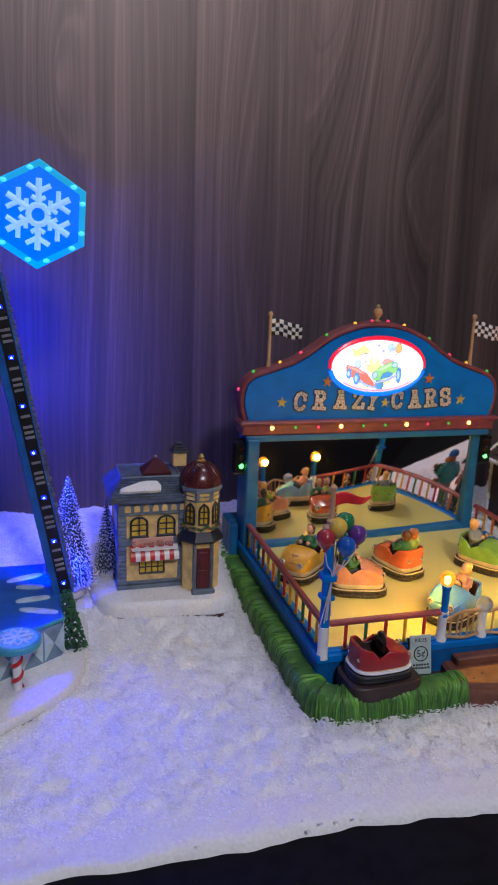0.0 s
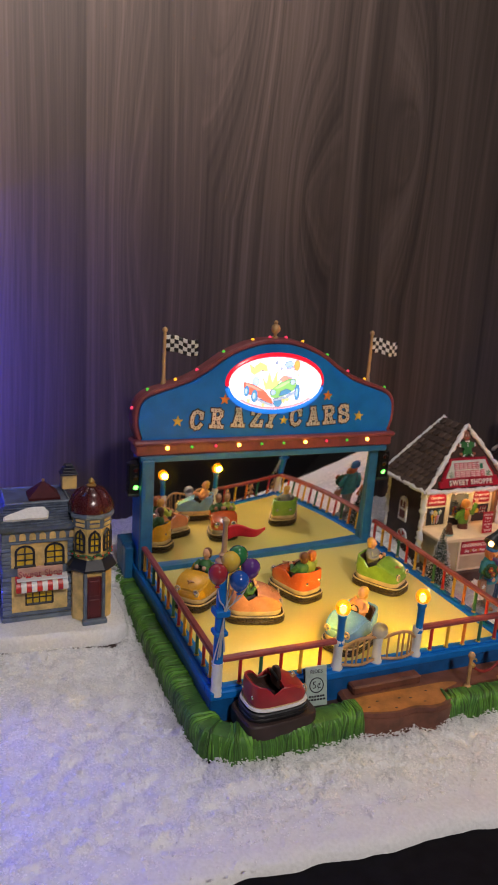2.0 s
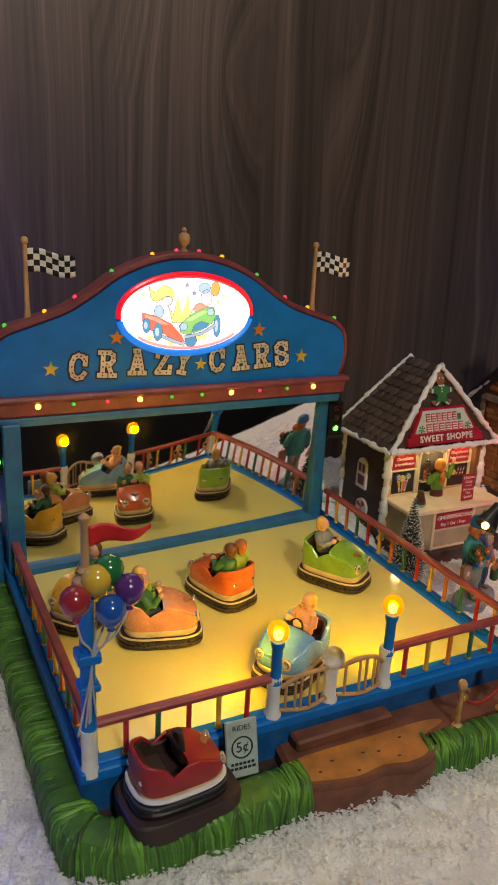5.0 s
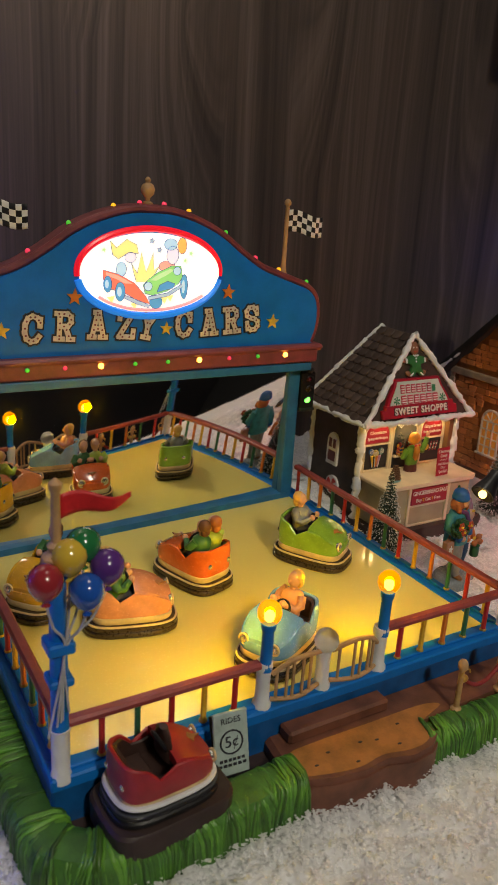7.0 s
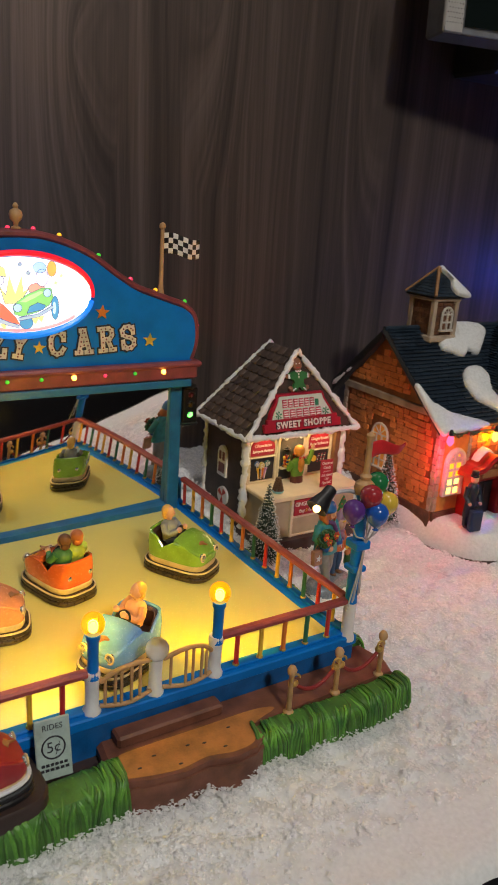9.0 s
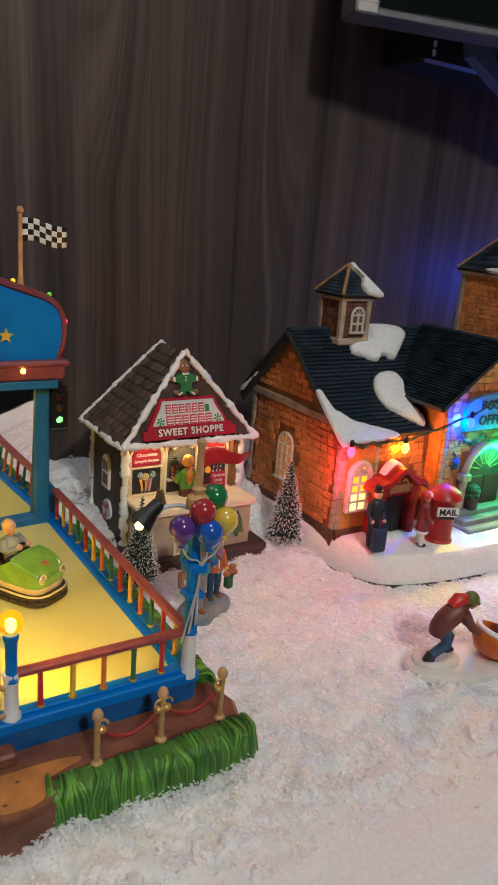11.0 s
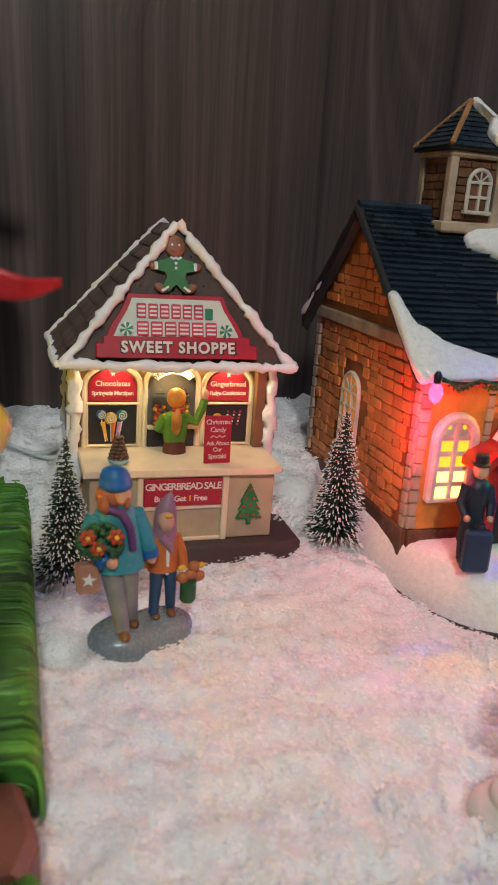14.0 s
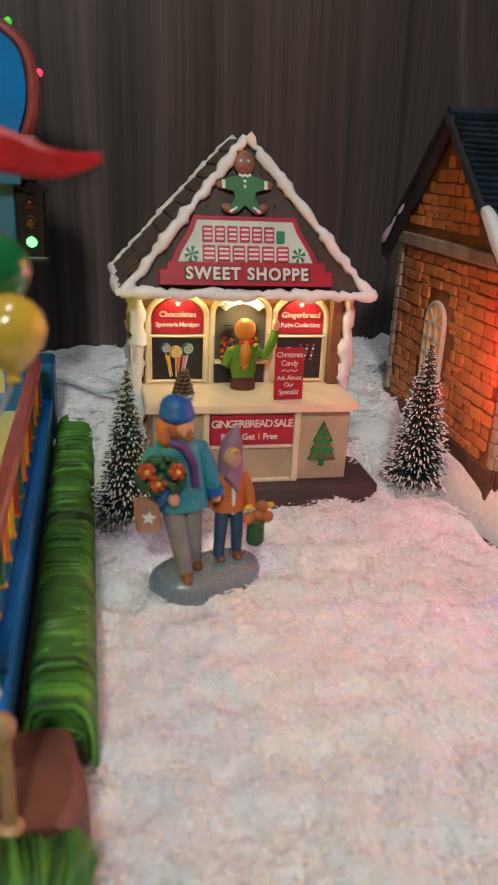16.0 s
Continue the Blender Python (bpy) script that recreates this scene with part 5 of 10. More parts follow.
def brush_tree(at, height, radius, frost, label, seed, levels=30):
    rnd = random.Random(seed)
    tree = thing("bottle_brush_tree", at, label, "model tree", "bottle-brush trees", world=False)
    part("stand", Geo().lathe([(radius * 0.55, -0.004), (radius * 0.55, 0.0012), (radius * 0.45, 0.0026), (0.0012, 0.0032)], (0, 0, 0), 16), STANDWHITE, tree)
    part("trunk", Geo().tube([(0, 0, 0), (0.0003, 0, height * 0.5), (0, 0, height * 0.985)], [0.0012, 0.0010, 0.0006], 6), WIRE, tree)
    g = Geo()
    lo = height * 0.07
    for k in range(levels):
        u = (k + 0.5) / levels
        z = lo + (height - lo) * u
        r = radius * (1 - u) ** 0.92 + 0.0008
        n = int(14 + (120 if levels > 30 else 52) * (1 - u))
        # bristles turn round the wire in a spiral, so the rows rise and fall
        for i in range(n):
            a = 2 * math.pi * (i + rnd.random() * 0.8) / n
            zz = z + (height / levels) * (0.9 * (i / n - 0.5) + rnd.uniform(-0.25, 0.25))
            L = r * rnd.uniform(0.72, 1.08)
            drop = rnd.uniform(-0.05, 0.22) * L
            d, s = Vector((math.cos(a), math.sin(a), 0)), Vector((-math.sin(a), math.cos(a), 0))
            p0, p1, p2 = Vector((0, 0, zz)) + d * 0.0006, Vector((0, 0, zz - drop * 0.45)) + d * (L * frost), Vector((0, 0, zz - drop)) + d * L
            w0, w1 = 0.00030, 0.00030
            up = Vector((0, 0, 1))
            vs = [p0 + s * w0, p0 - s * w0, p0 + up * w0, p1 + s * w1, p1 - s * w1, p1 + up * w1, p2 + s * 0.0003, p2 - s * 0.0003, p2 + up * 0.0004]
            g.paint = 0
            g.add(vs[:6], [(0, 1, 4, 3), (1, 2, 5, 4), (2, 0, 3, 5)])
            g.paint = 1
            g.add(vs[3:], [(0, 1, 4, 3), (1, 2, 5, 4), (2, 0, 3, 5), (3, 4, 5)])
    part("bristles", g, [NEEDLE, FROST], tree, smooth=0)
    return tree


brush_tree((-0.1600, 0.166, 0.018), 0.099, 0.0232, 0.92, "tall frosted bottle-brush tree lit blue", 3, 32)
brush_tree((-0.1275, 0.190, 0.018), 0.070, 0.0140, 0.88, "small dark bottle-brush tree behind the yellow house", 4, 24)
brush_tree((0.2812, 0.1405, 0.004), 0.0645, 0.0150, 0.90, "dark bottle-brush tree with frosted tips beside the stall", 7, 24)
brush_tree((0.4125, 0.1560, 0.006), 0.0690, 0.0168, 0.88, "dark bottle-brush tree with pink-lit frosted tips", 8, 25)


# ---- standing figurines ----
def blob_leg(g, hip, knee, foot, r=(0.0036, 0.0030, 0.0024)):
    g.tube([hip, knee, foot], list(r), 10)


COAT_TEAL = paint("figurine_teal_coat", (0.035, 0.24, 0.30), 0.45, big=200)
HAT_BLUE = paint("figurine_blue_hat", (0.008, 0.10, 0.34), 0.45)
PANTS_GREY = paint("figurine_grey_trousers", (0.22, 0.22, 0.22), 0.5)
JEANS = paint("figurine_blue_jeans", (0.03, 0.075, 0.15), 0.5)
JACKET_ORANGE = paint("figurine_orange_jacket", (0.52, 0.14, 0.03), 0.45)
SCARF = paint("figurine_purple_scarf", (0.10, 0.04, 0.16), 0.5)
HOOD_MAUVE = paint("figurine_mauve_hood", (0.34, 0.18, 0.24), 0.5)
SHOE = paint("figurine_brown_shoe", (0.20, 0.085, 0.03), 0.4)
BASEGREY = paint("figurine_grey_base", (0.20, 0.24, 0.27), 0.25, vary=0.12)
LEAFGREEN = paint("figurine_leaf_green", (0.02, 0.10, 0.035), 0.5)
FLOWER = paint("figurine_flower_red", (0.42, 0.06, 0.02), 0.45)
BAGTAN = paint("figurine_tan_bag", (0.40, 0.20, 0.13), 0.55)


def shopping_pair():
    g = Geo()
    mats = [SKIN, COAT_TEAL, HAT_BLUE, PANTS_GREY, JEANS, JACKET_ORANGE, SCARF, HOOD_MAUVE, SHOE, BASEGREY, LEAFGREEN, FLOWER, BAGTAN, HAIR_RED, WHITE, YELLOW]
    # base
    g.turn = pose(0.3085, 0.0940, 0.0, 0, 0, 18)
    g.paint = 9
    lobes = [(x - 0.0008, y * (1.0 - 0.16 * math.exp(-((x - 0.002) / 0.006) ** 2) + (0.10 if x < 0 else 0.0))) for x, y in rounded(0.0222, 0.0118, 40, 0.9)]
    g.rings([[(x * s, y * s, z) for x, y in lobes] for s, z in ((0.98, -0.002), (1.04, 0.0024), (1.04, 0.0050), (0.99, 0.0074), (0.90, 0.0086), (0.5, 0.0090))])
    # woman
    g.turn = pose(0.2988, 0.0885, 0.0086, 0, 0, 8) @ Matrix(((0.97, 0, -0.070, 0), (0, 0.97, 0, 0), (0, 0, 0.962, 0), (0, 0, 0, 1)))
    for s, dy in ((-1, -0.0025), (1, 0.003)):
        g.paint = 3
        blob_leg(g, (0.0034 * s, 0, 0.0330), (0.0026 * s + 0.0008, dy * 0.3 - 0.001, 0.0170), (0.0028 * s + 0.0022, dy * 1.6, 0.0022), (0.0054, 0.0042, 0.0031))
        g.paint = 8
        g.ball((0.0031 * s + 0.0024, dy * 1.6 - 0.0022, 0.0014), (0.0025, 0.0044, 0.0022), 10, 6)
    g.paint = 1
    g.lathe([(0.0070, 0.0302), (0.0108, 0.0290), (0.0111, 0.0302), (0.0103, 0.0360), (0.0095, 0.0420), (0.0092, 0.0470), (0.0090, 0.0510), (0.0078, 0.0546), (0.0044, 0.0572), (0.0025, 0.0580)], (0, 0, 0), 24, squash=0.70)
    g.paint = 9
    for bx in (-0.0014, 0.0026):
        for bz in (0.0325, 0.0375):
            g.ball((bx, -0.0070, bz), (0.0008, 0.0004, 0.0008), 8, 4)
    g.paint = 1
    g.tube([(-0.0080, 0, 0.0520), (-0.0126, -0.002, 0.0430), (-0.0084, -0.0080, 0.0385)], [0.0038, 0.0040, 0.0032], 10)
    g.tube([(0.0080, 0, 0.0520), (0.0116, 0.001, 0.0430), (0.0132, -0.001, 0.0345)], [0.0038, 0.0038, 0.0032], 10)
    g.paint = 2
    g.tube([(0.0130, -0.001, 0.0362), (0.0135, -0.001, 0.0330)], 0.0036, 10)
    g.tube([(-0.0092, -0.0072, 0.0380), (-0.0070, -0.0096, 0.0362)], 0.0036, 10)
    g.paint = 0
    g.ball((0.0137, -0.0012, 0.0315), 0.0022, 8, 6)
    g.ball((-0.0048, -0.0098, 0.0360), 0.0024, 8, 6)
    g.tube([(0, 0, 0.0565), (0, -0.0004, 0.0600)], 0.0026, 8)
    g.ball((0.0022, -0.0020, 0.0612), (0.0040, 0.0043, 0.0048), 14, 9)
    g.paint = 13
    g.ball((-0.0014, 0.0002, 0.0598), (0.0062, 0.0052, 0.0060), 14, 9)
    g.tube([(-0.0050, -0.0034, 0.0610), (-0.0058, -0.0042, 0.0572), (-0.0044, -0.0050, 0.0548)], [0.0022, 0.0026, 0.0012], 8)
    g.tube([(0.0020, -0.0046, 0.0625), (0.0036, -0.0044, 0.0590), (0.0032, -0.0050, 0.0560)], [0.0014, 0.0018, 0.0008], 8)
    g.paint = 2
    g.lathe([(0.0060, 0.0), (0.0066, 0.0010), (0.0066, 0.0024), (0.0061, 0.0030), (0.0060, 0.0048), (0.0048, 0.0072), (0.0026, 0.0084), (0.0006, 0.0088)], (0.0006, -0.0004, 0.0632), 18)
    g.paint = 6
    g.tube([(-0.0036, -0.0042, 0.0560), (0.0010, -0.0062, 0.0545), (0.0040, -0.0066, 0.0480), (0.0046, -0.0072, 0.0390)], [0.0018, 0.0020, 0.0019, 0.0016], 8)
    g.paint = 10
    rnd = random.Random(2)
    for _ in range(110):
        a, b = rnd.uniform(0, 6.28), rnd.uniform(-1.2, 1.3)
        g.ball((-0.0088 + 0.0084 * math.cos(a) * math.cos(b), -0.0098 + 0.0044 * math.sin(a) * math.cos(b), 0.0455 + 0.0066 * math.sin(b)), (0.0017, 0.0014, 0.0010), 6, 4, pose(0, 0, 0, rnd.uniform(0, 90), rnd.uniform(0, 180), 0))
    for dx, dz in ((-0.0020, -0.0006), (0.0052, 0.0032), (-0.0058, 0.0042)):
        g.paint = 11
        for a in range(0, 360, 60):
            g.ball((-0.0088 + dx + 0.0020 * math.cos(radians(a)), -0.0144, 0.0455 + dz + 0.0020 * math.sin(radians(a))), (0.0015, 0.0008, 0.0012), 8, 5, pose(0, 0, 0, 0, -a, 0) if a % 180 else None)
        g.paint = 15
        g.ball((-0.0088 + dx, -0.0152, 0.0455 + dz), 0.0010, 8, 5)
    g.paint = 12
    g.box((-0.0182, -0.0064, 0.0222), (-0.0092, -0.0018, 0.0346), 0.0006)
    g.tube([(-0.0168, -0.004, 0.0344), (-0.0137, -0.0045, 0.0390), (-0.0106, -0.004, 0.0344)], 0.0004, 6)
    g.paint = 14
    g.slab(star_outline(-0.0137, 0.0282, 0.0030, 12), -0.0068, -0.0062)
    # child
    g.turn = pose(0.3168, 0.0985, 0.0086, 0, 0, 10) @ Matrix.Diagonal((0.94, 0.95, 0.985, 1))
    for s in (-1, 1):
        g.paint = 4
        blob_leg(g, (0.0028 * s, 0, 0.0230), (0.0036 * s, -0.0006, 0.0125), (0.0046 * s, 0.0016 * s, 0.0022), (0.0034, 0.0026, 0.0022))
        g.paint = 8
        g.ball((0.0038 * s, -0.0018, 0.0012), (0.0022, 0.0038, 0.0015), 10, 6)
    g.paint = 5
    g.lathe([(0.0050, 0.0222), (0.0074, 0.0214), (0.0075, 0.0230), (0.0066, 0.0300), (0.0060, 0.0360), (0.0040, 0.0390), (0.0015, 0.0400)], (0, 0, 0), 18, squash=0.72)
    g.tube([(0.0052, 0, 0.0355), (0.0080, -0.001, 0.0280), (0.0084, -0.0040, 0.0220)], [0.0026, 0.0025, 0.0020], 8)
    g.tube([(-0.0052, 0, 0.0355), (-0.0078, 0.0, 0.0290), (-0.0090, -0.0010, 0.0235)], [0.0026, 0.0025, 0.0020], 8)
    g.paint = 14
    g.box((-0.0008, -0.0052, 0.0205), (0.0008, -0.0040, 0.0370), 0.0003)
    g.paint = 7
    g.tube([(0.0, 0.0002, 0.0335), (0.0, 0.0004, 0.0370), (0.0002, 0.0008, 0.0420), (0.0006, 0.0010, 0.0465), (0.0014, 0.0010, 0.0500), (0.0024, 0.0010, 0.0530), (0.0028, 0.0010, 0.0545)], [0.0052, 0.0054, 0.0050, 0.0047, 0.0034, 0.0016, 0.0004], 16)
    g.tube([(-0.0030, -0.0042, 0.0375), (0.0, -0.0056, 0.0345), (0.0012, -0.0058, 0.0310)], [0.0018, 0.0020, 0.0010], 8)
    g.paint = 0
    g.ball((-0.0006, -0.0028, 0.0432), (0.0038, 0.0034, 0.0044), 14, 9)
    g.paint = 15
    g.ball((-0.0004, -0.0052, 0.0466), (0.0022, 0.0010, 0.0009), 8, 5)
    g.paint = 10
    g.lathe([(0.0030, 0), (0.0037, 0.0012), (0.0036, 0.0085), (0.0040, 0.0092)], (0.0100, -0.0055, 0.0075), 12)
    g.paint = 13
    for dx, dz in ((0, 0), (-0.0038, -0.0010), (0.0040, -0.0012), (0.0014, 0.0034)):
        g.ball((0.0105 + dx, -0.0065, 0.0200 + dz), (0.0030, 0.0024, 0.0024), 8, 6)
    g.paint = 15
    for dx in (-0.0040, 0.0052):
        g.ball((0.0105 + dx, -0.0060, 0.0232), (0.0022, 0.0008, 0.0014), 8, 5)
    g.turn = None
    g.v = [(0.3077 + (x - 0.3085) * 0.92, 0.0940 + (y - 0.0940) * 0.92, z * 0.945) for x, y, z in g.v]
    return single("shopper_figurine", g, mats, (0.3085, 0.0940, 0.0), "painted pair of shoppers, teal coat and orange jacket, on grey base", "figurine", smooth=75)


shopping_pair()


def sled_group():
    SLEDBASE = paint("figurine_cream_base", (0.66, 0.62, 0.58), 0.5, vary=0.08)
    TOBOGGAN = paint("sled_orange", (0.58, 0.13, 0.02), 0.3)
    JACKET_MAROON = paint("figurine_maroon_jacket", (0.16, 0.045, 0.035), 0.45)
    HAT_OLIVE = paint("figurine_olive_hat", (0.13, 0.13, 0.025), 0.5)
    BOOT = paint("figurine_black_boot", (0.02, 0.018, 0.02), 0.4)
    g = Geo()
    mats = [SKIN, SLEDBASE, JACKET_MAROON, HAT_OLIVE, JEANS, BOOT, TOBOGGAN, RED, WHITE]
    g.turn = pose(0.4180, -0.0260, 0.0, 0, 0, -16)
    g.paint = 1
    g.rings([[(x * s, y * s, z) for x, y in rounded(0.0420, 0.0185, 40, 0.92)] for s, z in ((1.0, -0.003), (1.02, 0.0012), (0.99, 0.0034), (0.93, 0.0046), (0.6, 0.0050))])
    g.rings([[(x * s - 0.0215, y * s + 0.0015, z) for x, y in rounded(0.0150, 0.0110, 30, 0.95)] for s, z in ((1.0, 0.0040), (1.0, 0.0062), (0.94, 0.0074), (0.5, 0.0077))])
    # the pusher, bent forward over the tub
    g.turn = pose(0.4000, -0.0195, 0.0074, 0, 0, -14)
    g.paint = 4
    blob_leg(g, (-0.0020, -0.0020, 0.0185), (0.0010, -0.0030, 0.0100), (-0.0085, -0.0035, 0.0040), (0.0040, 0.0036, 0.0028))
    blob_leg(g, (-0.0015, 0.0025, 0.0185), (0.0065, 0.0030, 0.0110), (0.0050, 0.0030, 0.0030), (0.0040, 0.0034, 0.0028))
    g.paint = 5
    g.tube([(-0.0090, -0.0035, 0.0050), (-0.0115, -0.0035, 0.0020), (-0.0070, -0.0036, 0.0006)], [0.0028, 0.0028, 0.0018], 8)
    g.ball((0.0070, 0.0030, 0.0018), (0.0044, 0.0022, 0.0020), 10, 6)
    g.paint = 2
    g.tube([(-0.0052, 0, 0.0150), (-0.0045, 0, 0.0175), (-0.0032, 0, 0.0205), (-0.0010, 0, 0.0240), (0.0025, 0, 0.0272), (0.0062, 0, 0.0300), (0.0090, 0, 0.0320), (0.0115, 0, 0.0332), (0.0128, 0, 0.0338)], [0.0046, 0.0058, 0.0064, 0.0067, 0.0068, 0.0065, 0.0056, 0.0040, 0.0015], 16)
    for s in (-1, 1):
        g.tube([(0.0090, 0.0052 * s, 0.0310), (0.0140, 0.0066 * s, 0.0220), (0.0205, 0.0050 * s, 0.0165)], [0.0030, 0.0028, 0.0022], 8)
    g.paint = 7
    g.tube([(0.0020, 0, 0.0335), (0.0065, 0.0, 0.0375), (0.0110, 0, 0.0375)], [0.0035, 0.0046, 0.0036], 10)
    g.paint = 0
    g.ball((0.0160, 0, 0.0350), (0.0040, 0.0036, 0.0042), 12, 8)
    g.paint = 3
    g.ball((0.0150, 0, 0.0372), (0.0052, 0.0048, 0.0050), 14, 9)
    g.ball((0.0185, 0, 0.0350), (0.0024, 0.0040, 0.0016), 10, 6)
    # round tub sled with a rider's purple cushion
    g.turn = pose(0.4330, -0.0300, 0.0052, 0, 18, -14)
    g.paint = 6
    g.lathe([(0.0060, 0.0), (0.0120, 0.0020), (0.0160, 0.0080), (0.0165, 0.0150), (0.0155, 0.0165), (0.0135, 0.0150), (0.0125, 0.0090), (0.0060, 0.0050)], (0, 0, 0), 26, squash=0.85)
    g.paint = 8
    g.tube([(0.0150 * math.cos(t), 0.0128 * math.sin(t), 0.0165) for t in (radians(130 + 11 * i) for i in range(12))], 0.0018, 8)
    g.paint = 4
    g.lathe([(0.0070, 0.004), (0.0075, 0.012), (0.0062, 0.022), (0.0020, 0.025)], (0.0040, 0, 0), 14)
    g.paint = 0
    g.ball((0.0045, 0, 0.0285), 0.0040, 12, 8)
    g.paint = 7
    g.ball((0.0050, 0, 0.0305), (0.0046, 0.0044, 0.0038), 12, 8)
    g.turn = None
    return single("sled_figurine", g, mats, (0.4180, -0.0260, 0.0), "painted figure pushing an orange tub sled on a cream base", "figurine", smooth=75)


sled_group().location.x += 0.007

# ---- the sweet stall ----
shop = thing("sweet_stall", (0.335, 0.195, 0.0), "dark gingerbread sweet stall with white icing and lit counter", "model house")
GINGER = paint("dark_gingerbread", (0.050, 0.032, 0.026), 0.55, vary=0.25, grain=700, bump=0.35)
SHINGLE = paint("chocolate_shingle", (0.085, 0.058, 0.050), 0.5, vary=0.25, islands=0.35)
COUNTER = paint("cream_counter", (0.70, 0.60, 0.44), 0.4, vary=0.06)
BEIGE = paint("beige_panel", (0.42, 0.35, 0.24), 0.5, vary=0.08)
SIGNRED = paint("sign_crimson", (0.36, 0.012, 0.034), 0.4, vary=0.1)
SIGNPALE = paint("sign_pale_mint", (0.56, 0.66, 0.62), 0.4, vary=0.05)
SIGNTEXT = paint("sign_lettering", (0.75, 0.70, 0.66), 0.4, vary=0.05)
CANDYRED = paint("candy_stripe_red", (0.48, 0.05, 0.09), 0.4)
MINT = paint("candy_mint_green", (0.03, 0.24, 0.13), 0.4)
COOKIE = paint("gingerbread_cookie", (0.27, 0.115, 0.065), 0.5)
SUIT = paint("cookie_green_suit", (0.03, 0.17, 0.05), 0.45)
SLATEBLACK = paint("chalk_black", (0.016, 0.016, 0.022), 0.5)
BASEBROWN = paint("stall_base_brown", (0.055, 0.035, 0.035), 0.5)

part("base_plate", Geo().plan([(0.284, 0.250), (0.284, 0.160), (0.288, 0.152), (0.300, 0.149), (0.385, 0.1475), (0.393, 0.152), (0.394, 0.250)], -0.004, 0.0125, 0.002), BASEBROWN, shop)
part("wall_left", Geo().box((0.2880, 0.189, 0.0125), (0.2905, 0.249, 0.094), 0.0005), GINGER, shop)
part("wall_right", Geo().box((0.3815, 0.189, 0.0125), (0.3840, 0.249, 0.094), 0.0005), GINGER, shop)
part("wall_rear", Geo().box((0.2905, 0.2465, 0.0125), (0.3815, 0.249, 0.094), 0.0005), GINGER, shop)
part("stall_ceiling", Geo().box((0.2905, 0.178, 0.0905), (0.3815, 0.2465, 0.0930), 0.0004), COUNTER, shop)
# gable and roof: the gable leans back towards the ridge
AX, AZ, EZL = 0.3345, 0.1520, 0.0905
LEAN = 0.30
SH = Matrix(((1, 0, 0, 0), (0, 1, LEAN, -LEAN * EZL), (0, 0, 1, 0), (0, 0, 0, 1)))


def leaning():
    g = Geo()
    g.turn = SH
    return g


gable = part("gable", leaning().slab([(0.2835, EZL), (0.3885, EZL), (AX, AZ)], 0.1765, 0.1795), GINGER, shop, "dark gingerbread gable with raised dots")
g = leaning()
rnd = random.Random(11)
for _ in range(60):
    x, z = rnd.uniform(0.300, 0.372), rnd.uniform(0.096, 0.146)
    if abs(x - AX) < (AZ - z) * 0.78 and not (0.302 < x < 0.368 and z < 0.122):
        g.ball((x, 0.1764, z), (0.0006, 0.0005, 0.0005), 6, 4)
tagged(part("gable_dotting", g, BLACK, gable), kind="stuff")
g = Geo().plan([(0.0040, -0.0042), (-0.0010, -0.0042), (-0.0031, -0.0030), (-0.0036, 0.0), (-0.0031, 0.0030), (-0.0010, 0.0042), (0.0040, 0.0042)], -0.0006, 0.0006, 0.0003)
SHINGLE_MESH = bpy.data.meshes.new("shingle")
SHINGLE_MESH.from_pydata(g.v, [], g.f)
SHINGLE_MESH.materials.append(SHINGLE)
for sgn, EXX in ((-1, 0.2800), (1, 0.3910)):
    ef, eb = Vector((EXX, 0.1765, EZL)), Vector((EXX, 0.2540, EZL))
    rf, rb = Vector((AX, 0.1960, AZ + 0.001)), Vector((AX, 0.2320, AZ + 0.001))
    up = (rf - ef).cross(eb - ef).normalized()
    if up.z < 0:
        up = -up
    corners = [ef, eb, rb, rf]
    low = [c - up * 0.0028 for c in corners]
    g = Geo().rings([[tuple(c) for c in low], [tuple(c) for c in corners]] if sgn > 0 else [[tuple(c) for c in low[::-1]], [tuple(c) for c in corners[::-1]]])
    roof = part("roof", g, GINGER, shop, smooth=0)
    off = Vector(WORLD[shop.name])
    rows = 11
    for r in range(rows):
        u = (r + 0.45) / rows
        a, b = ef.lerp(rf, u), eb.lerp(rb, u)
        n = max(int(round((b - a).length / 0.0088)), 2)
        xdir = (rf.lerp(rb, 0.5) - ef.lerp(eb, 0.5)).normalized()
        for c in range(n):
            w = (c + (0.5 if r % 2 else 0.12)) / n
            if w > 0.97:
                continue
            p = a.lerp(b, min(w + 0.4 / n, 0.97)) + up * 0.0009
            yd = (b - a).normalized()
            xd = yd.cross(up)
            if xd.dot(xdir) < 0:
                xd = -xd
            rot = Matrix((xd, up.cross(xd), up)).transposed().to_4x4()
            sh = new("shingle", SHINGLE_MESH)
            sh.parent = roof
            sh.matrix_basis = Matrix.Translation(p - off) @ rot @ pose(0, 0, 0, 0, 5, 0)


def icing(pts, r, parent, name="icing_trim", seed=1):
    rn = random.Random(seed)
    fine = []
    for a, b in zip(pts, pts[1:]):
        a, b = Vector(a), Vector(b)
        n = max(int((b - a).length / 0.0024), 2)
        fine += [a.lerp(b, i / n) for i in range(n)]
    fine.append(Vector(pts[-1]))
    rad = [r * 0.88 * (1 + 0.16 * math.sin(k * 1.1 + seed) + 0.16 * math.sin(k * 0.43 + 2 * seed) + rn.uniform(-0.16, 0.16)) for k in range(len(fine))]
    fine = [p + Vector((rn.uniform(-1, 1), 0, rn.uniform(-1, 1))) * r * 0.32 for p in fine]
    return part(name, Geo().tube(fine, rad, 10), ICING, parent, smooth=60)


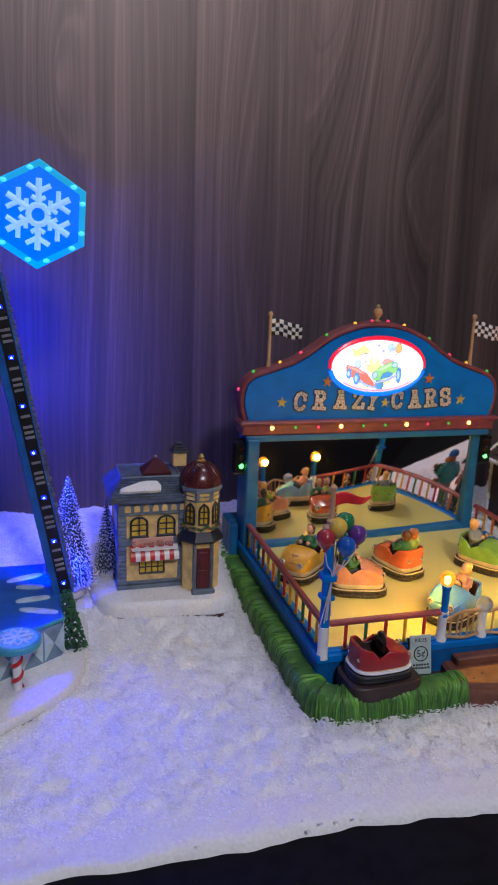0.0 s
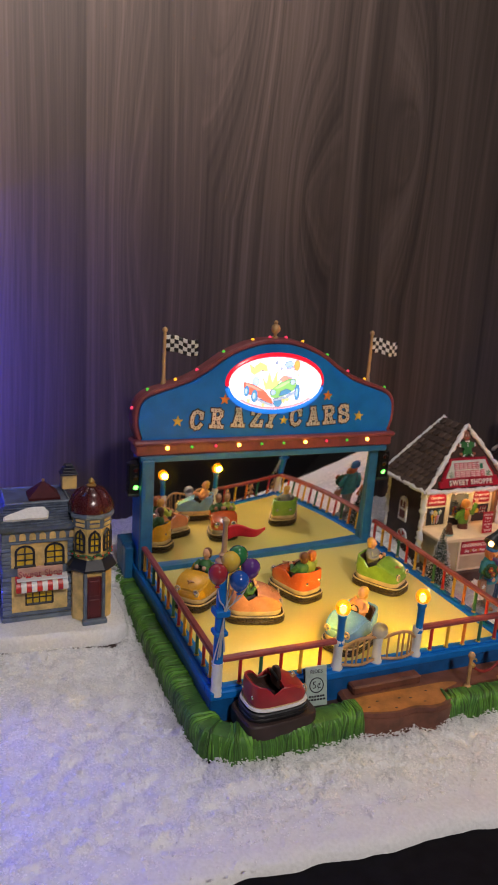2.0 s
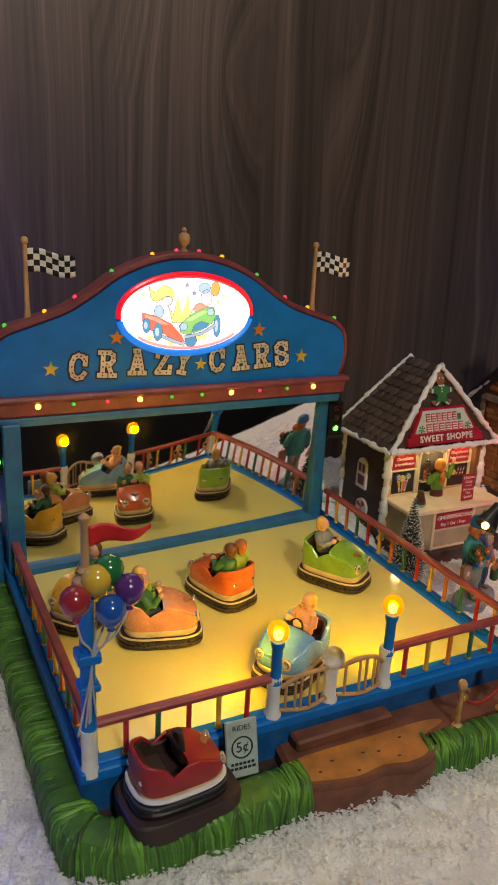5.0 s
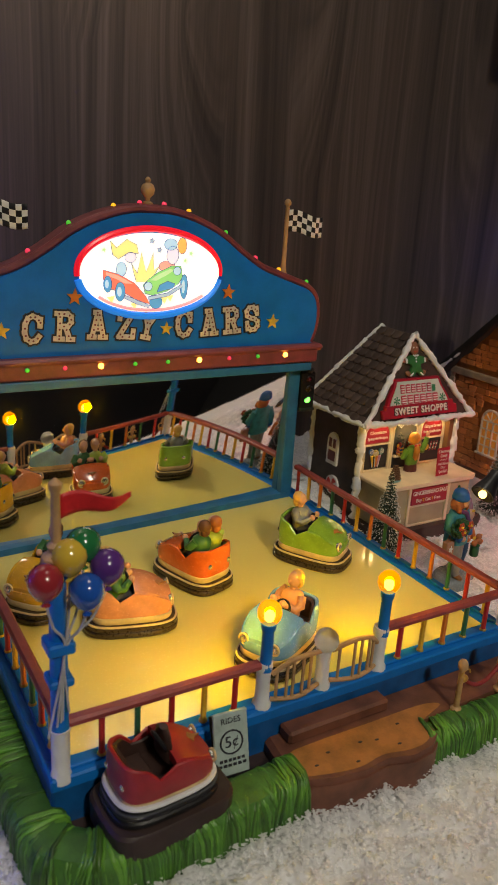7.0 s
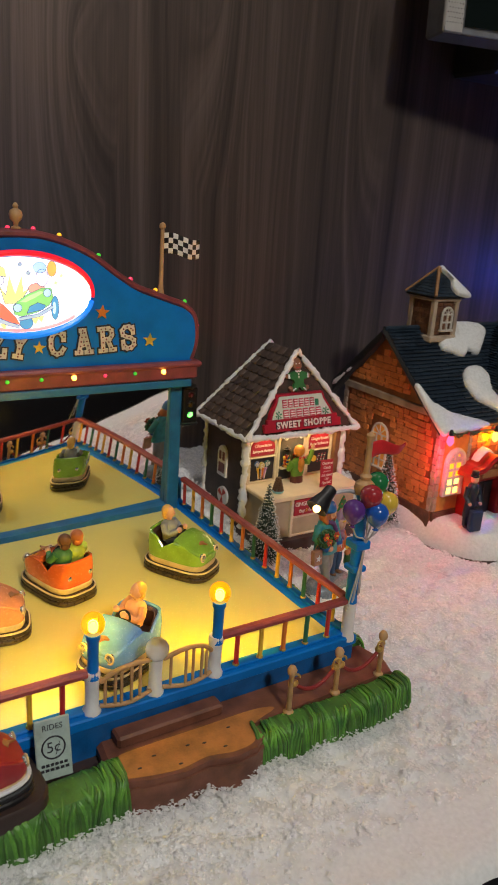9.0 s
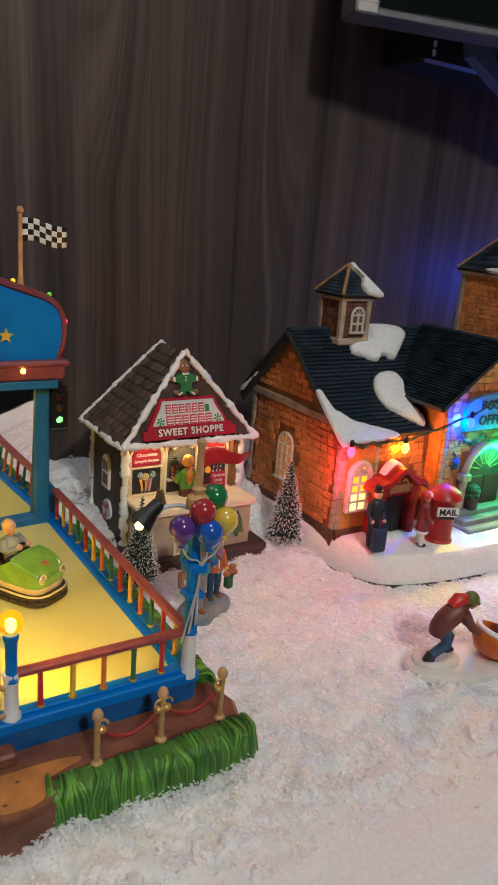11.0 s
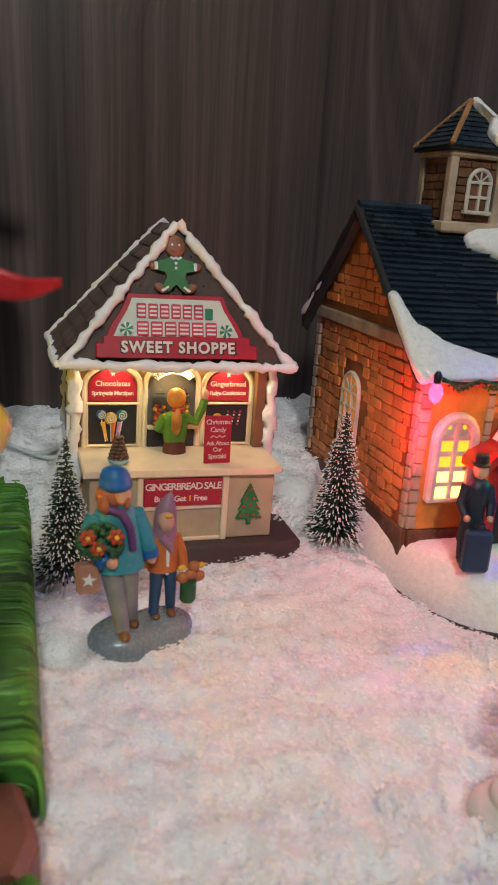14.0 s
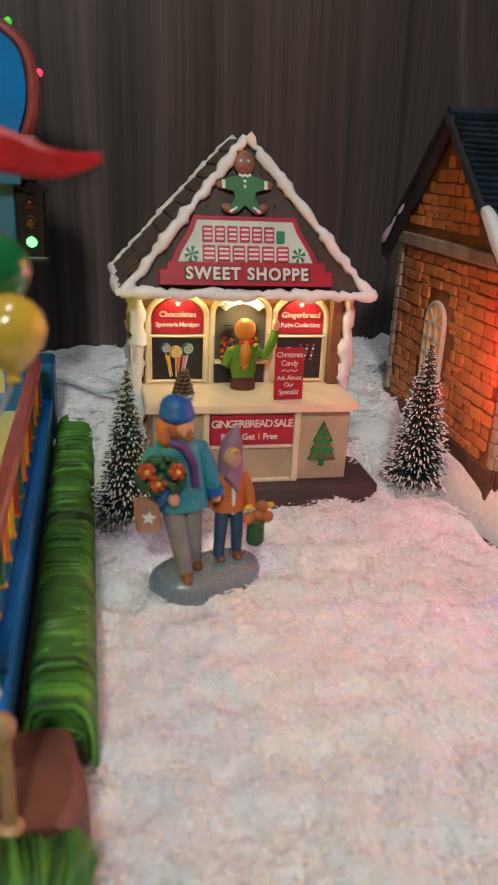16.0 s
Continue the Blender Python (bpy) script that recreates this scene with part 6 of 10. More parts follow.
icing([(0.2815, 0.1755, EZL), (AX, 0.1755 + LEAN * (AZ - EZL), AZ + 0.002)], 0.0026, shop, seed=1)
icing([(AX, 0.1755 + LEAN * (AZ - EZL), AZ + 0.002), (0.3905, 0.1755, EZL)], 0.0026, shop, seed=2)
icing([(0.2805, 0.1750, EZL + 0.0005), (0.3915, 0.1750, EZL + 0.0005)], 0.0026, shop, seed=3)
icing([(0.2800, 0.2540, EZL + 0.002), (AX, 0.2325, AZ + 0.002)], 0.0020, shop, seed=4)
icing([(AX, 0.2325, AZ + 0.002), (0.3910, 0.2540, EZL + 0.002)], 0.0020, shop, seed=6)
icing([(0.2795, 0.1755, EZL + 0.001), (0.2795, 0.2540, EZL + 0.001)], 0.0022, shop, seed=5)
icing([(0.3915, 0.1755, EZL + 0.001), (0.3915, 0.2540, EZL + 0.001)], 0.0022, shop, seed=7)
icing([(0.2885, 0.1865, 0.012), (0.2885, 0.1865, 0.0885)], 0.0034, shop, "icing_column", 8)
icing([(0.3835, 0.1850, 0.012), (0.3835, 0.1850, 0.0885)], 0.0036, shop, "icing_column", 9)
icing([(0.2885, 0.2490, 0.012), (0.2885, 0.2490, 0.0885)], 0.0030, shop, "icing_column", 10)
part("brown_pilaster", Geo().box((0.3755, 0.1835, 0.0475), (0.3805, 0.1885, 0.0895), 0.0004), paint("pilaster_brown", (0.20, 0.10, 0.045), 0.5), shop)
# side window and peppermint on the left wall
sw = part("side_window", Geo().slab([(0.2165 - 0.2165 + x, z) for x, z in ([(0.0068, 0.0465)] + arc(0, 0.0640, 0.0068, 0, 180, 10, 0.0090) + [(-0.0068, 0.0465)])], -0.0016, 0.0006, pose(0.2878, 0.2185, 0, 0, 0, -90)), ICING, shop, "white framed arched side window")
for z0, z1, x0, x1 in ((0.0495, 0.0580, -0.0046, 0.0046), (0.0605, 0.0680, -0.0044, -0.0008), (0.0605, 0.0680, 0.0008, 0.0044)):
    part("pane", Geo().box((x0, -0.0019, z0), (x1, -0.0012, z1), 0.0002, pose(0.2878, 0.2185, 0, 0, 0, -90)), paint("window_plum", (0.13, 0.035, 0.045), 0.3), sw)
pm = part("peppermint", Geo().slab(arc(0, 0.0300, 0.0078, 0, 348, 28), -0.0016, 0.0006, pose(0.2878, 0.2150, 0, 0, 0, -90)), ICING, shop, "round red and white peppermint")
for a in (35, 125, 245):
    part("mint_stripe", Geo().slab([(0, 0.0300)] + arc(0, 0.0300, 0.0066, a, a + 42, 6), -0.0020, -0.0014, pose(0.2878, 0.2150, 0, 0, 0, -90)), RED, pm)
# big sign
SY = 0.1735
sign = part("name_sign", leaning().slab([(0.3015, 0.1035), (0.3655, 0.1035), (0.3630, 0.1090), (0.3575, 0.1170), (0.3555, 0.1225), (0.3115, 0.1225), (0.3090, 0.1165), (0.3035, 0.1085)], SY, SY + 0.0028), SIGNRED, shop, "mint and crimson name sign with candy lettering")
part("sign_face", leaning().slab([(0.3045, 0.1040), (0.3628, 0.1040), (0.3605, 0.1088), (0.3555, 0.1165), (0.3538, 0.1208), (0.3130, 0.1208), (0.3112, 0.1162), (0.3064, 0.1082)], SY - 0.0007, SY + 0.0010), SIGNPALE, sign)
g = leaning()
for z, h, words in ((0.1155, 0.0064, ((0.3145, 0.3462),)), (0.1078, 0.0064, ((0.3145, 0.3525),))):
    for x0, x1 in words:
        n = 6 if h else 1
        w = (x1 - x0) / n
        for k in range(n):
            part("name_bar", leaning().box((x0 + k * w + 0.0004, SY - 0.0014, z - h / 2), (x0 + (k + 1) * w - 0.0005, SY - 0.0006, z + h / 2), 0.0004), CANDYRED, sign)
g = leaning()
for z, x0, x1, n in ((0.1155, 0.3145, 0.3462, 6), (0.1078, 0.3145, 0.3525, 6)):
    w = (x1 - x0) / n
    for k in range(n):
        for q in range(3):
            zz = z - 0.0018 + q * 0.0018
            g.box((x0 + k * w + 0.0010, SY - 0.0016, zz - 0.0004), (x0 + (k + 1) * w - 0.0011, SY - 0.0013, zz + 0.0004), 0.0001)
part("bar_stripe", g, WHITE, sign)
part("ampersand_bar", leaning().box((0.3466, SY - 0.0014, 0.1122), (0.3502, SY - 0.0006, 0.1172), 0.0010), MINT, sign)
for x in (0.3102, 0.3562):
    c = part("swirl_candy", leaning().slab(arc(x, 0.1075, 0.0031, 0, 345, 22), SY - 0.0014, SY - 0.0004), WHITE, sign)
    for a in range(0, 360, 60):
        part("swirl_stripe", leaning().slab([(x, 0.1075)] + arc(x, 0.1075, 0.0030, a, a + 32, 4), SY - 0.0017, SY - 0.0012), MINT, c)
ban = part("banner", leaning().slab([(0.2965, 0.0950), (0.3715, 0.0950), (0.3715, 0.1008), (0.3685, 0.1012), (0.3680, 0.1046), (0.3000, 0.1042), (0.2995, 0.1010), (0.2965, 0.1008)], SY - 0.0010, SY + 0.0020, c=0.0006), SIGNRED, sign)
lettering("banner_word", "SWEET SHOPPE", SH @ pose(0.3342, SY - 0.0012, 0.0995), 0.0050, LETTERSHADE, ban, 0.0002, 1.16, 0.0005)
lettering("banner_letters", "SWEET SHOPPE", SH @ pose(0.3340, SY - 0.0016, 0.0997), 0.0049, SIGNTEXT, ban, 0.0002, 1.16, 0.00022)
# gingerbread figure on the gable
GX, GY = 0.3335, 0.1750
cookie = part("gingerbread_cookie", leaning().ball((GX, GY, 0.1437), (0.0046, 0.0016, 0.0050), 16, 10).ball((GX - 0.0104, GY, 0.1350), (0.0018, 0.0012, 0.0018), 10, 6).ball((GX + 0.0104, GY, 0.1350), (0.0018, 0.0012, 0.0018), 10, 6).ball((GX - 0.0068, GY, 0.1254), (0.0036, 0.0014, 0.0020), 12, 6, pose(0, 0, 0, 0, 22, 0)).ball((GX + 0.0068, GY, 0.1254), (0.0036, 0.0014, 0.0020), 12, 6, pose(0, 0, 0, 0, -22, 0)), COOKIE, shop, "gingerbread cookie in a green suit")
part("suit", leaning().slab([(GX - 0.0092, 0.1370), (GX - 0.0090, 0.1334), (GX - 0.0048, 0.1325), (GX - 0.0042, 0.1300), (GX - 0.0066, 0.1262), (GX - 0.0034, 0.1240), (GX, 0.1272), (GX + 0.0034, 0.1240), (GX + 0.0066, 0.1262), (GX + 0.0042, 0.1300), (GX + 0.0048, 0.1325), (GX + 0.0090, 0.1334), (GX + 0.0092, 0.1370), (GX + 0.0030, 0.1388), (GX - 0.0030, 0.1388)], GY - 0.0014, GY + 0.0008), SUIT, cookie)
for dx, z in ((0, 0.1366), (0, 0.1344)):
    part("button", leaning().ball((GX + dx, GY - 0.0015, z), (0.0007, 0.0004, 0.0007), 8, 5), ICING, cookie)
for dx in (-1, 1):
    part("eye_dot", leaning().ball((GX + 0.0016 * dx, GY - 0.0015, 0.1446), (0.0006, 0.0003, 0.0006), 8, 5), ICING, cookie)
    part("cuff", leaning().box((-0.0008, -0.0010, -0.0018), (0.0008, 0.0010, 0.0018), 0.0003, pose(GX + 0.0090 * dx, GY - 0.0006, 0.1352)), ICING, cookie)
    part("anklet", leaning().box((-0.0020, -0.0010, -0.0006), (0.0020, 0.0010, 0.0006), 0.0003, pose(GX + 0.0050 * dx, GY - 0.0006, 0.1252, 0, 34 * dx, 0)), ICING, cookie)
part("collar", leaning().tube([(GX - 0.0026, GY - 0.0012, 0.1392), (GX - 0.0010, GY - 0.0016, 0.1384), (GX, GY - 0.0014, 0.1390), (GX + 0.0010, GY - 0.0016, 0.1384), (GX + 0.0026, GY - 0.0012, 0.1392)], 0.0006, 6), ICING, cookie)
part("smile", leaning().tube([(GX + 0.0018 * math.cos(t), GY - 0.0014, 0.1424 + 0.0008 * math.sin(t)) for t in (radians(200 + 14 * i) for i in range(11))], 0.0003, 5), RED, cookie)
# serving wall with three arches
part("serving_wall", Geo().box((0.2905, 0.1905, 0.0125), (0.3815, 0.1925, 0.0905), 0.0003), paint("stall_inside_wood", (0.42, 0.25, 0.10), 0.5), shop)


def bay(x0, x1, z0=0.0465, z1=0.0890, wide=0.0022):
    cx, r = (x0 + x1) / 2, (x1 - x0) / 2
    rise = z1 - 0.0100
    pts = [(x0, 0.1890, z0)] + [(x, 0.1890, z) for x, z in arc(cx, rise, r, 180, 0, 12, 0.0095)] + [(x1, 0.1890, z0)]
    return part("arch_frame", Geo().tube(pts, wide * 0.62, 8), COUNTER, shop)


for x0, x1, word1, word2 in ((0.2930, 0.3190, "Chocolates", "Springerle Marzipan"), (0.3500, 0.3745, "Gingerbread", "Fudge Confections")):
    fr = bay(x0, x1)
    cx, r = (x0 + x1) / 2, (x1 - x0) / 2 - 0.0016
    arch = part("arch_sign", Geo().slab([(cx - r, 0.0715), (cx + r, 0.0715)] + arc(cx, 0.0770, r, 0, 180, 12, 0.0098), 0.1886, 0.1905), SIGNRED, fr, "crimson arched sweet sign")
    lettering("sweet_word", word1, pose(cx, 0.1884, 0.0798), 0.0026, SIGNTEXT, arch, 0.0001, 1.0, 0.00006)
    lettering("sweet_word", word2, pose(cx, 0.1884, 0.0752), 0.0021, SIGNTEXT, arch, 0.0001, 0.86, 0.00006)
    part("sign_rose", Geo().slab(star_outline(cx, 0.0845, 0.0014), 0.1883, 0.1887), SIGNTEXT, arch)
    win = part("dark_window", Geo().box((cx - r, 0.1884, 0.0505), (cx + r, 0.1905, 0.0690), 0.0003), SLATEBLACK, fr, "black chalk window with painted sweets")
    part("window_frame", Geo().tube([(cx - r - 0.0006, 0.1882, 0.0495), (cx + r + 0.0006, 0.1882, 0.0495), (cx + r + 0.0006, 0.1882, 0.0702), (cx - r - 0.0006, 0.1882, 0.0702), (cx - r - 0.0006, 0.1882, 0.0495)], 0.0009, 6), COUNTER, win)
    if word1 == "Chocolates":
        for dx, z, r2, mat in ((-0.0052, 0.0648, 0.0024, paint("lolly_blue", (0.03, 0.12, 0.35), 0.3)), (-0.0008, 0.0630, 0.0030, paint("lolly_gold", (0.55, 0.42, 0.04), 0.3)), (0.0046, 0.0645, 0.0027, paint("lolly_teal", (0.02, 0.16, 0.16), 0.3))):
            lol = part("lollipop", Geo().slab(arc(cx + dx, z, r2, 0, 345, 20), 0.1876, 0.1886), mat, win)
            part("lolly_swirl", Geo().tube([(cx + dx + r2 * 0.85 * (k / 26) * math.cos(k * 0.55), 0.1875, z + r2 * 0.85 * (k / 26) * math.sin(k * 0.55)) for k in range(3, 27)], 0.00022, 5), SIGNTEXT, lol)
            part("lolly_stick", Geo().tube([(cx + dx, 0.1881, z - r2), (cx + dx * 0.6, 0.1881, 0.0515)], 0.0003, 5), WHITE, lol)
        for dx, mat in ((-0.0046, YELLOW), (0.0006, ORANGE), (0.0034, paint("candy_lilac", (0.45, 0.25, 0.50), 0.3))):
            part("candy_cone", Geo().tube([(cx + dx, 0.1879, 0.0612), (cx + dx * 0.5, 0.1879, 0.0520)], [0.0012, 0.0003], 8), mat, win)
    else:
        for dx in (-0.0010, 0.0022, 0.0052):
            for k in range(5):
                part("candy_piece", Geo().box((cx + dx + 0.0003 * k, 0.1879, 0.0590 + 0.0016 * k), (cx + dx + 0.0010 + 0.0003 * k, 0.1885, 0.0600 + 0.0016 * k), 0.0002), WHITE if k % 2 else CANDYRED, win)
        part("lollipop", Geo().slab(arc(cx - 0.0048, 0.0625, 0.0026, 0, 345, 20), 0.1876, 0.1886), YELLOW, win)
mid = bay(0.3215, 0.3475, 0.0465, 0.0900)
inside = part("hatch_inside", Geo().slab([(0.3230, 0.0480), (0.3460, 0.0480)] + arc(0.3345, 0.0780, 0.0115, 0, 180, 12, 0.0100), 0.1894, 0.1907), paint("hatch_shadow_grey", (0.10, 0.095, 0.085), 0.6), mid)
part("hatch_apron", Geo().box((0.3230, 0.1880, 0.0470), (0.3460, 0.1896, 0.0580), 0.0003), SLATEBLACK, mid)
part("hatch_shelf", Geo().box((0.3225, 0.1850, 0.0580), (0.3465, 0.1896, 0.0594), 0.0003), COUNTER, mid)
aw = part("arch_board", Geo().rings([[(0.3345 + r * math.cos(t), y, 0.0760 + r * 0.93 * math.sin(t)) for r, y in ((0.0098, 0.1865), (0.0136, 0.1865), (0.0136, 0.1885), (0.0098, 0.1885))] for t in (radians(40 + 10 * i) for i in range(11))]), WHITE, mid, "white lettered arch over the hatch")
for k, ch in enumerate("ORDER"):
    t = radians(140 - 12 * k)
    lettering("arch_letter", ch, pose(0.3345 + 0.0117 * math.cos(t), 0.1862, 0.0760 + 0.0109 * math.sin(t), 0, 90 - math.degrees(t), 0), 0.0022, LETTERSHADE, aw, 0.0001)
JARGLASS = clear_glass("sweet_jar_glass", (0.98, 0.97, 0.92), 0.05)
for jx, cols in ((0.3282, (YELLOW, ORANGE, HAT_BLUE, RED)), (0.3395, (RED, WHITE, YELLOW, RED))):
    jar = part("sweet_jar", Geo().lathe([(0.0030, 0), (0.0036, 0.0008), (0.0036, 0.0105), (0.0026, 0.0125), (0.0026, 0.0135), (0.0032, 0.0137)], (jx, 0.1872, 0.0595), 16), JARGLASS, mid, "glass jar of coloured sweets")
    part("jar_lid", Geo().lathe([(0.0031, 0), (0.0033, 0.0006), (0.0028, 0.0022), (0.0008, 0.0030), (0.0010, 0.0042), (0.0003, 0.0048)], (jx, 0.1872, 0.0733), 16), JARGLASS, jar)
    rn = random.Random(int(jx * 1e4))
    for k in range(16):
        a, r = rn.uniform(0, 6.28), rn.uniform(0, 0.0022)
        part("sweet", Geo().ball((jx + r * math.cos(a), 0.1872 + r * math.sin(a), 0.0606 + 0.0006 * k), 0.0010, 7, 5), cols[k % 4], jar)
# counter
part("counter_body", Geo().box((0.2925, 0.1560, 0.0125), (0.3785, 0.1890, 0.0455), 0.0006), BEIGE, shop)
top = part("counter_top", Geo().plan([(0.2895, 0.1895), (0.2895, 0.1530), (0.3765, 0.1515), (0.3815, 0.1545), (0.3815, 0.1895)], 0.0455, 0.0485, 0.0008), COUNTER, shop)
for x0, x1 in ((0.3135, 0.3162), (0.3530, 0.3560)):
    part("counter_post", Geo().box((x0, 0.1542, 0.0125), (x1, 0.1562, 0.0458), 0.0004), COUNTER, shop)
part("counter_rail", Geo().box((0.3162, 0.1545, 0.0285), (0.3530, 0.1562, 0.0303), 0.0003).box((0.3162, 0.1545, 0.0440), (0.3530, 0.1562, 0.0456), 0.0003).box((0.3162, 0.1548, 0.0125), (0.3530, 0.1562, 0.0142), 0.0003), COUNTER, shop)
sale = part("sale_sign", Geo().box((0.3165, 0.1540, 0.0305), (0.3528, 0.1556, 0.0438), 0.0003), SIGNRED, shop, "crimson gingerbread sale sign")
lettering("sale_word", "GINGERBREAD SALE", pose(0.3346, 0.1538, 0.0400), 0.0034, SIGNTEXT, sale, 0.0001, 0.80, 0.00006)
for word, dx, mat in (("Buy", -0.0108, SIGNTEXT), ("2", -0.0062, YELLOW), ("Get", -0.0016, SIGNTEXT), ("1", 0.0030, YELLOW), ("Free", 0.0080, SIGNTEXT)):
    lettering("sale_word", word, pose(0.3346 + dx, 0.1538, 0.0342), 0.0028, mat, sale, 0.0001, 0.92, 0.00005)
tr = part("tree_panel", Geo().slab([(0.3668, 0.0195), (0.3678, 0.0195), (0.3678, 0.0225), (0.3732, 0.0225), (0.3708, 0.0265), (0.3722, 0.0268), (0.3698, 0.0305), (0.3712, 0.0310), (0.3668, 0.0400), (0.3624, 0.0310), (0.3638, 0.0305), (0.3614, 0.0268), (0.3628, 0.0265), (0.3604, 0.0225), (0.3658, 0.0225), (0.3658, 0.0195)], 0.1545, 0.1562), SUIT, shop, "painted green tree with red baubles")
for dx, z in ((0, 0.0372), (-0.0018, 0.0330), (0.0018, 0.0325), (-0.0030, 0.0288), (0.0, 0.0292), (0.0032, 0.0285), (-0.0042, 0.0240), (-0.0010, 0.0246), (0.0022, 0.0240), (0.0046, 0.0236)):
    part("bauble", Geo().ball((0.3668 + dx, 0.1544, z), (0.0007, 0.0004, 0.0007), 8, 5), RED, tr)
card = part("special_card", Geo().box((-0.0064, 0, 0), (0.0064, 0.0010, 0.0225), 0.0003, pose(0.3512, 0.1605, 0.0485, -4, 0, 2)), SIGNRED, shop, "crimson card for christmas candy specials")
mc = pose(0.3512, 0.1605, 0.0485, -4, 0, 2)
for word, z, h in (("Christmas", 0.0196, 0.0024), ("Candy", 0.0160, 0.0024), ("Ask About", 0.0096, 0.0021), ("Our", 0.0066, 0.0021), ("Specials!", 0.0034, 0.0023)):
    lettering("card_word", word, mc @ pose(0, -0.0002, z), h, SIGNTEXT, card, 0.0001, 0.86)
part("card_flourish", Geo().tube([(mc @ Vector((x, -0.0002, 0.0128 + 0.0004 * math.sin(x * 2200)))).to_tuple() for x in (-0.0036 + 0.0004 * i for i in range(19))], 0.00018, 5), SIGNTEXT, card)
# pine cone in a blue dish on the counter
cone = thing("pine_cone", (0.3060, 0.1640, 0.0485), "small brown pine cone in a pale blue dish on the counter", "pine cone")
part("dish", Geo().lathe([(0.0030, 0), (0.0044, 0.0010), (0.0050, 0.0024), (0.0046, 0.0026), (0.0034, 0.0014)], (0.3060, 0.1640, 0.0485), 16), paint("dish_pale_blue", (0.25, 0.50, 0.55), 0.3), cone)
g = Geo()
for k in range(7):
    for i in range(9 - k):
        a = 2 * math.pi * (i + 0.5 * (k % 2)) / (9 - k)
        r = 0.0036 - 0.0004 * k
        g.ball((0.3060 + r * math.cos(a), 0.1640 + r * math.sin(a), 0.0512 + 0.0016 * k), (0.0014, 0.0014, 0.0009), 6, 4)
part("cone_body", g, paint("cone_brown", (0.12, 0.06, 0.03), 0.5), cone)


def seller():
    g = Geo()
    g.turn = pose(0.3345, 0.1790, 0.0470)
    ginger = paint("seller_ginger_hair", (0.62, 0.24, 0.03), 0.45, vary=0.3, grain=1500)
    mats = [SKIN, paint("seller_green_top", (0.10, 0.24, 0.025), 0.45), ginger, RED, ginger, paint("seller_plaid_apron", (0.10, 0.022, 0.020), 0.5, vary=0.4, grain=1400)]
    g.paint = 5
    g.lathe([(0.0058, 0), (0.0056, 0.004), (0.0050, 0.0075)], (0, 0, 0), 14, squash=0.8)
    g.paint = 1
    g.lathe([(0.0050, 0.0060), (0.0058, 0.0100), (0.0062, 0.0165), (0.0050, 0.0205), (0.0020, 0.0222)], (0, 0, 0), 14, squash=0.75)
    g.tube([(0.0052, 0, 0.0190), (0.0098, 0, 0.0165), (0.0130, 0, 0.0235), (0.0138, 0, 0.0275)], [0.0026, 0.0024, 0.0021, 0.0018], 8)
    g.tube([(-0.0052, 0, 0.0190), (-0.0078, 0.001, 0.0130), (-0.0052, 0.0045, 0.0110)], [0.0026, 0.0023, 0.0018], 8)
    g.paint = 0
    g.ball((0.0140, 0, 0.0300), (0.0018, 0.0014, 0.0026), 8, 6)
    g.ball((0.0, 0.001, 0.0275), (0.0038, 0.0036, 0.0044), 12, 8)
    g.paint = 2
    g.ball((0, -0.0008, 0.0284), (0.0047, 0.0043, 0.0050), 14, 9)
    g.paint = 4
    g.tube([(0, -0.0040, 0.0240), (-0.0004, -0.0054, 0.0200), (-0.0006, -0.0052, 0.0140), (-0.0002, -0.0050, 0.0115)], [0.0014, 0.0026, 0.0023, 0.0006], 10)
    g.paint = 3
    g.ball((0.0016, -0.0048, 0.0236), (0.0017, 0.0008, 0.0010), 8, 5)
    g.ball((-0.0016, -0.0048, 0.0236), (0.0017, 0.0008, 0.0010), 8, 5)
    g.turn = None
    single("seller_figurine", g, mats, (0.3345, 0.1790, 0.0486), "painted seller in green top, ponytail, behind the counter", "figurine")


seller()
lamp("stall_light_inside", "POINT", pose(0.3345, 0.1820, 0.0885), 0.022, (1.0, 0.72, 0.34), 0.004)
for x in (0.3060, 0.3625):
    lamp("stall_bay_light", "POINT", pose(x, 0.1830, 0.0890), 0.012, (1.0, 0.72, 0.34), 0.004)

# ---- the brick post office with towers ----
church = thing("post_office", (0.50, 0.17, 0.0), "orange brick post office with slate roof, snow patches and towers", "model house")
BRICKWALL = paint("mortar_brown", (0.30, 0.108, 0.038), 0.6, vary=0.25)
STONE = paint("orange_brown_stone", (0.66, 0.245, 0.078), 0.5, vary=0.22, big=160, islands=0.14)
QUOIN = paint("grey_tan_quoin", (0.42, 0.33, 0.25), 0.55, vary=0.2, islands=0.15)
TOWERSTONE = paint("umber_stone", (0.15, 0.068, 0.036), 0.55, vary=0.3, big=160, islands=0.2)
SLATE = paint("blue_black_slate", (0.022, 0.036, 0.056), 0.30, vary=0.40, islands=0.16)
ROOFDARK = paint("roof_underside", (0.012, 0.012, 0.014), 0.6)
TRIMTAN = paint("tan_roof_trim", (0.34, 0.17, 0.07), 0.5)
FRAMEWHITE = paint("window_frame_white", (0.62, 0.58, 0.52), 0.45)
PANE_LIT = glow("window_lit_orange", (1.0, 0.34, 0.02), 1.6)
PANE_HOT = glow("window_lit_yellow", (1.0, 0.60, 0.13), 3.0)
PANE_DIM = glow("window_dim_amber", (0.55, 0.22, 0.05), 0.30)
PORTRED = paint("portico_red", (0.36, 0.015, 0.015), 0.35)
ROUGHCAST = paint("pebbly_brown", (0.13, 0.055, 0.03), 0.55, vary=0.3, grain=500, bump=0.9)

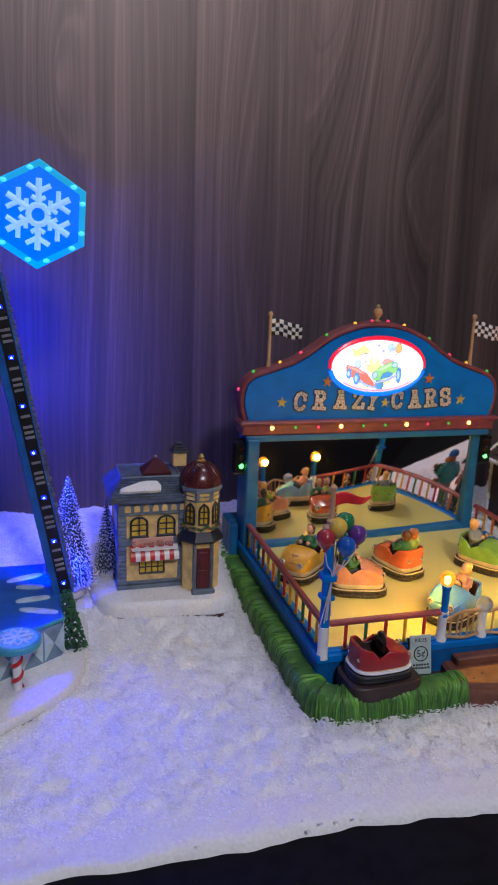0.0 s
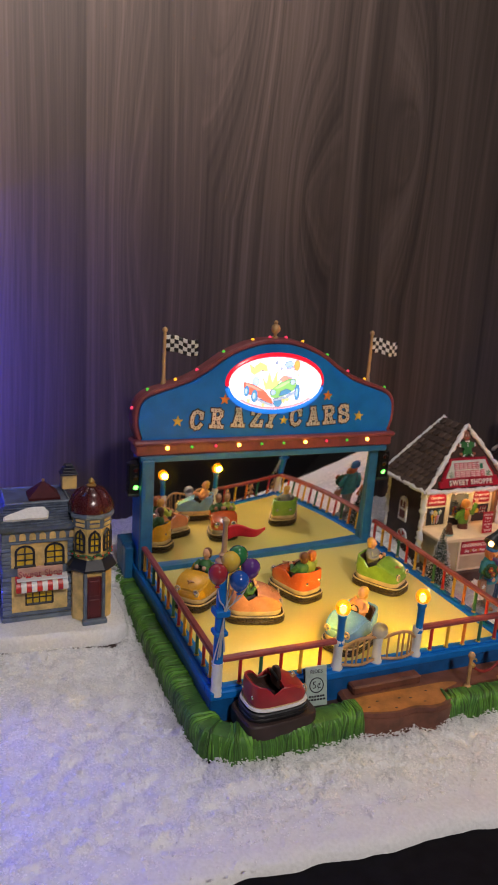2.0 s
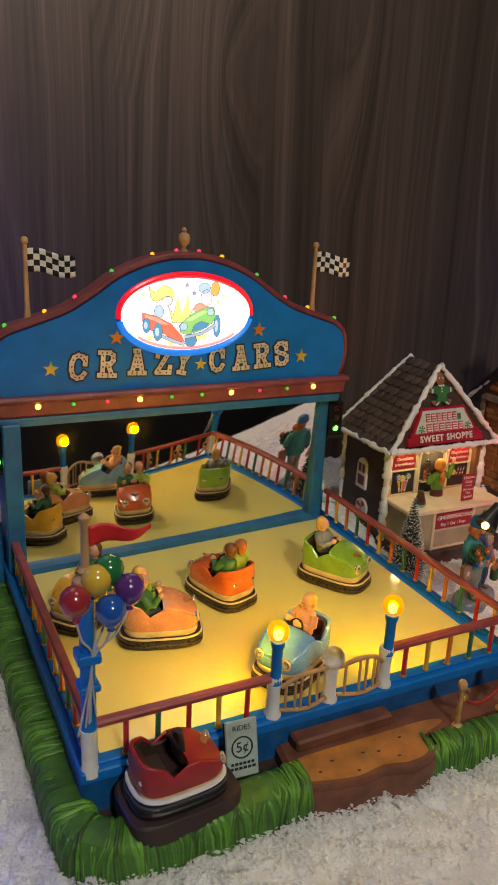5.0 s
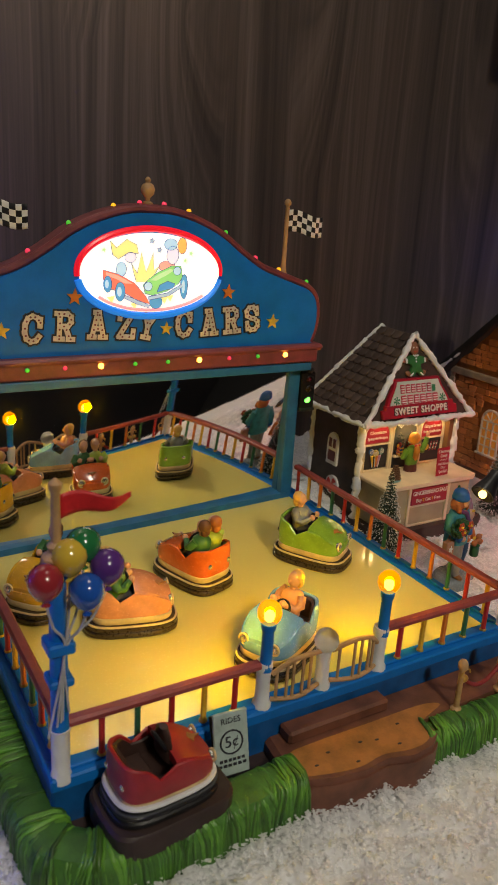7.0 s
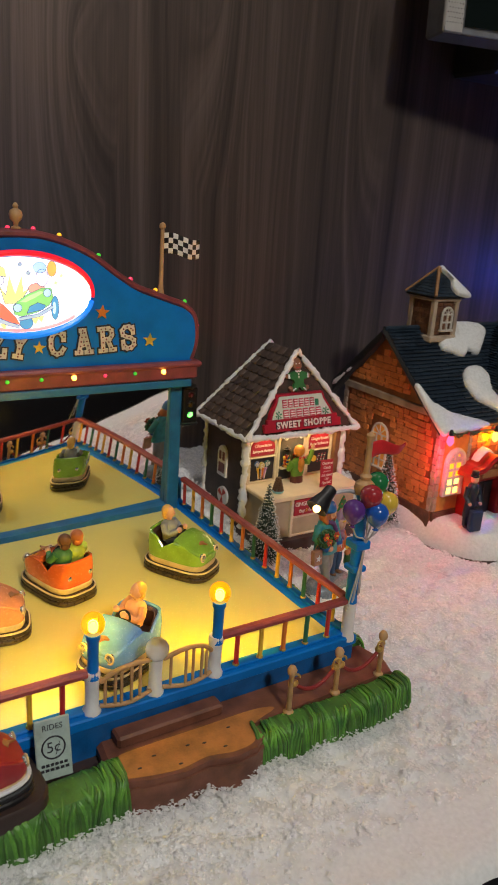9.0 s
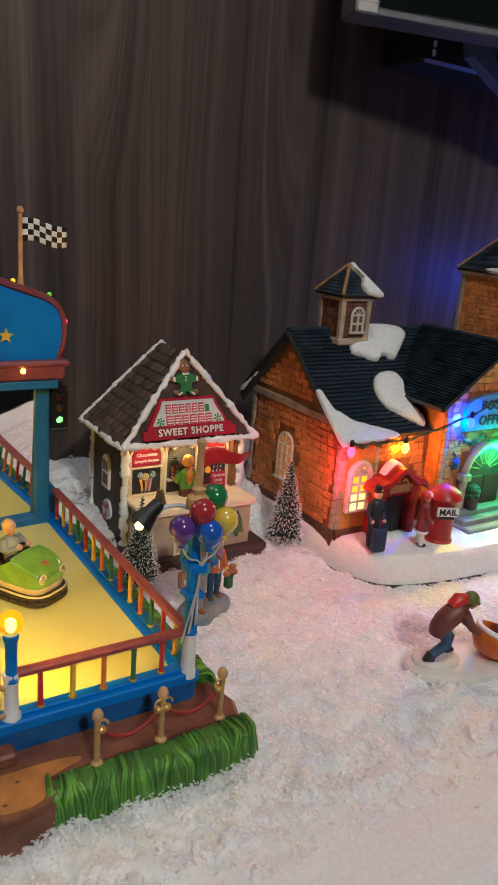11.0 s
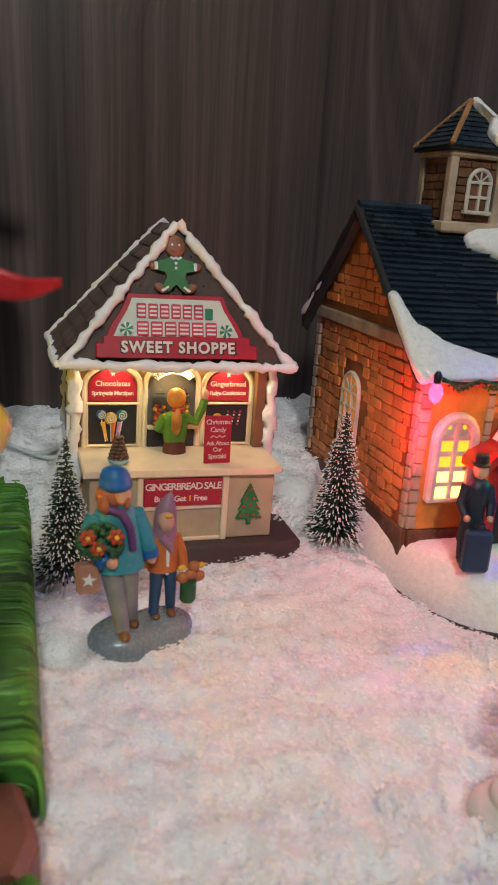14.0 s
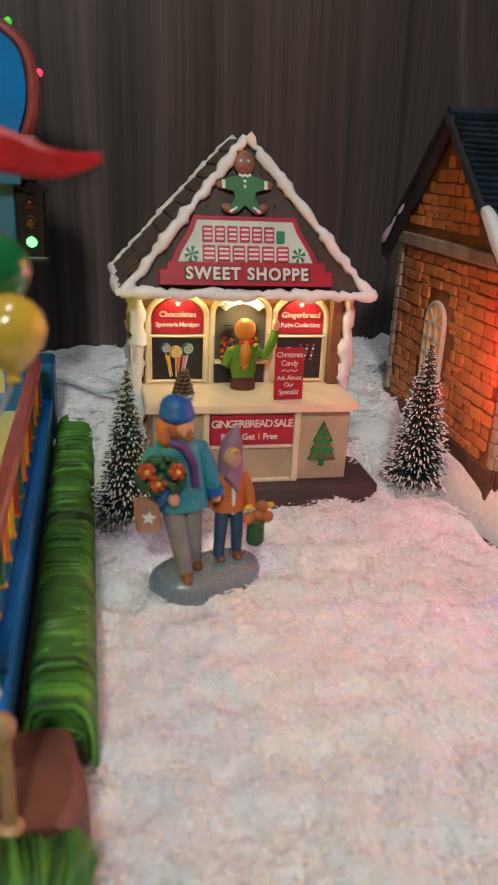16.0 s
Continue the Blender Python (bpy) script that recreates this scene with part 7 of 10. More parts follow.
plate = [(0.424, 0.246), (0.418, 0.180), (0.423, 0.135), (0.431, 0.096), (0.447, 0.073), (0.480, 0.062), (0.517, 0.057), (0.560, 0.054), (0.610, 0.054), (0.640, 0.064), (0.650, 0.10), (0.648, 0.246)]
plate = [(p[0], p[1]) for p in smooth_curve([(x, y, 0) for x, y in plate], 5)]
g = Geo()


def shrink(pts, k):
    cx, cy = 0.535, 0.16
    return [(x + (cx - x) * k, y + (cy - y) * k) for x, y in pts]


g.rings([[(x, y, z + (0.0008 * noise.noise(Vector((x * 90, y * 90, 0))) if z > 0.005 else 0)) for x, y in shrink(plate, k)] for k, z in ((0.02, -0.004), (0.0, 0.003), (0.0, 0.011), (0.012, 0.0190), (0.035, 0.0236), (0.08, 0.0252), (0.3, 0.0254))][::-1])
part("snow_base", g, SNOW_GLITTER, church, "glittering white snow base")
part("base_rim", Geo().plan(shrink(plate, 0.004), -0.003, 0.0035, 0.0004), DKBROWN, church)

# nave
NX0, NX1, NY0, NY1, RY, RZ = 0.4285, 0.560, 0.1170, 0.2400, 0.1930, 0.1675
EYF, EZF, EYB, EZB = 0.1145, 0.1010, 0.2480, 0.1130
left = part("left_wall", Geo().slab([(NY0, 0.0165), (NY1, 0.0165), (NY1, 0.1150), (RY, RZ - 0.0045), (NY0, 0.0985)], -0.0030, 0.0, Matrix(((0, -1, 0, NX0), (1, 0, 0, 0), (0, 0, 1, 0), (0, 0, 0, 1))) @ pose(0, 0, 0)), BRICKWALL, church)
front = part("front_wall", Geo().box((NX0 + 0.003, NY0, 0.0165), (NX1, NY0 + 0.003, 0.0990), 0.0004), BRICKWALL, church)
part("rear_wall", Geo().box((NX0 + 0.003, NY1 - 0.003, 0.0165), (0.615, NY1, 0.1130), 0.0004), BRICKWALL, church)
UNIT = {}


def unit_stone(mat):
    if mat.name not in UNIT:
        g = Geo().box((-0.5, -0.5, -0.5), (0.5, 0.5, 0.5), 0.09)
        me = bpy.data.meshes.new("stone")
        me.from_pydata(g.v, [], g.f)
        me.materials.append(mat)
        UNIT[mat.name] = me
    return UNIT[mat.name]


def lay_stone(parent, m, x, z, w, h, d, mat, name="stone"):
    ob = new(name, unit_stone(mat))
    ob.parent = parent
    off = Matrix.Translation(-Vector(WORLD[church.name]))
    ob.matrix_basis = off @ m @ Matrix.Translation((x, 0, z)) @ Matrix.Diagonal((w, d, h, 1))
    return ob


def stone_wall(parent, m, x0, x1, z0, z1, inside, seed, mat, row=(0.0046, 0.0064), length=(0.0046, 0.0105), depth=0.0017):
    """Coursed rubble: stones of uneven length, some two courses high."""
    rnd = random.Random(seed)
    z = z0
    while z < z1 - 0.002:
        h = rnd.uniform(*row)
        x = x0
        while x < x1 - 0.0015:
            w = min(rnd.uniform(*length), x1 - x)
            cx, cz = x + w / 2, z + h / 2
            if w > 0.002 and inside(cx - w * 0.4, cz + h * 0.4) and inside(cx + w * 0.4, cz + h * 0.4) and inside(cx, cz - h * 0.4):
                if rnd.random() < 0.25:
                    lay_stone(parent, m, cx, cz + h * 0.24, w - 0.0004, h * 0.47, depth * rnd.uniform(0.7, 1.5), mat)
                    lay_stone(parent, m, cx + w * 0.1, cz - h * 0.25, w * 0.80 - 0.0003, h * 0.46, depth * rnd.uniform(0.7, 1.5), mat)
                else:
                    lay_stone(parent, m, cx, cz + rnd.uniform(-0.0003, 0.0003), w - rnd.uniform(0.0004, 0.0010), h - rnd.uniform(0.0004, 0.0010), depth * rnd.uniform(0.7, 1.9), mat)
            x += w
        z += h


ML = pose(NX0, NY1, 0, 0, 0, -90)   # x runs from the rear corner to the front corner


def left_inside(x, z):
    y = NY1 - x
    if 0.1745 < y < 0.1980 and 0.0455 < z < 0.0890:
        return False
    if 0.1085 < z < 0.1150 or x < 0.0055 or (x > NY1 - NY0 - 0.0055 and z < 0.108):
        return False
    roof = (0.1130 + (RZ - 0.1130) * (NY1 + 0.012 - y) / (NY1 + 0.012 - RY)) if y > RY else (EZF + (RZ - EZF) * (y - EYF) / (RY - EYF))
    return z < roof - 0.009


stone_wall(left, ML, 0.0, NY1 - NY0, 0.030, 0.164, left_inside, 21, STONE)
part("plinth_course", Geo().box((0, -0.0020, 0.0165), (NY1 - NY0, 0.0, 0.0300), 0.0005, ML), ROUGHCAST, left)
part("string_course", Geo().box((0, -0.0026, 0.1085), (NY1 - 0.1335, 0.0, 0.1145), 0.0008, ML), QUOIN, left)
for k in range(13):
    lay_stone(left, ML, 0.0026, 0.0335 + 0.0062 * k, 0.0052 if k % 2 else 0.0040, 0.0057, 0.0034, QUOIN, "quoin")
    lay_stone(left, ML, NY1 - NY0 - 0.0022, 0.0330 + 0.0058 * k, 0.0046 if k % 2 else 0.0038, 0.0053, 0.0034, QUOIN, "quoin")


def arched_window(parent, m, cx, z0, w, h, cols, rows, panes, frame_mat, glowing=None, depth=0.0022, name="arched_window", fan=True, bar=0.0005, rim=0.0011):
    """A white arched frame with glazing bars and panes, on a wall in the plane of m."""
    r = w / 2
    zr = z0 + h - r
    outline = [(cx + r, z0), *arc(cx, zr, r, 0, 180, 12), (cx - r, z0)]
    win = part(name, Geo().tube([(m @ Vector((x, -depth * 0.6, z))).to_tuple() for x, z in outline], rim, 8), frame_mat, parent, "white arched window")
    part("window_back", Geo().slab(outline, -0.0012, 0.0002, m), panes[0], win)
    part("window_sill", Geo().box((cx - r - 0.0018, -0.0034, z0 - 0.0012), (cx + r + 0.0018, 0, z0 + 0.0006), 0.0004, m), frame_mat, win)
    zb = [z0 + (zr - z0) * k / rows for k in range(rows + 1)]
    xb = [cx - r + w * k / cols for k in range(cols + 1)]
    for k in range(1, rows + 1):
        part("glazing_bar", Geo().box((cx - r, -0.0024, zb[k] - bar), (cx + r, -0.0010, zb[k] + bar), 0.0002, m), frame_mat, win)
    for k in range(1, cols):
        part("glazing_bar", Geo().box((xb[k] - bar, -0.0027, z0), (xb[k] + bar, -0.0009, zr + (r * 0.9 if not fan else 0)), 0.0002, m), frame_mat, win)
    if fan:
        for a in (45, 90, 135):
            part("fan_bar", Geo().tube([(m @ Vector((cx, -0.0017, zr))).to_tuple(), (m @ Vector((cx + r * 0.95 * math.cos(radians(a)), -0.0017, zr + r * 0.95 * math.sin(radians(a))))).to_tuple()], 0.0005, 5), frame_mat, win)
    if len(panes) > 1:
        for k in range(cols):
            for q in range(rows):
                part("pane", Geo().box((xb[k] + 0.0006, -0.0018, zb[q] + 0.0006), (xb[k + 1] - 0.0006, -0.0011, zb[q + 1] - 0.0006), 0.0002, m), panes[1 + (k + q) % (len(panes) - 1)] if glowing is None else panes[glowing[q]], win)
    return win


arched_window(left, ML, NY1 - 0.1862, 0.0475, 0.0196, 0.0390, 3, 4, [PANE_DIM], FRAMEWHITE)
MF = pose(0, NY0, 0)
PLASTER = paint("orange_plaster", (0.60, 0.24, 0.045), 0.5, vary=0.2)
part("front_bay", Geo().box((0.4315, NY0 - 0.0016, 0.0300), (0.4600, NY0 + 0.0010, 0.0985), 0.0004), PLASTER, front)
for k in range(12):
    lay_stone(front, MF, 0.4302, 0.0335 + 0.0062 * k, 0.0036 if k % 2 else 0.0046, 0.0057, 0.0040, QUOIN, "quoin")
    lay_stone(front, MF, 0.4618, 0.0335 + 0.0062 * k, 0.0036 if k % 2 else 0.0042, 0.0057, 0.0040, QUOIN, "quoin")
fw = arched_window(front, pose(0, NY0 - 0.0016, 0), 0.4455, 0.0450, 0.0185, 0.0375, 2, 4, [FRAMEWHITE, PANE_LIT, PANE_HOT], FRAMEWHITE, [2, 2, 1, 1], fan=False, bar=0.0011, rim=0.0026)
for a in (60, 90, 120):
    part("fan_light", Geo().ball((0.4455 + 0.0075 * math.cos(radians(a)), NY0 - 0.0032, 0.0718 + 0.0075 * math.sin(radians(a))), (0.0010, 0.0005, 0.0012), 8, 5), PANE_LIT, fw)
part("pebble_plinth", Geo().box((0.4290, NY0 - 0.0024, 0.0165), (0.4640, NY0 + 0.0010, 0.0300), 0.0005), ROUGHCAST, front)
g = Geo()
rnd = random.Random(31)
for _ in range(150):
    g.ball((rnd.uniform(0.430, 0.463), NY0 - 0.0024, rnd.uniform(0.0185, 0.0290)), (rnd.uniform(0.0006, 0.0011), 0.0006, rnd.uniform(0.0006, 0.0010)), 6, 4)
part("gravel_texture", g, ROUGHCAST, front)


def front_inside(x, z):
    return 0.464 < x < 0.513 and z < 0.104 and not (0.463 < x < 0.500 and z < 0.080)


stone_wall(front, MF, 0.464, 0.514, 0.0300, 0.104, front_inside, 22, STONE)


# roofs of slate
def unit_slate():
    if "slate" not in UNIT:
        me = bpy.data.meshes.new("slate")
        me.from_pydata([(0, 0, 1), (1, 0, 1), (1, 1, 0), (0, 1, 0), (0, 0, -0.5), (1, 0, -0.5)], [], [(0, 1, 2, 3), (4, 5, 1, 0), (4, 0, 3), (5, 2, 1)])
        me.materials.append(SLATE)
        UNIT["slate"] = me
    return UNIT["slate"]


def slate_roof(name, m, length, run, rows, seed, parent, singles=0, width=0.0105):
    """Courses of thin slates on a slope: x along the eave, y up the slope, z out of it."""
    rnd = random.Random(seed)
    roof = part(name, Geo().box((0, 0, -0.0030), (length, run, -0.0004), 0.0003, m), ROOFDARK, parent, "blue-black slate roof")
    g, done = Geo(), 0
    step = run / rows
    off = Matrix.Translation(-Vector(WORLD[church.name]))
    for r in range(rows):
        x = -rnd.uniform(0, width)
        while x < length:
            w = width * rnd.uniform(0.7, 1.25)
            x0, x1 = max(x, 0.0), min(x + w, length)
            x += w
            if x1 - x0 < 0.001:
                continue
            lift = rnd.uniform(0.0018, 0.0027)
            y0 = r * step - 0.0003 + rnd.uniform(-0.0003, 0.0003)
            y1 = min((r + 1.25) * step, run)
            if done < singles:
                done += 1
                ob = new("slate", unit_slate())
                ob.parent = roof
                ob.matrix_basis = off @ m @ Matrix.Translation((x0 + 0.0001, y0, 0)) @ Matrix.Diagonal((x1 - x0 - 0.0002, y1 - y0, lift, 1))
                continue
            q = [(x0 + 0.0001, y0, lift), (x1 - 0.0001, y0, lift), (x1 - 0.0001, y1, 0.0), (x0 + 0.0001, y1, 0.0), (x0 + 0.0001, y0, -0.0006), (x1 - 0.0001, y0, -0.0006)]
            g.add([m @ Vector(p) for p in q], [(0, 1, 2, 3), (4, 5, 1, 0)])
    if g.v:
        tagged(part("slate_covering", g, SLATE, roof, smooth=0), kind="stuff")
    return roof


run_f, run_b = math.hypot(RY - EYF, RZ - EZF), math.hypot(EYB - RY, RZ - EZB)
af, ab = math.degrees(math.atan2(RZ - EZF, RY - EYF)), math.degrees(math.atan2(RZ - EZB, EYB - RY))
mf = pose(0.4245, EYF, EZF) @ pose(0, 0, 0, af, 0, 0)
mb = pose(0.4245 + 0.165, EYB, EZB) @ pose(0, 0, 0, 0, 0, 180) @ pose(0, 0, 0, ab, 0, 0)
slate_roof("nave_roof_front", mf, 0.150, run_f, 27, 41, church, 300)
slate_roof("nave_roof_rear", mb, 0.165, run_b, 16, 42, church)
part("ridge_cap", Geo().tube([(0.4235, RY, RZ + 0.0012), (0.49, RY, RZ + 0.0014), (0.566, RY, RZ + 0.0012)], 0.0022, 8), SLATE, church)
for (y0, z0), (y1, z1), wide in (((EYF, EZF), (RY, RZ), 0.0030), ((EYB + 0.004, EZB - 0.002), (RY, RZ), 0.0105)):
    board = []
    for k in range(15):
        u = k / 14
        y, z = y0 + (y1 - y0) * u, z0 + (z1 - z0) * u
        h = wide * (1.0 - 0.35 * u) * (1.0 + 0.22 * noise.noise(Vector((k * 0.7, wide * 900, 0))))
        o = 0.0005 * noise.noise(Vector((k * 0.9, 3.0, wide * 900)))
        board.append([(0.4262, y, z + 0.0012), (0.4226 + o, y, z + 0.0010), (0.4216 + o, y, z - 0.4 * h), (0.4224 + o, y, z - h), (0.4262, y, z - h * 1.3)])
    part("verge_board", Geo().rings(board), ROOFDARK, church, smooth=50)
part("eave_snow", Geo().tube([(0.4225, EYB - 0.020 + 0.0030 * k, EZB + 0.0150 - 0.0026 * k) for k in range(9)], [0.0006, 0.0013, 0.0009, 0.0016, 0.0011, 0.0018, 0.0021, 0.0024, 0.0010], 8), SNOW_GLITTER, church, "thin fringe of snow on the verge")

# cross gable of the entrance
CX0, CX1, CXR, CZE, CZR, CY0 = 0.5130, 0.6170, 0.5650, 0.1335, 0.1710, 0.0980
GO, GZ = 0.0125, 0.1245   # overhang and height of the gable's eaves
slope = math.degrees(math.atan2(CZR - GZ, CXR - CX0 + GO))
crun = math.hypot(CZR - GZ, CXR - CX0 + GO)
ml = pose(CX0 - GO, 0.188, GZ) @ pose(0, 0, 0, 0, 0, -90) @ pose(0, 0, 0, slope, 0, 0)
slate_roof("gable_roof_left", ml, 0.094, crun, 28, 43, church)
mr = pose(CX1 + GO, CY0 - 0.004, GZ) @ pose(0, 0, 0, 0, 0, 90) @ pose(0, 0, 0, slope, 0, 0)
slate_roof("gable_roof_right", mr, 0.094, crun, 28, 44, church)
part("ridge_cap", Geo().tube([(CXR, CY0 - 0.004, CZR + 0.0012), (CXR, 0.19, CZR + 0.0012)], 0.0020, 8), SLATE, church)
gab = part("entrance_wall", Geo().slab([(CX0 + 0.002, 0.0165), (CX1 - 0.002, 0.0165), (CX1 - 0.002, CZE), (CXR, CZR - 0.003), (CX0 + 0.002, CZE)], CY0 + 0.003, CY0 + 0.006), BRICKWALL, church)
part("side_wall", Geo().box((CX0 + 0.002, CY0 + 0.006, 0.0165), (CX0 + 0.005, 0.150, CZE - 0.001), 0.0004), STONE, gab)
part("side_wall", Geo().box((CX1 - 0.005, CY0 + 0.006, 0.0165), (CX1 - 0.002, NY1, CZE - 0.001), 0.0004), BRICKWALL, gab)
MG = pose(0, CY0 + 0.003, 0)


def gable_inside(x, z):
    if z > CZE + (CZR - CZE) * (1 - abs(x - CXR) / (CXR - CX0)) - 0.006:
        return False
    return not ((x - CXR) ** 2 + max(z - 0.066, 0) ** 2 < 0.031 ** 2) and not (0.531 < x < 0.599 and 0.100 < z < 0.134)


stone_wall(gab, MG, CX0 + 0.006, CX1 - 0.006, 0.020, 0.160, gable_inside, 23, STONE)
for k in range(16):
    lay_stone(gab, MG, CX0 + 0.0036, 0.0200 + 0.0062 * k, 0.0046 if k % 2 else 0.0036, 0.0057, 0.0036, QUOIN, "quoin")
# doorway with fanlight
door = part("arched_doorway", Geo().tube([(CXR + 0.0245, CY0, 0.040), (CXR + 0.0245, CY0, 0.066)] + [(x, CY0, z) for x, z in arc(CXR, 0.066, 0.0245, 0, 180, 16)] + [(CXR - 0.0245, CY0, 0.066), (CXR - 0.0245, CY0, 0.040)], 0.0034, 10), QUOIN, gab, "stone arched doorway with fanlight")
part("capital", Geo().box((CXR - 0.0295, CY0 - 0.0045, 0.0625), (CXR - 0.0195, CY0 + 0.003, 0.0685), 0.0008), QUOIN, door)
part("capital", Geo().box((CXR + 0.0195, CY0 - 0.0045, 0.0625), (CXR + 0.0295, CY0 + 0.003, 0.0685), 0.0008), QUOIN, door)
part("door_recess", Geo().slab([(CXR - 0.022, 0.038), (CXR + 0.022, 0.038)] + arc(CXR, 0.066, 0.022, 0, 180, 16), CY0 + 0.0012, CY0 + 0.0032), DKBROWN, door)
for a in range(20, 161, 20):
    part("fan_bar", Geo().tube([(CXR + 0.006 * math.cos(radians(a)), CY0 + 0.0010, 0.068 + 0.006 * math.sin(radians(a))), (CXR + 0.021 * math.cos(radians(a)), CY0 + 0.0010, 0.066 + 0.021 * math.sin(radians(a)))], 0.0006, 5), TRIMTAN, door)
part("door_leaf", Geo().box((CXR - 0.0195, CY0 + 0.0004, 0.038), (CXR - 0.0010, CY0 + 0.0020, 0.064), 0.0004).box((CXR + 0.0010, CY0 + 0.0004, 0.038), (CXR + 0.0195, CY0 + 0.0020, 0.064), 0.0004), DKBROWN, door)
# wreath garland and sign
signb = part("office_sign", Geo().slab([(CXR - 0.033, 0.104), (CXR + 0.033, 0.104), (CXR + 0.033, 0.126)] + arc(CXR, 0.124, 0.033, 4, 176, 12, 0.0085) + [(CXR - 0.033, 0.126)], CY0 - 0.0005, CY0 + 0.0030), paint("office_sign_blue", (0.10, 0.25, 0.55), 0.4), gab, "pale blue office sign over the door")
lettering("office_word", "POST", pose(CXR - 0.004, CY0 - 0.0008, 0.1235), 0.0080, LETTERSHADE, signb, 0.0002, 1.1, 0.0003)
lettering("office_word", "OFFICE", pose(CXR, CY0 - 0.0008, 0.1115), 0.0080, LETTERSHADE, signb, 0.0002, 1.05, 0.0003)
g = Geo()
rnd = random.Random(9)
for k in range(150):
    u = rnd.random()
    x = CXR - 0.036 + 0.072 * u
    z = 0.1000 - 0.0065 * abs(math.sin(u * math.pi * 3))
    g.ball((x + rnd.uniform(-0.001, 0.001), CY0 - 0.001 + rnd.uniform(-0.0015, 0.0012), z + rnd.uniform(-0.0014, 0.0014)), (0.0012, 0.0008, 0.0006), 6, 4, pose(0, 0, 0, rnd.uniform(0, 180), rnd.uniform(0, 180), 0))
part("garland", g, LEAFGREEN, gab, "green garland swags")
lan = part("wall_lantern", Geo().lathe([(0.0010, 0), (0.0022, 0.0010), (0.0026, 0.0060), (0.0034, 0.0066), (0.0016, 0.0090), (0.0004, 0.0106)], (0.5255, CY0 - 0.0030, 0.0745), 8), NAVY, gab, "small wall lantern")
part("lantern_bracket", Geo().tube([(0.5255, CY0 - 0.0030, 0.0848), (0.5255, CY0 - 0.0005, 0.0862), (0.5255, CY0 + 0.0030, 0.0850)], 0.0006, 6), BLACK, lan)
# entrance steps
for k in range(4):
    # step grey leans green, for the green light that falls there
    part("entrance_step", Geo().box((CXR - 0.0300 - 0.001 * (3 - k), 0.0700 + 0.0070 * k, 0.0170), (CXR + 0.0300 + 0.001 * (3 - k), CY0 + 0.0030, 0.0235 + 0.0052 * k), 0.0012), paint("worn_step_green_grey", (0.22, 0.27, 0.24), 0.5) if k == 0 else bpy.data.materials["worn_step_green_grey"], church)
part("planter", Geo().lathe([(0.0040, 0), (0.0052, 0.0012), (0.0055, 0.0080), (0.0060, 0.0090)], (CXR - 0.0165, CY0 - 0.0050, 0.0390), 14), DKBROWN, church)
g = Geo()
for k in range(60):
    a, b = rnd.uniform(0, 6.28), rnd.uniform(-0.4, 1.4)
    g.ball((CXR - 0.0165 + 0.0062 * math.cos(a) * math.cos(b), CY0 - 0.0050 + 0.0050 * math.sin(a) * math.cos(b), 0.0515 + 0.0075 * math.sin(b)), (0.0018, 0.0012, 0.0010), 6, 4, pose(0, 0, 0, rnd.uniform(0, 180), rnd.uniform(0, 180), 0))
part("planter_shrub", g, LEAFGREEN, church, "small green shrub in a planter")
# red side portico
port = part("portico", Geo().box((0.4560, 0.1000, 0.0165), (0.4625, 0.1175, 0.0690), 0.0008).box((0.4880, 0.1000, 0.0165), (0.4950, 0.1175, 0.0690), 0.0008).box((0.4625, 0.1030, 0.0560), (0.4880, 0.1175, 0.0690), 0.0006), PORTRED, church, "glossy red side porch with curved hood")
for x0, x1 in ((0.4570, 0.4615), (0.4892, 0.4938)):
    for z0, z1 in ((0.0205, 0.0400), (0.0425, 0.0620)):
        part("porch_panel", Geo().box((x0, 0.0990, z0), (x1, 0.1002, z1), 0.0006), PORTRED, port)
hood = [(0.4500, 0.0655), (0.4550, 0.0705), (0.4620, 0.0715), (0.4690, 0.0775), (0.4750, 0.0805), (0.4810, 0.0775), (0.4880, 0.0715), (0.4950, 0.0705), (0.5000, 0.0655)]
hood = [(p[0], p[1]) for p in smooth_curve([(x, z, 0) for x, z in hood], 4)]
part("porch_hood", Geo().slab(hood + [(x, z - 0.0036) for x, z in hood[::-1]], 0.0955, 0.1172), PORTRED, port)
part("hood_moulding", Geo().tube([(x, 0.0958, z - 0.0034) for x, z in hood], 0.0011, 6), PORTRED, port)
part("porch_tympanum", Geo().slab(hood[3:-3] + [(0.4930, 0.0590), (0.4570, 0.0590)], 0.1005, 0.1030), paint("tympanum_red", (0.22, 0.04, 0.02), 0.4), port)
part("tympanum_board", Geo().box((0.4650, 0.0996, 0.0600), (0.4850, 0.1008, 0.0665), 0.0012), TRIMTAN, port)
for s_ in (-1, 1):
    part("tympanum_scroll", Geo().tube([(0.4750 + s_ * (0.0022 + 0.0095 * k / 10), 0.0998, 0.0690 + 0.0022 * math.sin(k * 0.62) - 0.0003 * k) for k in range(11)], 0.0008, 6), TRIMTAN, port)
# black leaf and panels fill the opening, standing for its shaded inside
part("porch_door", Geo().box((0.4625, 0.1070, 0.0165), (0.4880, 0.1090, 0.0560), 0.0003), BLACK, port)
for x0, x1 in ((0.4660, 0.4745), (0.4765, 0.4850)):
    part("porch_door_panel", Geo().box((x0, 0.1058, 0.0190), (x1, 0.1072, 0.0530), 0.0005), BLACK, port)
part("porch_snow", Geo().slab([(x, z + 0.0001) for x, z in hood[9:-9]] + [(0.4840, 0.0768), (0.4800, 0.0805), (0.4752, 0.0832), (0.4700, 0.0806), (0.4660, 0.0768)], 0.1060, 0.1135, c=0.001), SNOW_GLITTER, port)


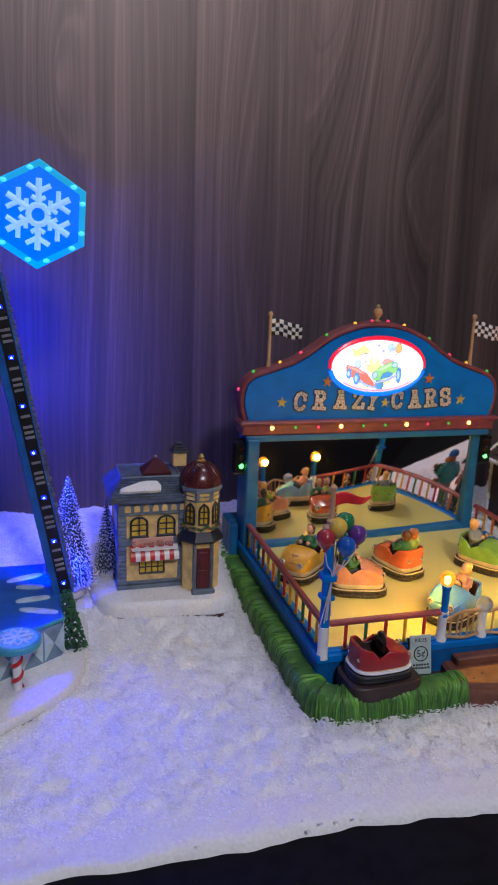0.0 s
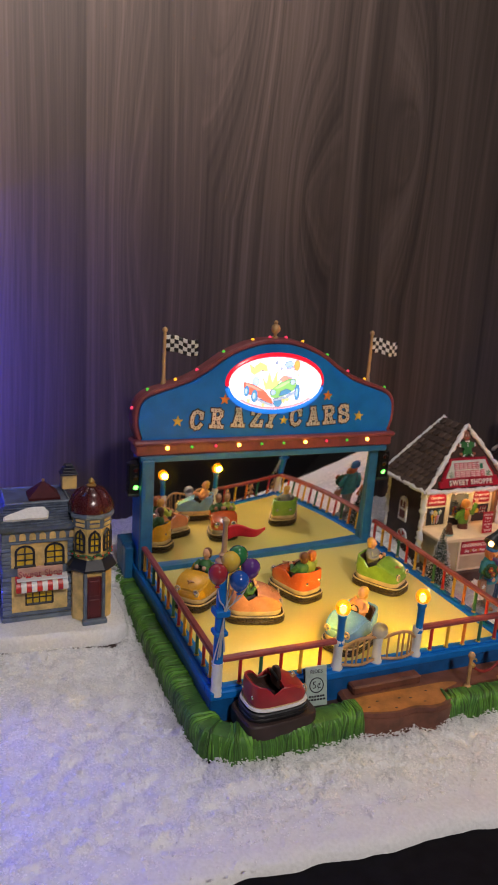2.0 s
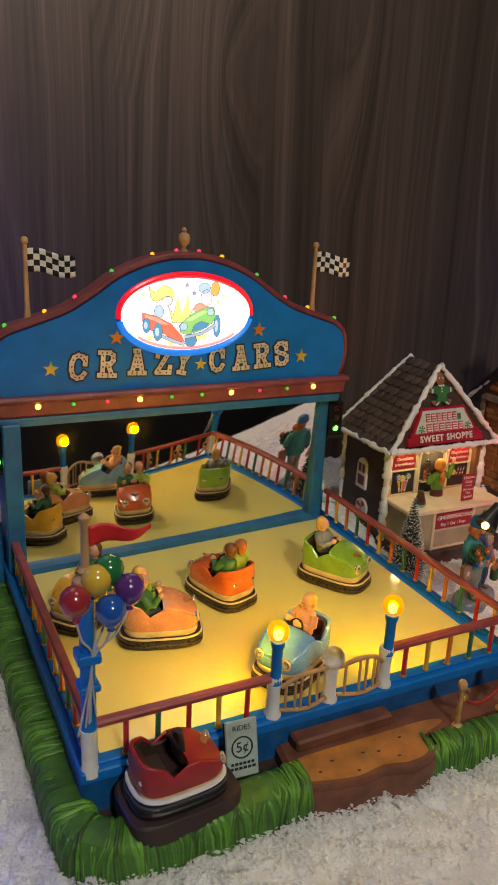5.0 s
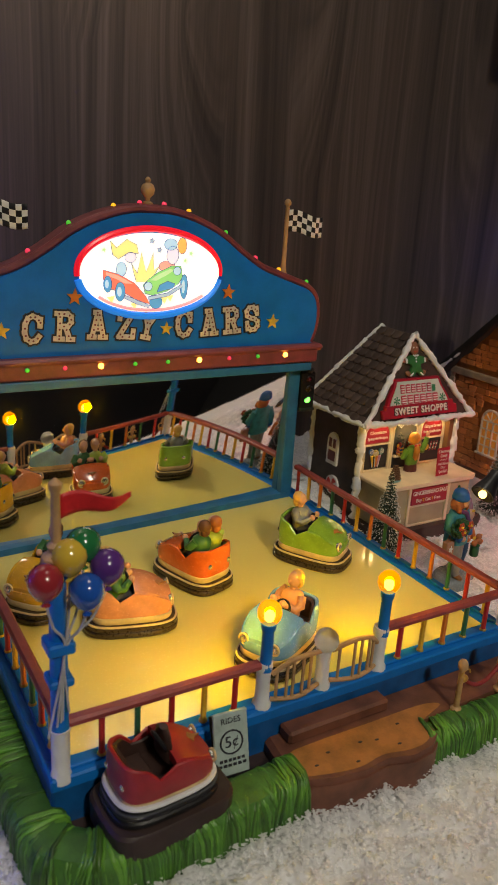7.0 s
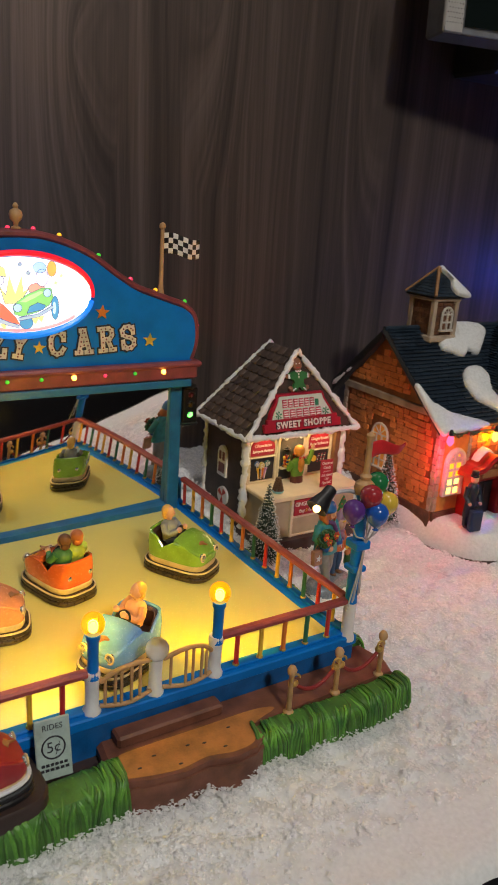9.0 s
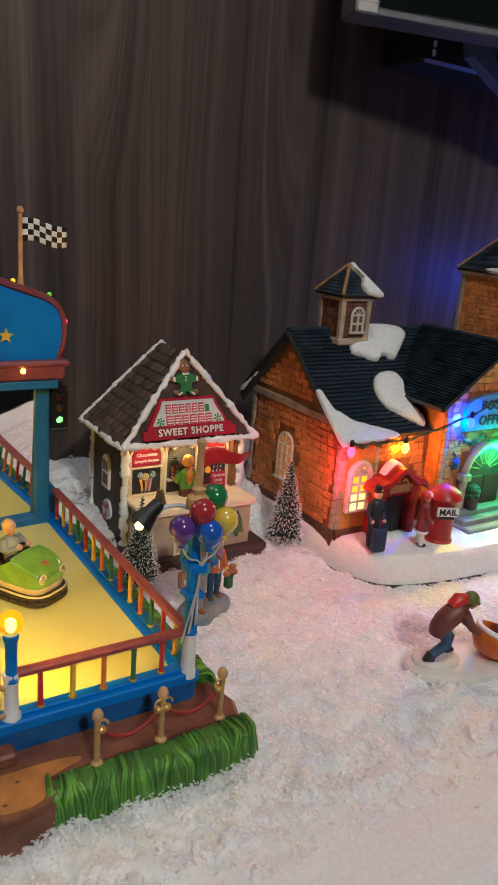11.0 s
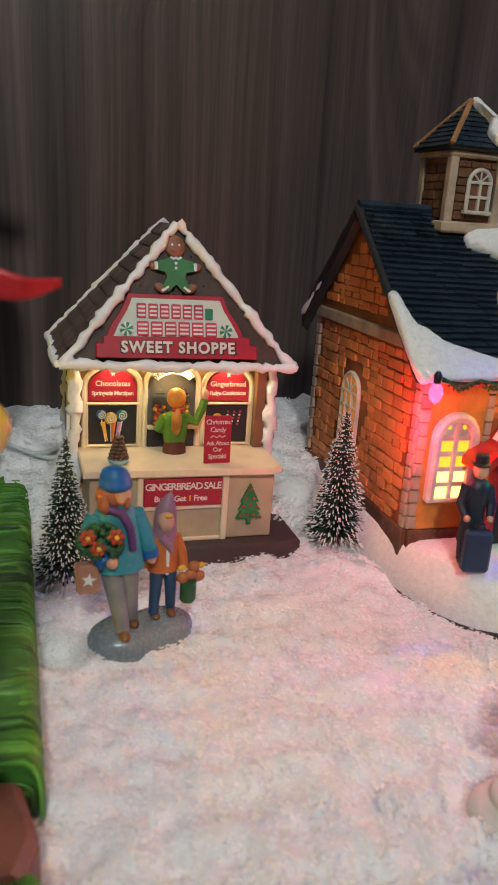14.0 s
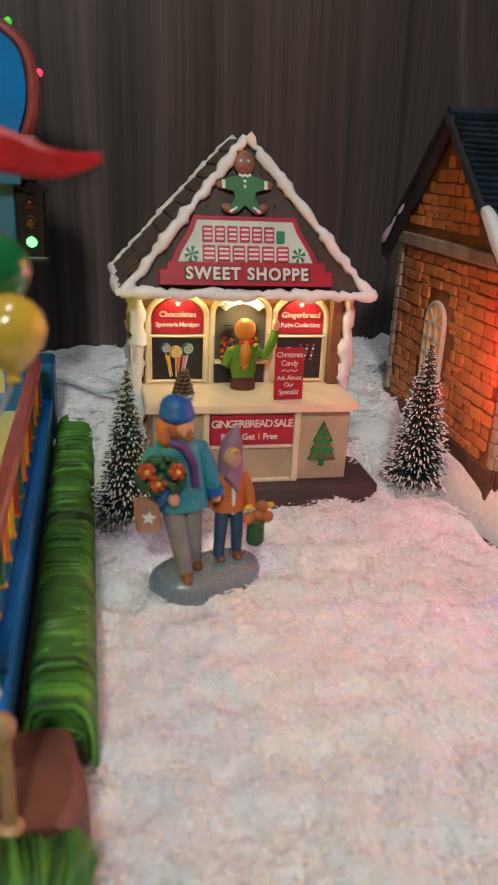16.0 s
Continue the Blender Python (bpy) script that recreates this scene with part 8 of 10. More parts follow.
# snow lying on the roofs
def roof_snow(m, pts, thick, seed, name="roof_snow"):
    pts = [(p[0], p[1]) for p in smooth_curve([(x, y, 0) for x, y in pts + pts[:1]], 5)[:-1]]
    n = len(pts)
    cx, cy = sum(p[0] for p in pts) / n, sum(p[1] for p in pts) / n
    rings = []
    for k, z in ((0.0, -0.0006), (-0.03, thick * 0.35), (0.02, thick * 0.75), (0.14, thick), (0.5, thick * 1.12)):
        rings.append([(m @ Vector((x + (cx - x) * k, y + (cy - y) * k, z + 0.0004 * noise.noise(Vector((x * 300, y * 300, seed)))))).to_tuple() for x, y in pts])
    area = sum(pts[i][0] * pts[(i + 1) % n][1] - pts[(i + 1) % n][0] * pts[i][1] for i in range(n))
    part(name, Geo().rings(rings if area > 0 else [r[::-1] for r in rings]), SNOW_GLITTER, church, "glittering snow patch on the slates", smooth=80)


roof_snow(mf, [(-0.0024, 0.0440), (0.0012, 0.0450), (0.0036, 0.0320), (0.0080, 0.0180), (0.0090, 0.0040), (0.0040, -0.0030), (-0.0018, -0.0030), (-0.0028, 0.0160)], 0.0034, 1)
roof_snow(mf, [(-0.0022, 0.0260), (0.0050, 0.0260), (0.0110, 0.0185), (0.0230, 0.0125), (0.0400, 0.0060), (0.0540, -0.0005), (0.0400, -0.0028), (0.0200, -0.0036), (0.0020, -0.0032), (-0.0026, 0.0060)], 0.0042, 5)
roof_snow(mf, [(0.0520, 0.0380), (0.0570, 0.0500), (0.0680, 0.0570), (0.0800, 0.0560), (0.0835, 0.0470), (0.0790, 0.0380), (0.0790, 0.0300), (0.0815, 0.0200), (0.0850, 0.0110), (0.0825, 0.0050), (0.0750, 0.0090), (0.0640, 0.0170), (0.0550, 0.0250)], 0.0062, 2)
roof_snow(mf, [(0.0500, 0.0770), (0.0590, 0.0735), (0.0700, 0.0690), (0.0790, 0.0745), (0.0880, 0.0700), (0.0960, 0.0760), (0.1060, 0.0850), (0.1150, 0.0950), (0.1100, 0.1030), (0.0880, 0.1060), (0.0700, 0.1040), (0.0600, 0.0920), (0.0510, 0.0850)], 0.0065, 3)
roof_snow(mb, [(0.1560, 0.0150), (0.1640, 0.0020), (0.1660, 0.0200), (0.1600, 0.0260)], 0.0020, 4)


# towers
def tower(cx, cy, half, z0, z1, apex, lit, label):
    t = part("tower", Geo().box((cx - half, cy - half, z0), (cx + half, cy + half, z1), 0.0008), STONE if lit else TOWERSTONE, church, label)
    for sx in (-1, 1):
        for sy in (-1, 1):
            part("corner_post", Geo().box((cx + sx * half - 0.0022, cy + sy * half - 0.0022, z0), (cx + sx * half + 0.0022, cy + sy * half + 0.0022, z1), 0.0005), QUOIN, t)
    part("tower_foot", Geo().box((cx - half - 0.0030, cy - half - 0.0030, z0 - 0.002), (cx + half + 0.0030, cy + half + 0.0030, z0 + 0.0035), 0.0010), QUOIN, t)
    part("tower_cornice", Geo().box((cx - half - 0.0032, cy - half - 0.0032, z1 - 0.002), (cx + half + 0.0032, cy + half + 0.0032, z1 + 0.0016), 0.0010), QUOIN, t)
    lip = half + 0.0050
    roof = part("tower_roof", Geo().rings([[(cx + sx * lip * k, cy + sy * lip * k, z) for sx, sy in ((-1, -1), (1, -1), (1, 1), (-1, 1))] for k, z in ((1.0, z1 + 0.0010), (1.0, z1 + 0.0030), (0.04, apex))]), ROOFDARK, t, smooth=20)
    g = Geo()
    rn = random.Random(int(cx * 1e4))
    rows = 9
    for face in range(4):
        mm = pose(cx, cy, 0, 0, 0, 90 * face)
        for r in range(rows):
            k0, k1 = 1 - r / rows * 0.96, 1 - (r + 1.3) / rows * 0.96
            zz0, zz1 = z1 + 0.003 + (apex - z1 - 0.003) * r / rows, z1 + 0.003 + (apex - z1 - 0.003) * min((r + 1.3) / rows, 1.0)
            n = max(int(7 * k0), 1)
            for i in range(n):
                a0, a1 = -lip * k0 + 2 * lip * k0 * i / n, -lip * k0 + 2 * lip * k0 * (i + 1) / n
                b0, b1 = -lip * max(k1, 0.03) + 2 * lip * max(k1, 0.03) * i / n, -lip * max(k1, 0.03) + 2 * lip * max(k1, 0.03) * (i + 1) / n
                d = 0.0010 + rn.uniform(0, 0.0004)
                g.add([mm @ Vector(p) for p in ((a0 + 0.0001, -lip * k0 - d, zz0), (a1 - 0.0001, -lip * k0 - d, zz0), (b1, -lip * max(k1, 0.03) - 0.0001, zz1), (b0, -lip * max(k1, 0.03) - 0.0001, zz1), (a0 + 0.0001, -lip * k0, zz0 - 0.0006), (a1 - 0.0001, -lip * k0, zz0 - 0.0006))], [(0, 1, 2, 3), (4, 5, 1, 0)])
    tagged(part("slate_covering", g, SLATE, roof, smooth=0), kind="stuff")
    for sx in (-1, 1):
        for sy in (-1, 1):
            part("hip_board", Geo().tube([(cx + sx * lip, cy + sy * lip, z1 + 0.0030), (cx, cy, apex + 0.0008)], 0.0015, 7), TRIMTAN, roof)
    h = z1 - z0
    for sx, mm in ((0, pose(cx, cy - half, 0)), (1, pose(cx - half, cy, 0, 0, 0, -90))):
        rn2 = random.Random(sx + 5)
        g = Geo()
        z = z0 + 0.0045
        while z < z1 - 0.006:
            hh = rn2.uniform(0.0032, 0.0048)
            x = -half + 0.0026
            while x < half - 0.0034:
                w = rn2.uniform(0.004, 0.008)
                w = min(w, half - 0.0026 - x)
                g.box((x + 0.0002, -0.0010 - rn2.uniform(0, 0.0006), z), (x + w - 0.0002, 0, z + hh - 0.0004), 0.0003, mm)
                x += w
            z += hh
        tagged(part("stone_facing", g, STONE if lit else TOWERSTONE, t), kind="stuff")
        if sx == 0:
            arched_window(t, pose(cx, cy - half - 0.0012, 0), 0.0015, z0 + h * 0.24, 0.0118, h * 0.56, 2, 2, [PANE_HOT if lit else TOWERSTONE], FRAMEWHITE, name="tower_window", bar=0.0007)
    return t


TX, TY = 0.4748, 0.1915
tower(TX + 0.0018, TY, 0.0130, 0.1605, 0.1952, 0.2198, False, "small square brick tower with slate cap")
roof_snow(pose(TX + 0.020, TY - 0.020, 0.1987) @ pose(0, 0, 0, 0, 0, 90) @ pose(0, 0, 0, 50, 0, 0), [(0.0010, -0.0020), (0.0120, -0.0025), (0.0250, -0.0020), (0.0330, 0.0010), (0.0290, 0.0120), (0.0230, 0.0240), (0.0185, 0.0285), (0.0170, 0.0180), (0.0080, 0.0110)], 0.0040, 6)
roof_snow(pose(TX - 0.020, TY - 0.020, 0.1987) @ pose(0, 0, 0, 50, 0, 0), [(0.0270, 0.0010), (0.0400, -0.0020), (0.0390, 0.0030), (0.0235, 0.0250), (0.0215, 0.0240), (0.0270, 0.0160), (0.0240, 0.0080)], 0.0036, 8)
tower(0.6130, 0.1420, 0.0280, 0.1640, 0.2200, 0.2620, True, "larger lit brick tower with slate cap")
part("eave_snow", Geo().tube([(0.6450, 0.1105, 0.2235), (0.6200, 0.1100, 0.2232), (0.5960, 0.1100, 0.2240), (0.5830, 0.1115, 0.2232), (0.5815, 0.1260, 0.2240), (0.5815, 0.1480, 0.2232)], [0.0020, 0.0034, 0.0030, 0.0038, 0.0032, 0.0016], 10), SNOW_GLITTER, church, "snow lying along the tower eaves")
roof_snow(pose(0.578, 0.107, 0.2225), [(-0.0020, -0.0020), (0.0300, -0.0030), (0.0700, -0.0020), (0.0710, 0.0060), (0.0350, 0.0080), (-0.0010, 0.0065)], 0.0045, 7)
# string of bulbs along the eaves; its run past the tower is added, unseen
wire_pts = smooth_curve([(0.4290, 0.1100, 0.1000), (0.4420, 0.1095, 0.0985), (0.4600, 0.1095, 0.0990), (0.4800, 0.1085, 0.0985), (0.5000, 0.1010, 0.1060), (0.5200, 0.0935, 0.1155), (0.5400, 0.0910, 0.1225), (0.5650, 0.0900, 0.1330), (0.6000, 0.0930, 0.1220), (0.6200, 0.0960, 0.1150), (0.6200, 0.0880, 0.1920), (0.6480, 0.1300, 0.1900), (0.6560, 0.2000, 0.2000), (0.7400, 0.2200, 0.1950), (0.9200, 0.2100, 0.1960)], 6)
sprig = paint("garland_green", (0.05, 0.10, 0.03), 0.5, vary=0.3)
g = Geo()
rng = random.Random(77)
for k in range(150):
    u = k / 149
    x, z = 0.4350 + 0.0480 * u, 0.1000 - 0.0042 * abs(math.sin(u * math.pi * 3))
    g.ball((x + rng.uniform(-0.0008, 0.0008), 0.1115 + rng.uniform(-0.001, 0.001), z + rng.uniform(-0.0010, 0.0010)), (0.0009, 0.0006, 0.0004), 6, 4, pose(0, 0, 0, rng.uniform(0, 90), rng.uniform(0, 180), 0))
gar = part("garland", g, sprig, church, "thin green garland with red bows under the eaves", smooth=0)
for u in (0.33, 0.66, 0.95):
    part("garland_bow", Geo().ball((0.4350 + 0.0480 * u, 0.1100, 0.0985), (0.0022, 0.0012, 0.0018), 10, 6), RED, gar)
wire = thing("light_string", (0.4300, 0.1045, 0.0990), "dark wire string of coloured lit bulbs along the eaves", "light string")
part("wire", Geo().tube(wire_pts, 0.0007, 6), BLACK, wire)
part("wire", Geo().tube([(x, y - 0.0006, z + 0.0014 * math.sin(k * 0.9)) for k, (x, y, z) in enumerate(wire_pts)], 0.0005, 6), LEAFGREEN, wire)
# far blue and tower orange bulbs are unseen, added to colour wall and tower
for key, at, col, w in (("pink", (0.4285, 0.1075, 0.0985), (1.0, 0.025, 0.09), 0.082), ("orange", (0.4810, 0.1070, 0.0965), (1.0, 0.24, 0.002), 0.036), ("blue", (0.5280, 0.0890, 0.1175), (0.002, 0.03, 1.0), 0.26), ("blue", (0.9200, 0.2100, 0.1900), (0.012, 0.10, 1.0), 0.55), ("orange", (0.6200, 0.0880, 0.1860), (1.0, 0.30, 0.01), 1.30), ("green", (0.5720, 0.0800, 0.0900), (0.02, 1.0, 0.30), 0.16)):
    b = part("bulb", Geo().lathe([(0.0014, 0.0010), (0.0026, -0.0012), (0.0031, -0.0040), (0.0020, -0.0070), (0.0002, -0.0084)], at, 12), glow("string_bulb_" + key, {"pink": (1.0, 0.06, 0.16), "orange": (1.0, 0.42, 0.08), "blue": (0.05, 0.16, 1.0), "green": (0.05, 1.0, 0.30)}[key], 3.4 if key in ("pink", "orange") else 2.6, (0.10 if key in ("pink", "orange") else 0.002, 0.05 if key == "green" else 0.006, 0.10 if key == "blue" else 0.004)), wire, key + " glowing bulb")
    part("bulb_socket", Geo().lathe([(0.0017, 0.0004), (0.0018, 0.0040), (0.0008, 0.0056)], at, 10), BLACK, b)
    if key == "green":
        part("bulb_lead", Geo().tube([(at[0], at[1], at[2] + 0.005), (0.570, 0.0860, 0.112), (0.5660, 0.0902, 0.1325)], 0.0005, 5), BLACK, b)
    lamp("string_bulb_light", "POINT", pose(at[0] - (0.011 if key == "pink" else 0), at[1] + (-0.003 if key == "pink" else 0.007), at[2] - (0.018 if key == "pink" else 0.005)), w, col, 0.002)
# added fill for the warm front wall; the porch has no lamp
lamp("porch_light", "POINT", pose(0.4830, 0.1040, 0.0920), 0.034, (1.0, 0.36, 0.01), 0.003)


CASEBLUE = paint("suitcase_navy", (0.008, 0.030, 0.075), 0.5)
# figures and letter box outside
def walker(at, turn, coat, hat, legs, extra=None, h=1.0, name="standing_figurine", label="", skirt=False):
    g = Geo()
    g.turn = pose(*at, 0, 0, turn) @ Matrix.Scale(h, 4)
    mats = [SKIN, coat, hat, legs, BLACK, WHITE, CASEBLUE]
    for s in (-1, 1):
        g.paint = 3
        g.tube([(0.0022 * s, 0, 0.0180), (0.0024 * s, 0.0004, 0.0095), (0.0024 * s, 0, 0.0018)], [0.0028, 0.0025, 0.0020], 8)
        g.paint = 4
        g.ball((0.0024 * s, -0.0014, 0.0012), (0.0018, 0.0032, 0.0014), 8, 5)
    g.paint = 1
    low = 0.0120 if skirt else 0.0100
    g.lathe([(0.0062 if skirt else 0.0054, low), (0.0060 if skirt else 0.0054, low + 0.002), (0.0044, 0.0240), (0.0054, 0.0330), (0.0040, 0.0365), (0.0016, 0.0380)], (0, 0, 0), 14, squash=0.8)
    for s in (-1, 1):
        g.tube([(0.0046 * s, 0, 0.0345), (0.0064 * s, -0.0008, 0.0270), (0.0050 * s, -0.0046, 0.0225)], [0.0022, 0.0020, 0.0016], 8)
        g.paint = 0
        g.ball((0.0048 * s, -0.0056, 0.0222), 0.0015, 8, 5)
        g.paint = 1
    if skirt:
        g.paint = 5
        g.lathe([(0.0060, 0), (0.0068, 0.0010), (0.0060, 0.0024)], (0, 0, low - 0.0004), 14, squash=0.8)
    g.paint = 0
    g.ball((0, -0.0006, 0.0410), (0.0031, 0.0031, 0.0037), 12, 8)
    g.paint = 2
    if hat == BLACK or hat == NAVY:
        g.lathe([(0.0036, 0), (0.0038, 0.0008), (0.0028, 0.0012), (0.0028, 0.0042), (0.0022, 0.0048)], (0, 0, 0.0430), 14)
    else:
        g.ball((0, 0.0006, 0.0424), (0.0040, 0.0038, 0.0040), 12, 8)
        g.paint = 5
        g.tube([(0.0036 * math.cos(t), -0.0030, 0.0416 + 0.0038 * math.sin(t)) for t in (radians(20 + 14 * i) for i in range(11))], 0.0009, 6)
    if extra == "case":
        g.paint = 6
        g.box((-0.0056, -0.0112, 0.0005), (0.0056, -0.0060, 0.0185), 0.0012)
        g.paint = 4
        g.tube([(-0.0020, -0.0086, 0.0190), (-0.0016, -0.0086, 0.0211), (0.0016, -0.0086, 0.0211), (0.0020, -0.0086, 0.0190)], 0.0006, 6)
    g.turn = None
    return single(name, g, mats, at, label, "figurine")


COAT_NAVY = paint("figurine_navy_coat", (0.012, 0.018, 0.035), 0.45)
COAT_RED = paint("figurine_red_coat", (0.24, 0.035, 0.035), 0.45)
walker((0.4440, 0.0905, 0.0248), -12, COAT_NAVY, BLACK, COAT_NAVY, "case", 1.02, label="painted figurine in dark coat and hat with blue case")
walker((0.4805, 0.0780, 0.0250), 70, COAT_RED, RED, WHITE, None, 0.94, label="painted girl figurine in red coat with white trim", skirt=True)
box = thing("letter_box", (0.5030, 0.0810, 0.0246), "round red letter box with domed cap on the snow base", "letter box")
part("drum", Geo().lathe([(0.0105, -0.0004), (0.0108, 0.0020), (0.0096, 0.0030), (0.0094, 0.0340), (0.0104, 0.0352)], (0.5030, 0.0810, 0.0246), 24), PORTRED, box)
part("cap", Geo().lathe([(0.0128, 0), (0.0134, 0.0014), (0.0122, 0.0046), (0.0080, 0.0082), (0.0030, 0.0104), (0.0004, 0.0110)], (0.5030, 0.0810, 0.0594), 24), PORTRED, box)
mb2 = pose(0.5030, 0.0810, 0.0246, 0, 0, -24)
pl = part("mail_plate", Geo().box((-0.0085, -0.0112, 0.0235), (0.0085, -0.0090, 0.0305), 0.0005, mb2), WHITE, box)
lettering("mail_word", "MAIL", mb2 @ pose(0, -0.0114, 0.0270), 0.0048, LETTERSHADE, pl, 0.0002, 1.0, 0.0002)
part("slot", Geo().box((-0.0060, -0.0104, 0.0208), (0.0060, -0.0088, 0.0228), 0.0004, mb2), BLACK, pl)

# ---- the yellow corner house ----
house = thing("corner_house", (-0.088, 0.180, 0.0), "yellow model corner house with slate roof and copper dome", "model house")
YWALL = paint("pale_yellow_stucco", (0.70, 0.50, 0.19), 0.42, vary=0.24, big=110)
GREYSTONE = paint("blue_grey_stone", (0.125, 0.165, 0.225), 0.42, vary=0.25, islands=0.12, big=130)
MANSARD = paint("mansard_slate", (0.075, 0.10, 0.15), 0.45, vary=0.25, islands=0.25)
COPPER = paint("dark_red_copper", (0.075, 0.014, 0.016), 0.26, vary=0.3, coat=0.4)
WINDARK = paint("window_bar_dark", (0.012, 0.014, 0.024), 0.4)
WINYELLOW = paint("house_window_yellow", (0.62, 0.42, 0.012), 0.3, vary=0.25, big=160, coat=0.4)
DOORRED = paint("house_door_red", (0.085, 0.010, 0.014), 0.35)
hp = [(p[0], p[1]) for p in smooth_curve([(x, y, 0) for x, y in [(-0.142, 0.235), (-0.146, 0.190), (-0.142, 0.155), (-0.132, 0.137), (-0.110, 0.130), (-0.080, 0.128), (-0.050, 0.124), (-0.032, 0.127), (-0.025, 0.145), (-0.024, 0.235)]], 5)]


def hshrink(k):
    return [(x + (-0.085 - x) * k, y + (0.182 - y) * k) for x, y in hp]


part("snow_base", Geo().rings([[(x, y, z + (0.0006 * noise.noise(Vector((x * 70, y * 70, 5))) if z > 0.012 else 0)) for x, y in hshrink(k)] for k, z in ((0.03, 0.0062), (0.004, 0.0064), (0.0, 0.0074), (0.0, 0.0140), (0.018, 0.0178), (0.05, 0.0195), (0.4, 0.0202))][::-1]), SNOW_GLITTER, house)
part("base_rim", Geo().plan(hshrink(0.03), -0.002, 0.0066, 0.0003), DKBROWN, house)
HX0, HX1, HY0, HY1, HZ0, HZ1 = -0.1205, -0.0620, 0.1570, 0.2150, 0.0190, 0.0980
fac = part("house_wall", Geo().box((HX0, HY0, HZ0), (HX1, HY1, HZ1), 0.0006), YWALL, house)
part("stone_plinth", Geo().box((HX0 - 0.0022, HY0 - 0.0022, HZ0), (HX1 + 0.0016, HY1 + 0.0016, HZ0 + 0.0045), 0.0007), GREYSTONE, fac)
part("stone_plinth", Geo().box((HX0 - 0.0014, HY0 - 0.0013, HZ0 + 0.0050), (HX1 + 0.0010, HY1 + 0.0010, HZ0 + 0.0080), 0.0006), GREYSTONE, fac)
part("floor_band", Geo().box((HX0 - 0.0012, HY0 - 0.0016, 0.0585), (HX1 + 0.0012, HY1, 0.0655), 0.0007), GREYSTONE, fac)
part("frieze", Geo().box((HX0 - 0.0010, HY0 - 0.0012, 0.0862), (HX1 + 0.0010, HY1 + 0.001, 0.0980), 0.0005), GREYSTONE, fac)
part("frieze_ledge", Geo().box((HX0 - 0.0016, HY0 - 0.0026, 0.0858), (HX1 + 0.0016, HY1 + 0.001, 0.0874), 0.0005), GREYSTONE, fac)
for k in range(7):
    cx = HX0 + 0.0070 + 0.0076 * k
    part("frieze_niche", Geo().slab([(cx - 0.0024, 0.0886), (cx + 0.0024, 0.0886), *arc(cx, 0.0918, 0.0024, 0, 180, 8)], HY0 - 0.0022, HY0 - 0.0008), YWALL, fac)
# grooved corner strips, one block above the other
for x0, x1, y1 in ((HX0 - 0.0014, HX0 + 0.0060, HY0 + 0.006), (HX1 - 0.0095, HX1 - 0.0035, HY0 + 0.004)):
    for lo, n in ((0.0270, 9), (0.0656, 6)):
        for k in range(n):
            part("quoin", Geo().box((x0, HY0 - 0.0017, lo + 0.0035 * k), (x1, y1, lo + 0.0031 + 0.0035 * k), 0.0005), GREYSTONE, fac)
# roof: eaves, slope with slates, rimmed flat top
ex0, ex1, ey0, ey1 = HX0 - 0.0078, HX1 + 0.0040, HY0 - 0.0060, HY1 + 0.004
tx0, tx1, ty0, ty1 = HX0 + 0.0035, HX1 - 0.0060, HY0 + 0.0120, HY1 - 0.008
roof = part("house_roof", Geo().rings([[(ex0, ey0, 0.0975), (ex1, ey0, 0.0975), (ex1, ey1, 0.0975), (ex0, ey1, 0.0975)], [(ex0, ey0, 0.1005), (ex1, ey0, 0.1005), (ex1, ey1, 0.1005), (ex0, ey1, 0.1005)], [(tx0, ty0, 0.1130), (tx1, ty0, 0.1130), (tx1, ty1, 0.1130), (tx0, ty1, 0.1130)]]), MANSARD, house, smooth=20)
g = Geo()
for r in range(9):
    u0, u1 = r / 9, (r + 1.2) / 9
    y0, z0, y1, z1 = ey0 + (ty0 - ey0) * u0, 0.1005 + 0.0125 * u0, ey0 + (ty0 - ey0) * min(u1, 1), 0.1005 + 0.0125 * min(u1, 1)
    xa, xb = ex0 + (tx0 - ex0) * u0, ex1 + (tx1 - ex1) * u0
    n = 15
    for i in range(n):
        a, b = xa + (xb - xa) * i / n, xa + (xb - xa) * (i + 1) / n
        g.add([(a + 0.0002, y0 - 0.0006, z0 + 0.0010), (b - 0.0002, y0 - 0.0006, z0 + 0.0010), (b - 0.0002, y1, z1 + 0.0001), (a + 0.0002, y1, z1 + 0.0001), (a + 0.0002, y0 - 0.0003, z0), (b - 0.0002, y0 - 0.0003, z0)], [(0, 1, 2, 3), (4, 5, 1, 0)])
tagged(part("slate_covering", g, MANSARD, roof, smooth=0), kind="stuff")
part("roof_rim", Geo().tube([(tx0, ty0, 0.1137), (tx1, ty0, 0.1137), (tx1, ty1, 0.1137), (tx0, ty1, 0.1137), (tx0, ty0, 0.1137)], 0.0013, 6), GREYSTONE, roof)
part("roof_snow", Geo().slab([(-0.0170, -0.0046), (-0.0100, -0.0054), (0.0020, -0.0048), (0.0100, -0.0056), (0.0165, -0.0050), (0.0178, 0.0010), (0.0150, 0.0056), (0.0080, 0.0062), (0.0010, 0.0054), (-0.0050, 0.0030), (-0.0120, 0.0006), (-0.0165, -0.0014)], -0.0016, 0.0020, pose(-0.1030, 0.1596, 0.1082) @ pose(0, 0, 0, -55, 0, 0), 0.0012), SNOW_GLITTER, roof, "white snow patch")
